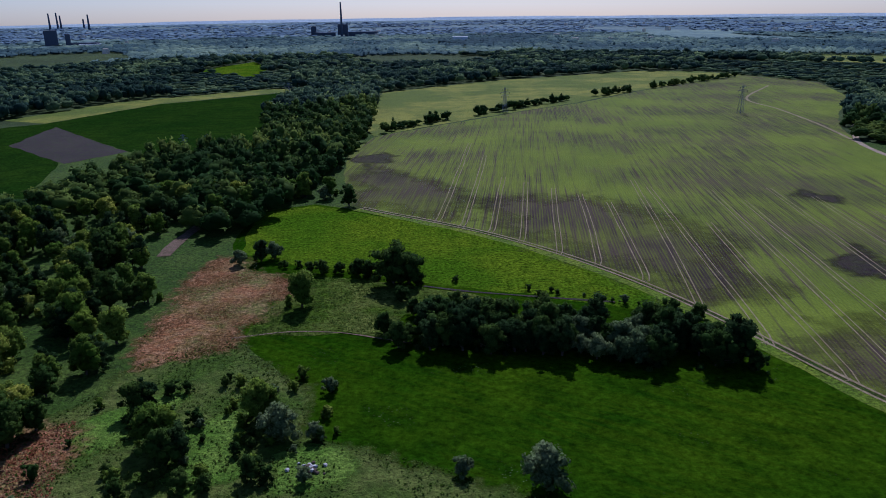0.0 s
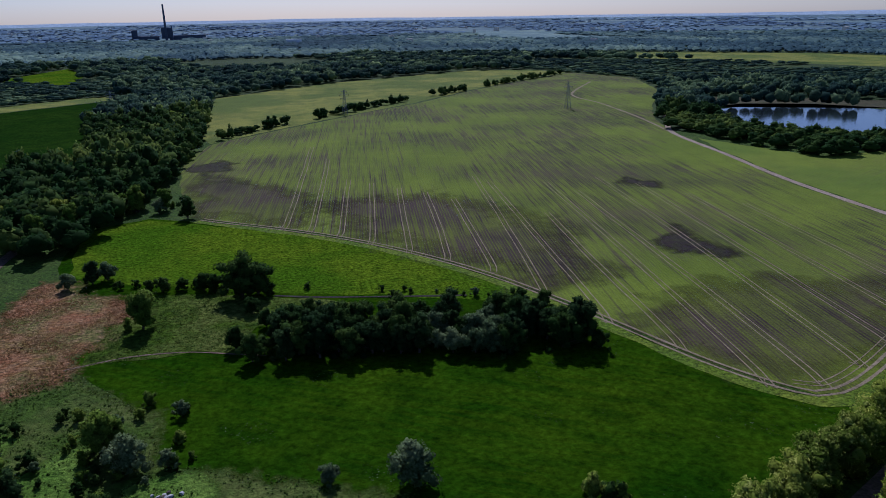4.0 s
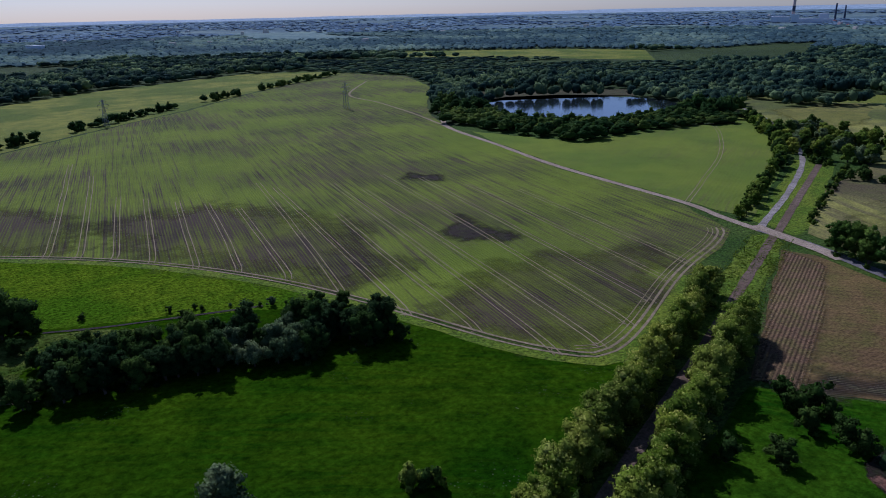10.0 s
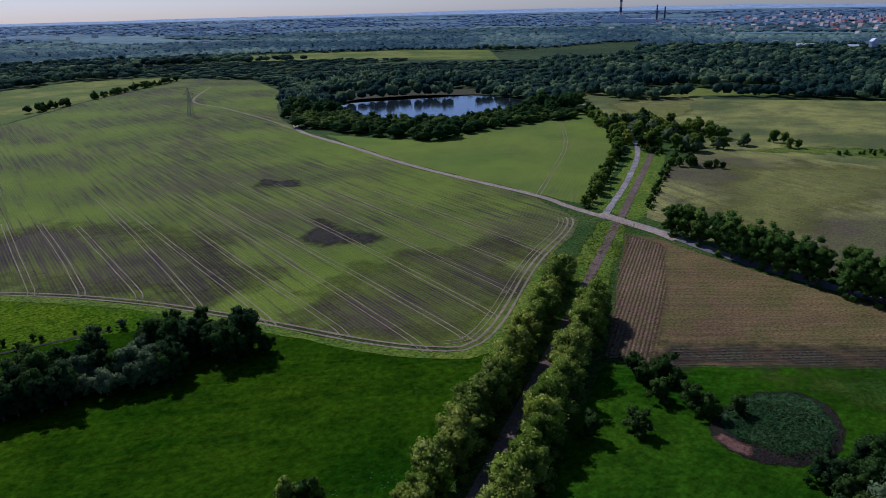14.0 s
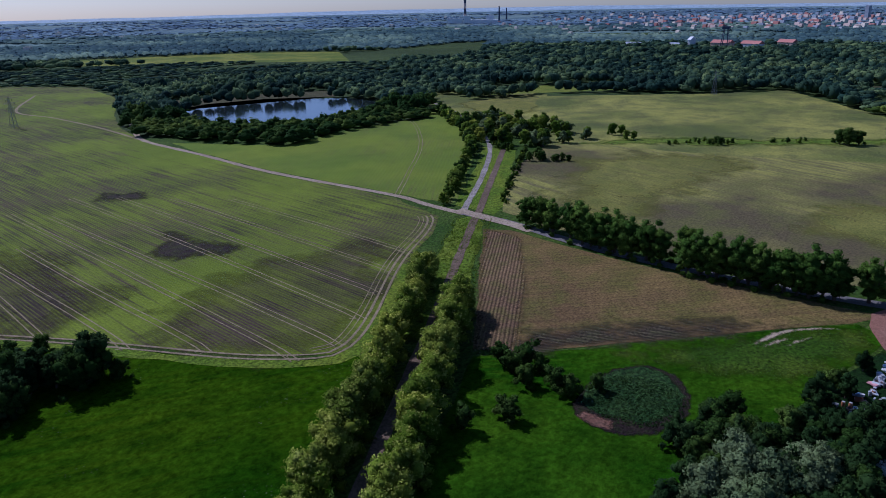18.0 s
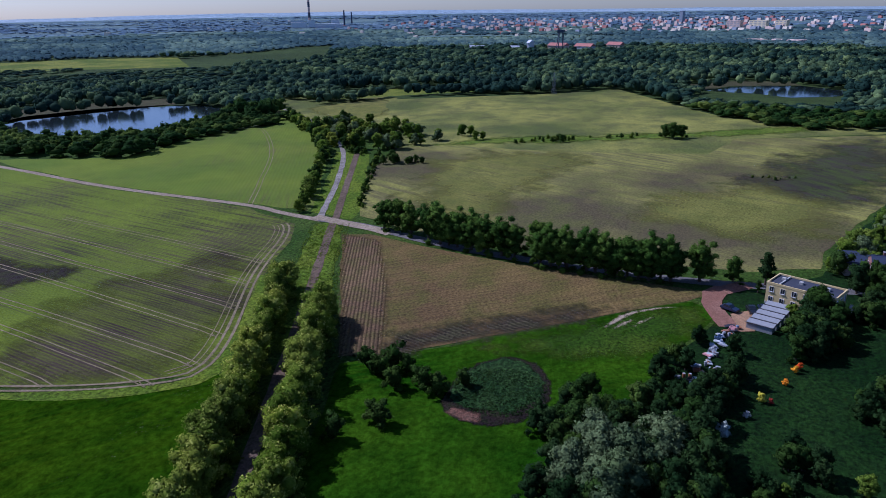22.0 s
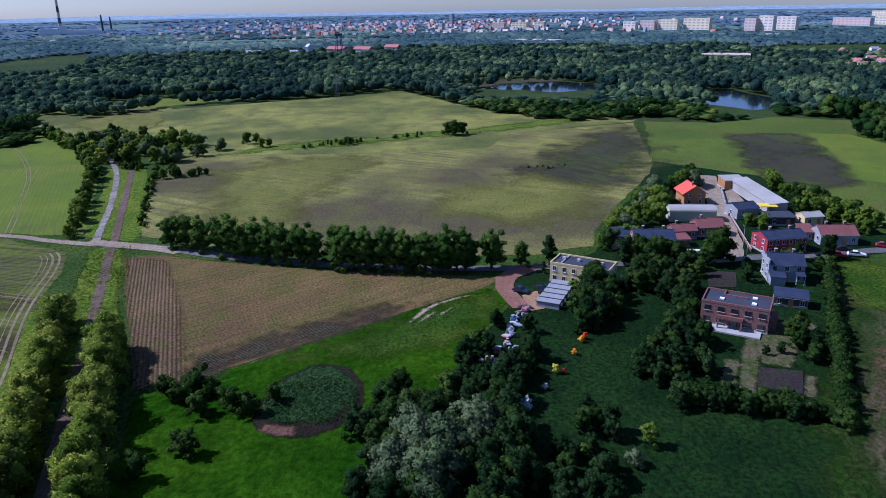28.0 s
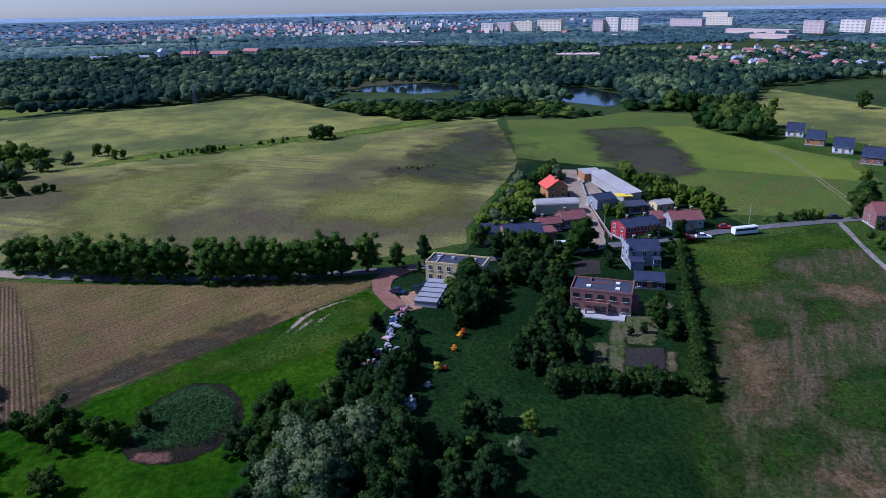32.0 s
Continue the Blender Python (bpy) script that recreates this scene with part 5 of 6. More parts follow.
bumped(bt, bb, bk.outputs["Fac"], -0.2, 0.02)


def box_v(sx, sy, sz, cx=0.0, cy=0.0, cz=0.0):
    v = np.array([(x, y, z) for z in (-.5, .5) for y in (-.5, .5) for x in (-.5, .5)]) * (sx, sy, sz) + (cx, cy, cz)
    return v, np.array([(0, 2, 3, 1), (4, 5, 7, 6), (0, 1, 5, 4), (2, 6, 7, 3), (0, 4, 6, 2), (1, 3, 7, 5)])


def part(name, data, mat, parent, label=""):
    v, q = data
    ob = new(name, mesh_np(name, v, q, [mat]))
    ob.parent = parent
    return tagged(ob, label)


def profile(points, length):
    """A cross-section in y and z drawn out along x."""
    n = len(points)
    v = [(-length / 2, y, z) for y, z in points] + [(length / 2, y, z) for y, z in points]
    return v, [tuple(range(n))[::-1], tuple(range(n, 2 * n))] + [(i, (i + 1) % n, n + (i + 1) % n, n + i) for i in range(n)]


def poly_part(name, data, mat, parent, label=""):
    me = bpy.data.meshes.new(name)
    me.from_pydata(data[0], [], data[1])
    me.materials.append(mat)
    ob = new(name, me)
    ob.parent = parent
    return tagged(ob, label)


WINDOWS = {}


def window(parent, x, y, z, w, h, turn, frame_mat):
    key = (round(w, 2), round(h, 2), frame_mat.name)
    if key not in WINDOWS:
        t = 0.06
        fr = joined([box_v(w, .10, t, 0, 0, h / 2), box_v(w, .10, t, 0, 0, -h / 2), box_v(t, .10, h, -w / 2, 0, 0), box_v(t, .10, h, w / 2, 0, 0), box_v(t * .7, .08, h, 0, 0, 0)])
        WINDOWS[key] = (mesh_np("window_frame", *fr, [frame_mat]), mesh_np("pane", *box_v(w - t, .04, h - t), [M_GLASS]), mesh_np("sill", *box_v(w + .25, .22, .07, 0, -.06, -h / 2 - .08), [M_CONCRETE]))
    fr = new("window", WINDOWS[key][0])
    fr.parent = parent
    fr.matrix_basis = pose(x, y, z, rz=turn)
    for n, me in (("pane", WINDOWS[key][1]), ("sill", WINDOWS[key][2])):
        o = new(n, me)
        o.parent = fr


def house(name, x, y, rz, L, W, h, label, wall_mat, roof_mat, roof="gable", ridge=2.2, storeys=2, cols=4, ends=2, chimneys=1, frame_mat=None, door=True, win=(1.0, 1.25), z0=0.0, over=0.35, category="house", gutter=True):
    """A building: x along its front, the front on the -y side."""
    frame_mat = frame_mat or M_WHITE
    base = new(name)
    base.matrix_basis = pose(x, y, z0, rz=rz)
    tagged(base, label, category)
    if roof == "gable":
        poly_part("wall", profile([(-W / 2, 0), (W / 2, 0), (W / 2, h), (0, h + ridge), (-W / 2, h)], L), wall_mat, base)
        k = ridge / (W / 2)
        d = over * k
        poly_part("roof", profile([(-W / 2 - over, h - d + .05), (0, h + ridge + .05), (W / 2 + over, h - d + .05), (W / 2 + over, h - d + .25), (0, h + ridge + .27), (-W / 2 - over, h - d + .25)], L + over), roof_mat, base)
        part("ridge_cap", box_v(L + over, .3, .14, 0, 0, h + ridge + .27), roof_mat, base)
        top = h + ridge
    elif roof == "shed":
        poly_part("wall", profile([(-W / 2, 0), (W / 2, 0), (W / 2, h + ridge), (-W / 2, h)], L), wall_mat, base)
        poly_part("roof", profile([(-W / 2 - over, h + .02), (W / 2 + over, h + ridge + .02), (W / 2 + over, h + ridge + .2), (-W / 2 - over, h + .2)], L + over), roof_mat, base)
        top = h + ridge * .6
    elif roof == "arch":
        arc = [(W / 2 * math.cos(a), h + ridge * math.sin(a)) for a in np.linspace(0, math.pi, 9)]
        poly_part("wall", profile([(-W / 2, 0), (W / 2, 0)] + arc, L), wall_mat, base)
        outer = [((W / 2 + .2) * math.cos(a), h + (ridge + .2) * math.sin(a) - .02) for a in np.linspace(0, math.pi, 9)]
        inner = [((W / 2 + .03) * math.cos(a), h + (ridge + .03) * math.sin(a) - .02) for a in np.linspace(math.pi, 0, 9)]
        poly_part("roof", profile(outer + inner, L + over), roof_mat, base)
        top = h + ridge
    else:
        part("wall", box_v(L, W, h, 0, 0, h / 2), wall_mat, base)
        part("roof", box_v(L - .5, W - .5, .12, 0, 0, h + .06), roof_mat, base)
        e = .28
        part("parapet", joined([box_v(L + .1, e, .5, 0, -W / 2 + e / 2 - .05, h + .25), box_v(L + .1, e, .5, 0, W / 2 - e / 2 + .05, h + .25), box_v(e, W - 2 * e + .1, .5, -L / 2 + e / 2 - .05, 0, h + .25), box_v(e, W - 2 * e + .1, .5, L / 2 - e / 2 + .05, 0, h + .25)]), wall_mat, base)
        top = h
    part("plinth", joined([box_v(L + .12, .12, .5, 0, -W / 2 - .02, .25), box_v(.12, W + .1, .5, -L / 2 - .02, 0, .25), box_v(.12, W + .1, .5, L / 2 + .02, 0, .25)]), M_CONCRETE, base)
    if gutter and roof in ("gable", "shed"):
        part("gutter", tube((-L / 2 - .2, -W / 2 - over - .05, h - .05), (L / 2 + .2, -W / 2 - over - .05, h - .05), .08, .08), M_STEEL, base)
        part("downpipe", tube((L / 2 - .15, -W / 2 - .1, .2), (L / 2 - .15, -W / 2 - .1, h - .1), .06, .06), M_STEEL, base)
    sh = h / storeys
    for s in range(storeys):
        zc = s * sh + sh * 0.55
        for c in range(cols):
            xc = -L / 2 + (c + .5) * L / cols
            if door and s == 0 and c == cols // 2:
                part("door", joined([box_v(1.1, .12, 2.1, xc, -W / 2 - .03, 1.06), box_v(.12, .2, .12, xc + .35, -W / 2 - .1, 1.05)]), M_TIMBER, base)
                continue
            window(base, xc, -W / 2 - .03, zc, win[0], min(win[1], sh * .55), 0, frame_mat)
        for e in (-1, 1):
            for c in range(ends):
                yc = -W / 2 + (c + .5) * W / ends
                window(base, e * (L / 2 + .03), yc, zc, win[0], min(win[1], sh * .55), 90 * e, frame_mat)
    for c in range(chimneys):
        xc = (-.25 + .5 * c) * L
        ch = part("chimney", box_v(.6, .6, 1.5, xc, .35, top + .35), M_BRICK, base)
        part("cap", box_v(.75, .75, .12, xc, .35, top + 1.15), M_CONCRETE, ch)
    return base


def add_box(base, name, size, at, mat, label=""):
    return part(name, box_v(*size, *at), mat, base, label)


# new brick villa, still a shell
v = house("brick_house", 154.6, -47.6, -112, 14.2, 8.0, 5.3, "unfinished flat-roofed house of bare red brick", M_BRICK, M_FELT, "flat", cols=5, ends=2, chimneys=0, frame_mat=M_BLACKW, win=(1.4, 1.1), door=False)
add_box(v, "porch_slab", (5.2, 2.0, .3), (-.6, -5.0, 2.7), M_BRICK, "bare brick balcony over the porch")
add_box(v, "balcony_rail", (5.2, .25, .7), (-.6, -5.9, 3.1), M_BRICK)
for dx in (-3.0, 1.8):
    add_box(v, "porch_pillar", (.35, .35, 2.6), (dx, -5.8, 1.3), M_BRICK)
add_box(v, "terrace", (12.0, 3.4, .35), (0, -5.9, .18), M_CONCRETE, "pale concrete terrace")
add_box(v, "skylight", (1.0, 1.0, .4), (-3.2, -1.0, 5.5), M_WHITE, "white roof light")
add_box(v, "skylight", (1.0, 1.2, .4), (3.6, -1.3, 5.5), M_WHITE, "white roof light")
add_box(v, "skylight", (1.0, 1.0, .4), (3.4, 2.2, 5.5), M_WHITE, "white roof light")
part("roof_upstand", joined([box_v(5, .25, .6, -.5, 3.8, 5.6), box_v(.25, 3, .6, -3, 2.4, 5.6), box_v(5, .25, .6, -.5, 1.0, 5.6)]), M_BRICK, v)
add_box(v, "side_wing", (2.0, 4.5, 3.0), (7.6, .5, 1.5), M_BRICK)
# grey house with porches
v = house("grey_house", 184.0, -66.9, -93, 8.8, 7.0, 4.7, "grey rendered house with dark slate roof", M_GREYREN, M_SLATE, "gable", 1.9, cols=3, frame_mat=M_WHITE, chimneys=2)
add_box(v, "parapet_wall", (.35, 8.0, 1.2), (-4.45, 0, 5.4), M_GREYREN, "pale gable parapet")
poly_part("annex", profile([(-6.6, 0), (-3.8, 0), (-3.8, 2.9), (-6.6, 2.2)], 3.6), M_GREYREN, v).location = (-2.6, 0, 0)
poly_part("annex_roof", profile([(-6.8, 2.2), (-3.81, 3.0), (-3.81, 3.15), (-6.8, 2.36)], 3.9), M_SLATE, v).location = (-2.6, 0, 0)
poly_part("porch_roof", profile([(-5.9, 2.4), (-3.81, 3.1), (-3.81, 3.25), (-5.9, 2.55)], 2.4), M_SLATE, v).location = (3.0, 0, 0)
for dx in (2.0, 4.0):
    add_box(v, "porch_post", (.12, .12, 2.4), (dx, -5.7, 1.2), M_WHITE)
house("garden_shed", 166.0, -63.2, -106, 7.4, 4.2, 2.3, "low dark shed with a slate roof behind the brick house", M_BLACKW, M_SLATE, "shed", .7, 1, 3, 1, 0, category="shed")
house("garden_hut", 179.5, -77.5, -95, 2.4, 2.0, 2.0, "small dark red garden hut", M_OLDTILE, M_SLATE, "gable", .8, 1, 1, 1, 0, door=False, category="shed")
# yellow house and sheds at the drive
v = house("yellow_house", 177.0, -14.8, -112, 15.5, 7.6, 5.0, "yellow rendered house with a flat dark felt roof", M_CREAM, M_FELT, "flat", cols=6, ends=3, chimneys=0)
for dx in (-5.5, -1.5, 4.5):
    add_box(v, "roof_vent", (.9, .9, .7), (dx, .8, 5.35), M_CONCRETE, "grey roof vent")
add_box(v, "roof_ridge", (.3, 6.8, .35), (-5.0, 0, 5.25), M_CONCRETE)
for k in range(5):
    t = k / 4
    g = new("lean_to_shed")
    g.matrix_basis = pose(159.5 + 10.0 * t, -5.6 - 3.6 * t, 0, rz=-108)
    tagged(g, "low shed with a pale corrugated sheet roof", "shed", "stepped row of low sheds")
    part("wall", box_v(5.6, 1.9, 1.5 + .2 * k, 0, 0, .75 + .1 * k), M_GREYREN, g)
    poly_part("roof", profile([(-0.95, 1.56 + .2 * k), (1.05, 1.75 + .2 * k), (1.05, 1.85 + .2 * k), (-0.95, 1.62 + .2 * k)], 5.8), M_SHEDROOF, g)
    part("gutter", tube((-3.0, -1.05, 1.5 + .2 * k), (3.0, -1.05, 1.5 + .2 * k), .09, .09), M_BLACKW, g)
# along the village street
house("red_house", 207.0, -73.0, -74, 12.4, 8.0, 4.5, "two-storey dark red house with slate roof", M_REDPAINT, M_SLATE, "gable", 1.3, cols=6, ends=2, chimneys=2)
house("bungalow", 215.5, -91.5, -86, 10.8, 7.6, 3.0, "low white bungalow with faded red tiled roof", M_GREYREN, M_OLDTILE, "gable", 2.0, 1, 4, 2, 2)
house("bungalow_annex", 219.0, -84.8, -86, 4.0, 6.0, 2.4, "lean-to annex with faded red roof", M_OLDTILE, M_OLDTILE, "shed", .8, 1, 1, 1, 0, door=False, category="shed")
house("long_house", 201.8, -36.2, -88, 11.5, 8.0, 5.2, "brick house with blue-grey slate roof", M_BRICK, M_SLATE, "gable", 1.6, 2, 4, 2, 2)
house("farm_shed", 207.8, -28.6, -80, 8.0, 8.0, 3.4, "low shed with grey sheet roof", M_CONCRETE, M_SLATE, "shed", .8, 1, 2, 1, 0, category="shed")
house("brick_outbuilding", 216.5, -47.5, -80, 7.5, 5.0, 2.8, "red brick outbuilding with dark tiled roof", M_BRICK, M_OLDTILE, "gable", 1.3, 1, 3, 1, 1)
house("brick_outbuilding", 221.0, -56.0, -78, 8.5, 7.0, 3.0, "red brick outbuilding with dark tiled roof", M_BRICK, M_OLDTILE, "gable", 1.8, 1, 3, 1, 1)
house("brick_outbuilding", 209.0, -45.0, -80, 6.0, 4.0, 2.2, "low brick outbuilding with red roof", M_BRICK, M_OLDTILE, "shed", .6, 1, 2, 1, 0)
house("workshop", 236.5, -54.2, -88, 15.0, 6.5, 3.6, "olive rendered workshop with a grey arched roof", M_OLIVE, M_SHEET, "arch", .9, 1, 0, 0, 0, door=False, category="workshop")
house("chalet", 259.0, -58.6, 8, 8.8, 7.6, 4.2, "timber house with a bright red tiled roof", M_TIMBER, M_REDTILE, "gable", 2.4, 2, 2, 2, 1, over=.9)
house("store_house", 241.5, -71.8, -70, 8.0, 7.0, 3.4, "grey rendered house with dark low roof", M_GREYREN, M_SLATE, "gable", 1.2, 1, 2, 1, 0)
v = house("long_hall", 262.0, -82.4, 186, 37.0, 6.0, 3.4, "long open storage hall with a pale sheet roof", M_SHEET, M_SHEET, "shed", .7, 1, 0, 0, 0, door=False, category="hall", gutter=False)
# solid dark panels on the wall imitate the shade inside open bays
for k in range(8):
    add_box(v, "bay_opening", (3.4, .2, 2.6), (-16 + 4.5 * k, 2.99, 1.35), M_BLACKW, "dark panel for the shaded inside of an open bay")
house("end_hall", 281.0, -78.5, -82, 8.0, 7.0, 3.4, "timber end of the storage hall under pale sheets", M_TIMBER, M_SHEET, "shed", .5, 1, 0, 0, 0, door=False, category="hall")
add_box(new("yellow_canopy"), "canopy", (4.5, 5.6, .25), (243.0, -80.5, 3.4), M_YELLOW).parent.location = (0, 0, 0)
tagged(bpy.data.objects["yellow_canopy"], "bright yellow flat canopy beside the hall", "canopy")
for dx, dy in ((241.2, -78.2), (244.8, -78.2), (241.2, -82.8), (244.8, -82.8)):
    add_box(bpy.data.objects["yellow_canopy"], "post", (.15, .15, 3.3), (dx, dy, 1.65), M_STEEL)
house("dark_store", 233.0, -81.0, -84, 9.0, 5.0, 2.8, "dark low store with felt roof", M_BLACKW, M_FELT, "shed", .4, 1, 2, 1, 0, category="shed")
house("white_cottage", 234.0, -91.0, -75, 6.5, 5.0, 2.8, "small cottage with a pale sheet roof", M_CREAM, M_SHEET, "gable", .9, 1, 2, 1, 0)
house("brick_barn", 208.0, -156.0, -100, 12.0, 9.0, 4.6, "red brick barn beside the road", M_BRICK, M_OLDTILE, "gable", 3.0, 2, 3, 1, 0, category="barn")
patch("yard", [(246, -68.5), (272, -72.5), (278, -79), (246, -77)], 0.12, M_DIRT, "sunlit sandy yard before the hall", "yard", 0.5, 2.0)
# new houses beyond the east field
for x, y, wall, k in ((362, -210, M_WHITE, 0), (338.5, -207.5, M_TIMBER, 1), (318, -209, M_WHITE, 2), (294.5, -208, M_BRICK, 3)):
    house("new_house", x, y, -121 - 6 * (k % 2), 8.5, 8.0, 3.2, "new house with a steep dark blue roof" if wall is M_WHITE else "new house with warm walls and dark blue roof", wall, M_SLATE, "gable", 3.6, 1, 3, 2, 1)

# garden walls and fences along the street
for x0, y0, x1, y1, hh, mat, label in ((204, -64.8, 240, -67.8, 0.9, M_OLDTILE, "low red brick garden wall"), (240, -67.3, 276, -73.6, 1.1, M_GREYREN, "grey concrete yard wall"), (193.0, -50, 196.5, -62, 1.2, M_CONCRETE, "low grey concrete wall")):
    d = Vector((x1 - x0, y1 - y0))
    w = new("garden_wall")
    w.matrix_basis = pose((x0 + x1) / 2, (y0 + y1) / 2, 0, rz=math.degrees(math.atan2(d.y, d.x)))
    tagged(w, label, "wall")
    part("wall_panel", box_v(d.length, .22, hh, 0, 0, hh / 2), mat, w)
    part("coping", box_v(d.length + .1, .34, .1, 0, 0, hh + .05), M_CONCRETE, w)
for k in range(9):
    part("post", box_v(.34, .34, 1.75, -17 + 4.2 * k, 0, .87), M_CONCRETE, bpy.data.objects["garden_wall.001"])


# ---- vehicles, lamps, towers ----
def car(x, y, rz, paint, label, L=4.3, Wd=1.75, hgt=1.45, van=False):
    c = new("van" if van else "car")
    c.matrix_basis = pose(x, y, 0.15, rz=rz)
    tagged(c, label, "van" if van else "car")
    k = L / 2
    low = [(-k, .35), (-k * .97, .75), (-k * .45, .88), (-k * .2, .9), (k * .9, .9), (k, .6), (k, .35)] if not van else [(-k, .35), (-k, 1.0), (-k * .8, 1.15), (k, 1.2), (k, .35)]
    cab = [(-k * .42, .88), (-k * .12, hgt), (k * .5, hgt), (k * .85, .9)] if not van else [(-k * .8, 1.12), (-k * .5, hgt), (k * .98, hgt), (k, 1.18)]
    (ax, az), (bx, bz), (cx, cz), (dx, dz) = [(a, z - .03) for a, z in cab]
    for n, pts, w, mat in (("body", low, Wd, paint), ("windscreen", [(ax, az), (bx - .004, bz), (bx - .004, az)], Wd * .86, M_GLASS),
                           ("side_window", [(bx, az), (bx, bz), (cx, cz), (cx, az)], Wd * .88, M_GLASS),
                           ("rear_window", [(cx + .004, az), (cx + .004, cz), (dx, dz)], Wd * .86, M_GLASS)):
        o = poly_part(n, profile(pts, w), mat, c)
        o.rotation_euler = (0, 0, radians(-90))
    roof = [(cab[1][0] + .1, hgt - .02), (cab[2][0] - .1, hgt - .02), (cab[2][0] - .2, hgt + .04), (cab[1][0] + .2, hgt + .04)]
    poly_part("roof", profile(roof, Wd * .86), paint, c).rotation_euler = (0, 0, radians(-90))
    for sx in (-.62, .62):
        for sy in (-1, 1):
            wv, wf = tube((sx * k, sy * (Wd / 2 - .2), .33), (sx * k, sy * (Wd / 2 + .02), .33), .33, .33, 10)
            part("wheel", (wv, wf), M_RUBBER, c)
    return c


def paint(name, col):
    return plain(name, col, tuple(x * 0.92 for x in col), 1.0, 0.3, 0.5, 0.0)


P_RED, P_WHITE, P_DARK, P_BLUE = paint("red_car_paint", (0.42, 0.02, 0.03)), paint("white_car_paint", (0.75, 0.75, 0.76)), paint("black_car_paint", (0.012, 0.013, 0.017)), paint("dark_blue_car_paint", (0.014, 0.022, 0.05))
car(201.2, -87.6, 80, P_RED, "red car parked beside the road")
car(202.0, -92.8, 80, P_WHITE, "white car parked beside the road", 4.8)
car(206.6, -91.2, 80, P_DARK, "black car on the village road")
car(210.6, -103.5, 75, P_RED, "small red car on the village road", 3.8)
car(216.5, -143.5, 85, P_DARK, "black car on the distant road")
car(197.0, -46.6, -85, P_WHITE, "white delivery van parked in the village", 5.4, 2.0, 2.3, True)
car(168.0, 1.2, 60, P_BLUE, "dark blue car parked on grass by the drive")
car(168.8, -3.6, 20, P_DARK, "dark car parked by the sheds")
car(170.4, -6.2, 20, P_BLUE, "dark car parked by the sheds")
car(230.5, -61.6, 10, P_DARK, "dark car in the village street")
bus = new("bus")
bus.matrix_basis = pose(204.6, -107.0, 0.15, rz=-79) @ Matrix.Scale(0.88, 4)
tagged(bus, "long white coach parked beside the road", "bus")
poly_part("body", profile([(-1.2, .35), (1.2, .35), (1.2, 2.4), (1.05, 2.7), (-1.05, 2.7), (-1.2, 2.4)], 9.4), P_WHITE, bus)
for sy in (-1.22, 1.22):
    for k in range(6):
        part("window", box_v(1.35, .05, .8, -3.7 + 1.44 * k, sy, 1.9), M_GLASS, bus)
part("windscreen", box_v(.06, 2.1, 1.2, 4.7, 0, 1.75), M_GLASS, bus)
for sx in (-3.2, 3.4):
    for sy in (-1.28, 1.08):
        part("wheel", tube((sx, sy, .5), (sx, sy + .2, .5), .5, .5, 12), M_RUBBER, bus)
for x, y, hgt, rz in ((214.5, -113.3, 7.0, -80), (205.2, -62.6, 7.0, 0), (192.5, -60.0, 6.5, 0)):
    s = new("street_lamp")
    s.matrix_basis = pose(x, y, 0, rz=rz)
    tagged(s, "slim grey street lamp beside the road", "street lamp")
    part("pole", tube((0, 0, 0), (0, 0, hgt), .10, .06, 8), M_CONCRETE, s)
    part("arm", tube((0, 0, hgt), (1.3, 0, hgt + .2), .05, .04, 6), M_STEEL, s)
    part("lamp_head", box_v(.6, .22, .14, 1.5, 0, hgt + .2), M_STEEL, s)


def pylon(x, y, hgt, rz):
    p = new("pylon")
    p.matrix_basis = pose(x, y, rise(x, y), rz=rz)
    tagged(p, "grey steel lattice power pylon in a field", "pylon")
    w, top = hgt * .085, hgt * .012
    for sx, sy in ((-1, -1), (-1, 1), (1, -1), (1, 1)):
        part("leg", tube((sx * w, sy * w, 0), (sx * top, sy * top, hgt), .14, .09, 4), M_STEEL, p)
    zs = [0, .16, .31, .45, .57, .68, .78, .87, .95]
    br = []
    for a, b in zip(zs, zs[1:]):
        ra, rb = w + (top - w) * a, w + (top - w) * b
        for fx, fy, gx, gy in ((-1, -1, 1, -1), (1, -1, 1, 1), (1, 1, -1, 1), (-1, 1, -1, -1)):
            br.append(tube((fx * ra, fy * ra, a * hgt), (gx * rb, gy * rb, b * hgt), .05, .05, 3))
            br.append(tube((gx * ra, gy * ra, a * hgt), (fx * rb, fy * rb, b * hgt), .05, .05, 3))
    part("bracing", joined(br), M_STEEL, p)
    for z, half in ((.66, .17), (.80, .22), (.93, .13)):
        part("crossarm", joined([tube((-half * hgt, 0, z * hgt), (half * hgt, 0, z * hgt), .09, .09, 4), tube((-half * hgt, 0, z * hgt), (0, 0, (z + .05) * hgt), .06, .06, 4), tube((half * hgt, 0, z * hgt), (0, 0, (z + .05) * hgt), .06, .06, 4)]), M_STEEL, p)
        for s in (-1, 1):
            part("insulator", tube((s * half * hgt * .95, 0, z * hgt), (s * half * hgt * .95, 0, z * hgt - 1.2), .12, .08, 5), M_GLASS, p)


for x, y, hgt, rz in ((206, 482, 19, 20), (49, 506, 17, 20), (-118, 586, 15, 20), (-129, 364, 11, 20), (-114, 356, 12, 20), (555, 151, 17, -30)):
    pylon(x, y, hgt, rz)

# ---- industry and town in the distance ----
# dark, white and grey lean blue: distance haze mixed into the colour
M_FARDARK = plain("distant_dark_steel", (0.06, 0.075, 0.11), (0.07, 0.085, 0.125), 0.1, 0.9)
M_FARWHITE = plain("distant_white_walls", (0.62, 0.64, 0.68), (0.68, 0.69, 0.72), 0.1, 0.9)
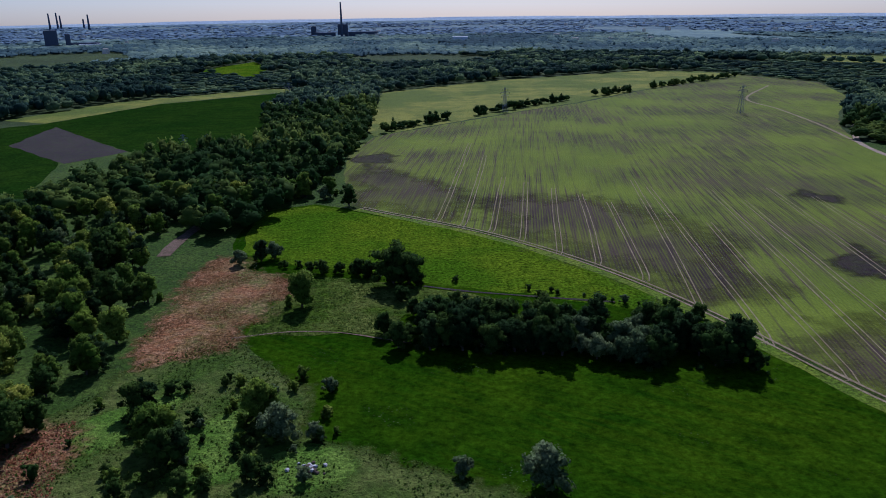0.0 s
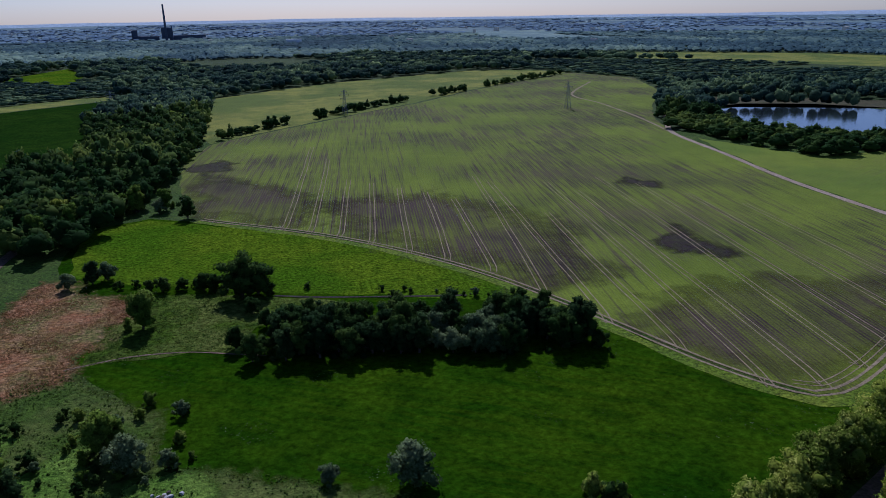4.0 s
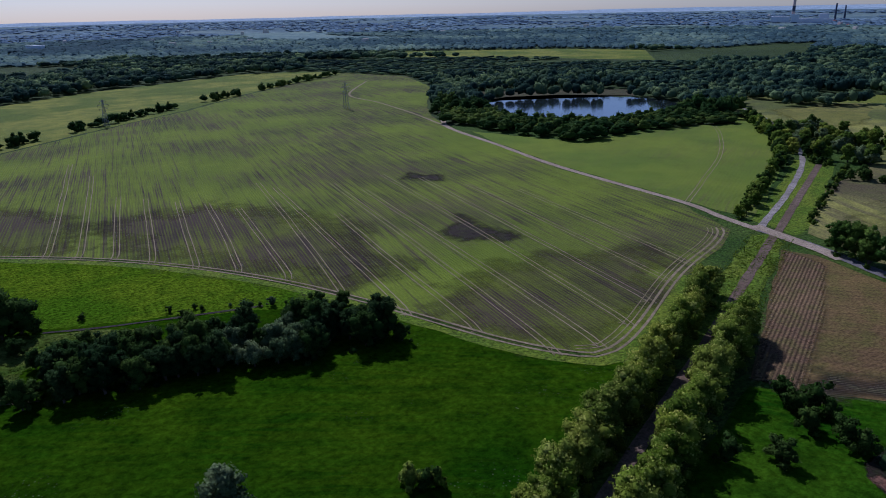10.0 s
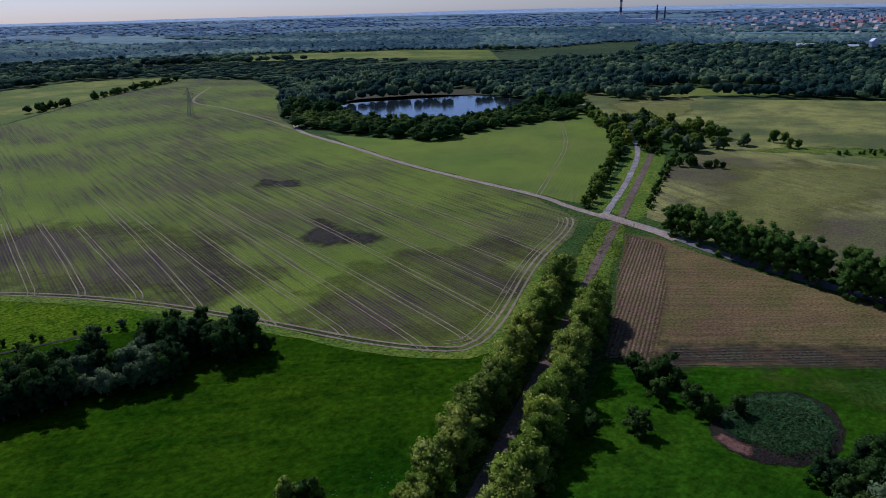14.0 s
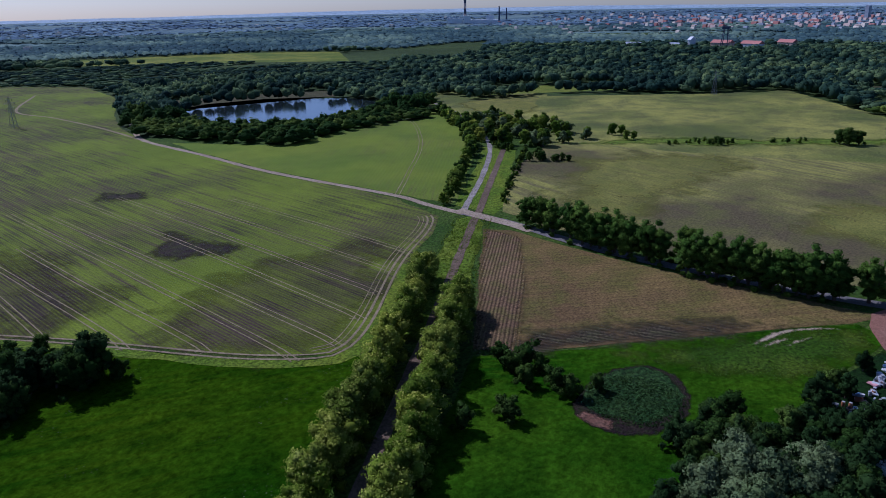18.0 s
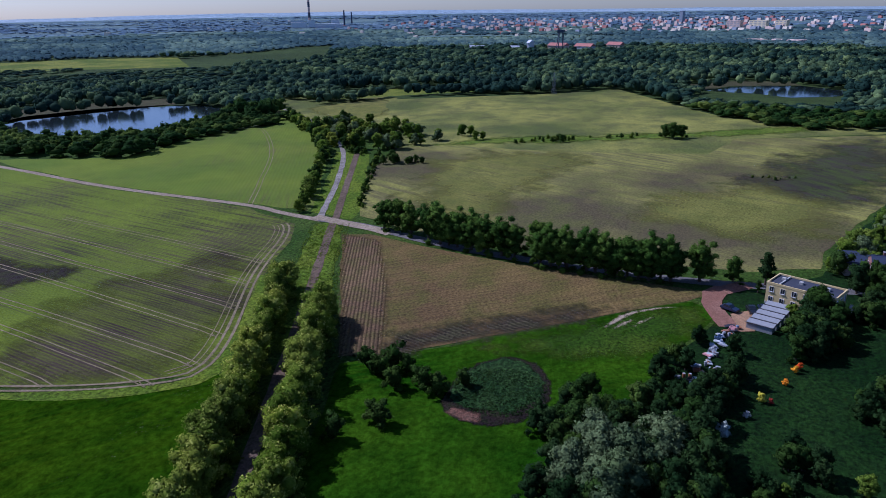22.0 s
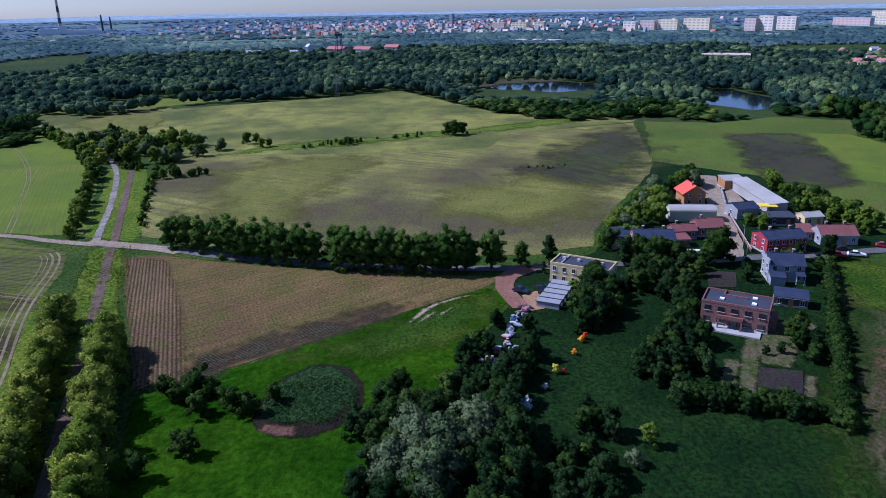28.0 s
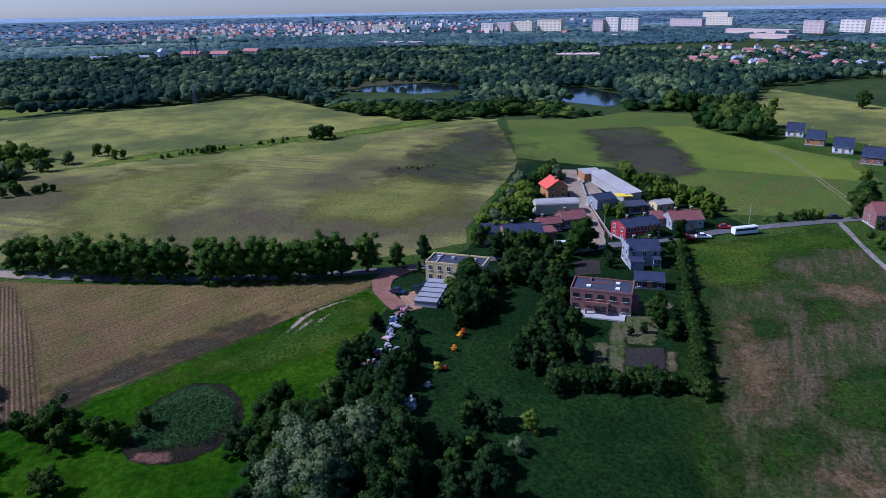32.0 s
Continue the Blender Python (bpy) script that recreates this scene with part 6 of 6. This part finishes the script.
M_FARPINK = plain("distant_pink_walls", (0.54, 0.40, 0.34), (0.58, 0.44, 0.38), 0.1, 0.9)
M_FARCREAM = plain("distant_pale_cream_walls", (0.66, 0.57, 0.46), (0.70, 0.61, 0.50), 0.1, 0.9)
M_FARYELLOW = plain("distant_cream_walls", (0.66, 0.55, 0.36), (0.70, 0.60, 0.42), 0.1, 0.9)
M_FARRED = plain("distant_red_roofs", (0.36, 0.15, 0.125), (0.42, 0.18, 0.15), 0.1, 0.9)
M_FARWIN = plain("distant_window_glass", (0.30, 0.30, 0.33), (0.36, 0.35, 0.37), 0.1, 0.9)
M_FARGREY = plain("distant_grey_roofs", (0.25, 0.28, 0.34), (0.29, 0.32, 0.37), 0.1, 0.9)


def stack(x, y, hgt, rad, label, bands=False):
    s = new("chimney_stack")
    s.matrix_basis = pose(x, y, rise(x, y))
    tagged(s, label, "chimney")
    n = 7 if bands else 1
    for k in range(n):
        a, b = k / n, (k + 1) / n
        part("shaft_band" if bands else "shaft", tube((0, 0, a * hgt), (0, 0, b * hgt), rad * (1 - .4 * a), rad * (1 - .4 * b), 10), (M_FARPINK if k % 2 else M_FARDARK) if bands else M_FARDARK, s)
    part("rim", tube((0, 0, hgt), (0, 0, hgt + 1.5), rad * .66, rad * .66, 10), M_FARDARK, s)


stack(-249, 2014, 86, 3.4, "tall dark chimney of a distant plant")
stack(-234, 2014, 34, 2.6, "short dark chimney of a distant plant")
stack(1902, 1282, 105, 4.6, "tall banded chimney of a distant power station", True)
stack(2151, 1312, 46, 3.4, "dark chimney of a distant power station")
stack(2162, 1290, 40, 3.2, "dark chimney of a distant power station")
for x, y, hgt in ((-1595, 3115, 64), (-1570, 3130, 66), (-1560, 3138, 55), (-1480, 3170, 40), (-1419, 3083, 58)):
    stack(x, y, hgt, 4.5, "hazy industrial chimney near the horizon")


def block(name, x, y, w, hgt, mat, label, depth=12.0, floors=0, cols=0, roof_mat=None, category="building"):
    b = new(name)
    b.matrix_basis = pose(x, y, rise(x, y) + (4 if hgt > 12 else 0), rz=-math.degrees(math.atan2(x, y)) - (32 if x > 900 and y < 600 else 0))
    tagged(b, label, category)
    part("wall", box_v(w, depth, hgt, 0, 0, hgt / 2), mat, b)
    if roof_mat:
        poly_part("roof", profile([(-depth / 2 - .6, hgt), (0, hgt + 4), (depth / 2 + .6, hgt)], w + 1.2), roof_mat, b)
    else:
        part("roof", box_v(w + .6, depth + .6, 1.0, 0, 0, hgt + .5), mat, b)
    glass = mesh_np("window", *box_v(w / cols * .6, .3, hgt / floors * .45), [M_FARWIN]) if floors else None
    for f in range(floors):
        for c in range(cols):
            pane = new("window", glass)
            pane.parent, pane.location = b, (-w / 2 + (c + .5) * w / cols, -depth / 2 - .05, (f + .55) * hgt / floors)
    return b


for k, (x, y, w, hgt) in enumerate(((-249, 2030, 26, 26), (-300, 2040, 60, 9), (-330, 2046, 14, 20), (-200, 2040, 90, 10))):
    block("plant_building", x, y, w, hgt, M_FARDARK, "dark building of a distant plant")
block("plant_building", 59, 1683, 34, 7, M_FARWHITE, "white hall among distant woods")
for x, y, w, hgt in ((-829, 1614, 26, 30), (-800, 1628, 10, 22), (-770, 1640, 60, 7)):
    block("mine_building", x, y, w, hgt, M_FARDARK, "dark winding tower of a distant mine")
block("mine_building", -755, 1632, 44, 4, M_FARWHITE, "long white mine shed")
for x, y, w, hgt in ((1831, 1271, 46, 14), (1850, 1240, 20, 20), (1920, 1240, 60, 11), (2060, 1290, 26, 16), (2000, 1270, 80, 8)):
    block("power_station_building", x, y, w, hgt, M_FARWHITE, "pale building of a distant power station")
# apartment blocks
for k, (x, y, w, hgt) in enumerate(FLATS):
    mat = (M_FARCREAM, M_FARPINK, M_FARYELLOW, M_FARPINK)[(k * 7 + k // 3) % 4]
    block("apartment_block", x, y, w, hgt, mat, "pale slab of flats in the distant town", floors=max(3, int(hgt / 5)), cols=max(3, int(w / 9)))
for x, y, w, hgt in ((1439, -732, 137, 9), (1255, -662, 71, 8), (1304, -8, 90, 6), (896, -227, 53, 8), (1396, -442, 56, 6)):
    block("warehouse", x, y, w, hgt * .8, M_FARPINK, "long pale warehouse in the distant town", 30)
block("tower_block", 2232, 239, 10, 30, M_FARGREY, "slim dark tower block near the horizon")
for x, y, w, hgt, wall, roof in ((1096, 253, 33, 8, M_FARWHITE, M_FARRED), (1110, 210, 27, 11, M_FARPINK, M_FARRED), (1065, 328, 5, 11, M_FARWHITE, M_FARWHITE), (1016, 393, 33, 9, M_FARWHITE, M_FARGREY), (1019, 342, 33, 9, M_FARWHITE, M_FARGREY), (1086, 291, 34, 10, M_FARPINK, M_FARRED)):
    block("mine_hall", x, y, w * .85, hgt * (.6 if w > 10 else 1), wall, "bright mine building with red roof among trees", 14, roof_mat=roof)
head = new("winding_tower")
head.matrix_basis = pose(1072, 284, rise(1072, 284))
tagged(head, "dark steel winding tower of a mine", "tower")
for sx, sy in ((-1, -1), (1, -1), (-1, 1), (1, 1)):
    part("leg", tube((sx * 5, sy * 5, 0), (sx * 2.5, sy * 2.5, 26), .7, .6, 4), M_FARDARK, head)
part("platform", box_v(9, 9, 4, 0, 0, 27), M_FARDARK, head)

# suburb houses in the woods to the south-east, and the far town
sub = random.Random(8)


def small_house(roof_mat, wall_mat, label):
    b = new("suburban_house")
    tagged(b, label, "house", "houses of the distant suburb")
    poly_part("wall", profile([(-4.5, 0), (4.5, 0), (4.5, 5.5), (0, 8.2), (-4.5, 5.5)], 11), wall_mat, b)
    poly_part("roof", profile([(-5, 5.3), (0, 8.35), (5, 5.3), (5, 5.6), (0, 8.7), (-5, 5.6)], 12), roof_mat, b)
    part("chimney", box_v(.9, .9, 2, 2.5, .5, 8.8), M_FARPINK, b)
    part("window", joined([box_v(1.3, .2, 1.4, -3.6 + 2.4 * k, -4.55, z) for k in range(4) for z in (1.6, 4.2)]), M_FARGREY, b)
    return b


KINDS = [small_house(M_FARRED, M_FARWHITE, "white suburban house with red roof"), small_house(M_FARRED, M_FARYELLOW, "cream suburban house with red roof"), small_house(M_FARGREY, M_FARWHITE, "white suburban house with grey roof")]
for k in range(84):
    a, q = radians(sub.uniform(111.5, 125)), sub.uniform(790, 1120)
    x, y = q * math.sin(a), q * math.cos(a)
    copy_thing(KINDS[sub.choice((0, 0, 1, 2))], pose(x, y, rise(x, y) + 1.5, rz=sub.choice((0, 40, 90)) + sub.uniform(-15, 15)) @ Matrix.Diagonal((0.8, 0.8, 0.8, 1)))
MODELS += KINDS
for mat, n, label in ((M_FARCREAM, 60, "pale houses of the distant town"), (M_FARPINK, 190, "pinkish houses of the distant town"), (M_FARRED, 120, "red roofs of the distant town"), (M_FARGREY, 90, "grey roofs of the distant town"), (M_FARCREAM, 70, "pale houses scattered through distant woods")):
    bits = []
    for k in range(n):
        a, q = (radians(sub.gauss(82, 9)), sub.uniform(1650, 2700)) if "town" in label else (radians(sub.uniform(-28, 72)), sub.uniform(1400, 3100))
        x, y = q * math.sin(a), q * math.cos(a)
        w, d, hgt = sub.uniform(6, 15), sub.uniform(8, 12), sub.uniform(5, 11)
        bv, bf = box_v(w, d, hgt, 0, 0, hgt / 2)
        bv[4:, 1] *= .55
        c, s = math.cos(-a - 0.6), math.sin(-a - 0.6)
        bits.append((np.stack([bv[:, 0] * c - bv[:, 1] * s + x, bv[:, 0] * s + bv[:, 1] * c + y, bv[:, 2] + rise(x, y)], 1), bf))
    tagged(new("distant_town", mesh_np("distant_town", *joined(bits), [mat])), label, "town", kind="stuff")

# ---- gardens ----
KEEP = [(p.x, p.y) for p in spline([(158.5, -.6), (154, 1.3), (148, 2.6), (143, 3.2), (136, 4.0), (131, 5.0), (128, 6.6), (123, 7.6)], 2.0)]      # the scrap heap's line stays clear


OPEN_YARDS = ([(138, -2.5), (174, -1), (172, -15), (146, -11)], [(248, -51), (270, -51), (270, -67), (246, -67)], [(136, -40), (150, -37), (162, -44), (150, -57), (134, -53)])
LAWN = [(172, -26), (150, -22), (133, -15), (121, -7), (112, -2), (108, -8), (116, -14), (130, -23), (163, -36)]


def scatter(ring, n, kinds, lo, hi, group=""):
    xs, ys = [p[0] for p in ring], [p[1] for p in ring]
    made = 0
    while made < n:
        x, y = rp.uniform(min(xs), max(xs)), rp.uniform(min(ys), max(ys))
        if inside(x, y, ring) and not any(inside(x, y, c) for c in (LAWN, *OPEN_YARDS)) and all(((x - a) ** 2 + (y - c) ** 2) > 10 for a, c in KEEP):
            put(pick(kinds), x, y, rp.uniform(lo, hi), 1.0, "", group)
            made += 1


scatter([(84, 26), (110, 16), (135, 11), (152, 5), (157, 0), (150, -4), (128, -2), (112, 2), (95, 6), (78, 12)], 90, G_DARK + G_BROAD + G_DARK, .4, .75)
scatter([(88, 24), (103, 16), (103, 6), (92, 6), (84, 14)], 14, T_PALE, .8, 1.15)
scatter([(152, -5), (172, -14), (166, -26), (150, -20), (140, -9)], 26, G_BROAD + G_DARK + G_DARK, .45, .8)
scatter([(172, -25), (192, -31), (188, -47), (160, -38), (142, -40), (128, -38), (118, -28), (122, -22), (140, -22), (158, -26)], 95, G_BROAD + G_DARK + G_DARK, .4, .68)
scatter([(119, -9), (119, -16), (108, -15), (98, -16), (86, -13), (82, -2), (92, -3), (100, -5), (108, -7)], 30, G_DARK + G_BROAD + G_DARK + G_DARK + T_FRESH[:1], .3, .6)
scatter([(82, 12), (100, 6), (110, 2), (104, -1), (90, -1), (80, 2)], 30, G_DARK + G_BROAD, .5, .85)
scatter([(115.5, -27), (113.5, -49), (119, -50), (121, -29)], 34, G_DARK + G_BROAD, .32, .5)
scatter([(100, 30), (117, 24), (121, 18), (112, 12), (98, 20)], 20, G_DARK + G_BROAD, .4, .7)
for x, y, s, kind in ((104, -21, .5, T_FRESH), (98, -17.8, .4, T_PALE), (138.5, -49.6, .22, T_DARK), (139.5, -52.8, .3, T_DARK), (140.5, -60, .62, G_DARK), (136, -58, .55, G_BROAD), (448, -303, 1.3, T_BROAD), (455, -247, .95, T_FRESH), (452, -244, .8, T_FRESH), (223, -158, 1.2, T_BROAD), (260, -182, .8, T_FRESH)):
    put(pick(kind), x, y, s)
scatter([(204, -22), (230, -30), (275, -48), (292, -66), (275, -64), (245, -47), (225, -42), (212, -34), (206, -26)], 50, T_FRESH + T_BROAD[:1] + T_FRESH + T_PALE, .55, .95)
scatter([(295, -96), (255, -102), (236, -112), (231, -100), (245, -90), (285, -92)], 38, T_FRESH + T_FRESH + T_BROAD[:1], .5, .85)
scatter([(222, -98), (236, -100), (232, -112), (222, -108)], 12, T_FRESH + B_FRESH, .4, .7)
scatter([(196, -62), (180, -74), (178, -78), (198, -80), (200, -84)], 5, T_BROAD + T_DARK, .4, .7)
scatter([(224, -75), (234, -78), (230, -68), (218, -62)], 8, T_FRESH, .35, .6)
for x, y, s, kind in ((194.2, -53, 1.15, T_BROAD), (192, -50, .8, T_BROAD), (169.5, -17, 1.0, T_BROAD), (168, -12, .5, T_FRESH), (190, -27, .85, T_DARK), (193, -34, .75, T_BROAD), (199.5, -84, .75, T_DARK), (216.5, -152, 1.1, T_BROAD), (222, -156, 1.0, T_BROAD), (147, -58, .6, T_BROAD), (150, -60, .55, T_BROAD), (142, -57, .5, T_BROAD), (184, -58, .4, T_DARK), (180, -57, .45, T_DARK), (189, -59, .4, T_DARK), (206, -22, .5, T_FRESH)):
    put(pick(kind), x, y, s)
for x, y, s in ((216.5, -124.5, .8), (216.5, -120, .5), (217, -133, 1.0), (217.4, -136, 1.1), (217.5, -139, 1.0), (217, -130, .8), (204, -150, .8), (196, -142, .8), (190, -141, .8), (185, -139, .9)):
    put(pick(B_FRESH + B_GREEN), x, y, s * 1.1)
for k in range(120):                                  # clipped hedge between gardens and pasture
    t = k / 119
    put(pick(B_GREEN), 194 - 82 * t + rp.uniform(-.4, .4), -82 + 27 * t + rp.uniform(-.4, .4), rp.uniform(.75, 1.1))
for k in range(18):
    t = k / 17
    put(pick(B_GREEN), 118 - 3 * t, -28 - 24 * t, rp.uniform(.8, 1.2))
# lone trees and scrub in the wide field
for x, y, s, kind in ((363, 150, .8, T_FRESH), (366, 146, .7, T_FRESH), (353, 138, .65, T_FRESH), (356, 135, .6, T_FRESH), (391, 41, .95, T_BROAD), (393, 45, .9, T_BROAD), (395, 37, .85, T_BROAD), (362, 93, .5, T_BROAD), (366, 96, .45, T_BROAD), (286, 152, .6, T_BROAD), (290, 155, .6, T_BROAD), (283, 156, .5, T_BROAD)):
    put(pick(kind), x, y, s)
for k in range(26):
    t = rp.random()
    put(pick(B_FRESH + B_GREEN), 352 + 45 * t + rp.uniform(-6, 6), 122 - 75 * t + rp.uniform(-4, 4), rp.uniform(.4, .9))
soft_patch("grass_strip", [(330, 152), (348, 128), (356, 102), (374, 72), (388, 44), (408, 12), (436, -26), (452, -24), (436, 4), (412, 34), (402, 62), (386, 84), (372, 112), (360, 140)], 0.09, M_STRIP, "yellow-green uncut strip through the fields", "grass", 12.0, 6.0, 5.0)
soft_patch("rubble", [(319, 0), (315, -8), (313, -16), (315, -16), (317, -8)], 0.10, M_DRYLAWN, "pale rubble and weeds heaped in the field", "rubble", 4.0, 2.0)
for off in (0, 1.8):
    strip("wheel_rut", [(414, -193), (359, -185), (287, -172), (225, -157)], 0.5, 0.10, M_RUT, "faint wheel rut across the green field", "track", off, 0.6)
for k in range(7):
    put(pick(B_FRESH + B_GREEN), 313 + rp.uniform(-3, 3), -8 + 2.6 * (k - 3) + rp.uniform(-1, 1), rp.uniform(.25, .5))
# round weedy patch with an earth rim
RIM = [(105, 48.4), (101.4, 45.8), (99.8, 42.2), (100.1, 36.8), (104.3, 32.0), (112.2, 29.2), (119.6, 30.4), (125.2, 36.0), (126.3, 42), (121, 47), (113, 49.2)]
INNER = [(106.4, 47.6), (104.3, 42.4), (105.7, 34.8), (111.1, 30.8), (119.6, 31.8), (124.3, 37.3), (125.4, 42), (120, 46.6), (113, 48.8)]
soft_patch("earth_rim", RIM, 0.10, M_RIMSOIL, "dark bare earth ring round a weedy patch", "soil", 1.2, 1.2, 1.0)
soft_patch("earth_rim", [(101.4, 45.4), (103.6, 45), (103.4, 41.5), (103.4, 39.5), (101.0, 39.0), (100.2, 42)], 0.115, M_REDRIM, "reddish bare earth beside the weedy patch", "soil", 1.4, 0.8, 1.0)
soft_patch("weed_patch", INNER, 0.13, M_BLUEWEED, "round patch of coarse bluish weeds", "weeds", 1.4, 1.2, 1.0)
# vegetable plots
patch("vegetable_bed", [(132.9, -46.8), (132.1, -54.8), (122.6, -51.5), (125.2, -44.1)], 0.10, M_DARKSOIL, "dark vegetable bed in rows", "garden bed", .3, 2.0)
patch("vegetable_bed", [(187, -48.5), (186.5, -56), (175.5, -53.5), (175.5, -46.5)], 0.10, M_DARKSOIL, "dark vegetable bed behind the houses", "garden bed", .3, 2.0)
for k, ring in enumerate((((135.6, -41), (135.4, -43.8), (123.8, -40), (124, -37)), ((146.4, -48), (146.1, -51.5), (121, -42.2), (121, -39.2)), ((130, -54.8), (129.8, -57), (121.5, -53.7), (122.6, -51.6)), ((155, -56), (156.6, -64), (149.8, -64.4), (144, -58), (133.4, -53), (134.9, -47.9), (144, -49)))):
    soft_patch("lawn", ring, 0.07 + 0.005 * k, M_DRYLAWN, "worn dry lawn strip in the garden", "lawn", 1.4, .8, 1.2)



# flowering shrubs
for x, y, s, col, word in ((142.8, -13, .5, (0.75, 0.10, 0.02), "orange-red"), (141.2, -12.2, .5, (0.85, 0.42, 0.02), "orange-yellow"), (135.2, -10.5, .45, (0.80, 0.35, 0.02), "orange"), (127, -6.4, .6, (0.62, 0.55, 0.06), "yellow"), (127, -8.0, .35, (0.6, 0.06, 0.08), "red"), (120.4, -4.1, .4, (0.75, 0.72, 0.70), "white"), (112.5, -0.6, .85, (0.62, 0.68, 0.62), "white"), (174.5, -24.5, .9, (0.62, 0.55, 0.55), "pinkish white"), (163, -20, .7, (0.66, 0.66, 0.66), "white"), (184, -20, .6, (0.7, 0.3, 0.3), "pink")):
    fm = leaves(word.replace(" ", "_") + "_blossom", tuple(c * .9 for c in col), col, 0.25)
    b = tree_model("flowering_shrub", int(x * 10), 3.4, 1.9, .1, fm, word + " flowering shrub in a garden", "bush", 14, 50, .17)
    b.matrix_basis = pose(x, y, 0) @ Matrix.Scale(s, 4)

# scrap heap along the garden edge
J = [paint("scrap_" + n, c) for n, c in (("white", (0.5, 0.51, 0.52)), ("pink", (0.6, 0.3, 0.3)), ("blue", (0.2, 0.28, 0.42)), ("rust", (0.3, 0.12, 0.06)), ("grey", (0.33, 0.34, 0.37)), ("black", (0.03, 0.03, 0.035)))]
JN = ("white", "faded pink", "blue", "rusty", "grey", "black")
jr = random.Random(21)
LINE = [Vector(p) for p in ((158.5, -.6), (154, 1.3), (148, 2.6), (143, 3.2), (136, 4.0), (131, 5.0), (128, 6.6), (123, 7.6))]
for k in range(64):
    t = jr.random() * (len(LINE) - 1)
    p = LINE[int(t)].lerp(LINE[int(t) + 1], t % 1)
    wide = 3.0 if 3.5 < t < 6.2 else 1.0
    x, y = p.x + jr.uniform(-wide, wide), p.y + jr.uniform(-wide, wide)
    c = jr.choice((0, 0, 1, 2, 3, 3, 4, 4, 5))
    kind = jr.choice(("crate", "barrel", "sheet", "tub"))
    o = new("scrap_" + kind)
    o.matrix_basis = pose(x, y, 0.1, jr.uniform(-12, 12), jr.uniform(-12, 12), jr.uniform(0, 360))
    tagged(o, JN[c] + " scrap " + kind + " lying in a junk heap", kind, "junk heap")
    if kind == "crate":
        w, d, e = jr.uniform(.7, 1.5), jr.uniform(.5, 1.0), jr.uniform(.4, .9)
        part("panel", joined([box_v(w, .06, e, 0, -d / 2, e / 2), box_v(w, .06, e, 0, d / 2, e / 2), box_v(.06, d, e, -w / 2, 0, e / 2), box_v(.06, d, e, w / 2, 0, e / 2)]), J[c], o)
        part("floor", box_v(w, d, .06, 0, 0, .05), J[c], o)
    elif kind == "barrel":
        part("drum", joined([tube((0, 0, 0), (0, 0, .45), .3, .34, 10), tube((0, 0, .45), (0, 0, .9), .34, .3, 10)]), J[c], o)
        part("lid", tube((0, 0, .9), (0, 0, .92), .3, .02, 10), J[4], o)
    elif kind == "sheet":
        part("panel", joined([box_v(jr.uniform(1.2, 2.4), .9, .05, 0, 0, .25 + .12 * i) for i in range(3)]), J[c], o)
    else:
        part("tub", joined([tube((0, 0, 0), (0, 0, .5), .45, .6, 9), tube((0, 0, .5), (0, 0, .08), .56, .4, 9)]), J[c], o)

# heap of rubble in the rough corner
heap = new("rubble_heap")
heap.matrix_basis = pose(-21.5, 97.2, 0)
tagged(heap, "heap of pale rubble and stones among weeds", "rubble")
for k in range(34):
    sv, sf = lumps(np.random.default_rng(300 + k), np.array([[0, 0, 0]]), np.array([jr.uniform(.2, .55)]), .7)
    me = bpy.data.meshes.new("stone")
    me.from_pydata([tuple(p) for p in sv], [], [tuple(f) for f in sf])
    me.materials.append(M_BARK if k % 3 else M_CONCRETE)
    o = new("stone", me)
    o.parent = heap
    a, q = jr.uniform(0, 6.28), abs(jr.gauss(0, 1.3))
    o.location = (q * 1.6 * math.cos(a), q * math.sin(a), max(.15, .7 - q * .35))

for m in MODELS:
    for o in (*m.children_recursive, m):
        bpy.data.objects.remove(o)
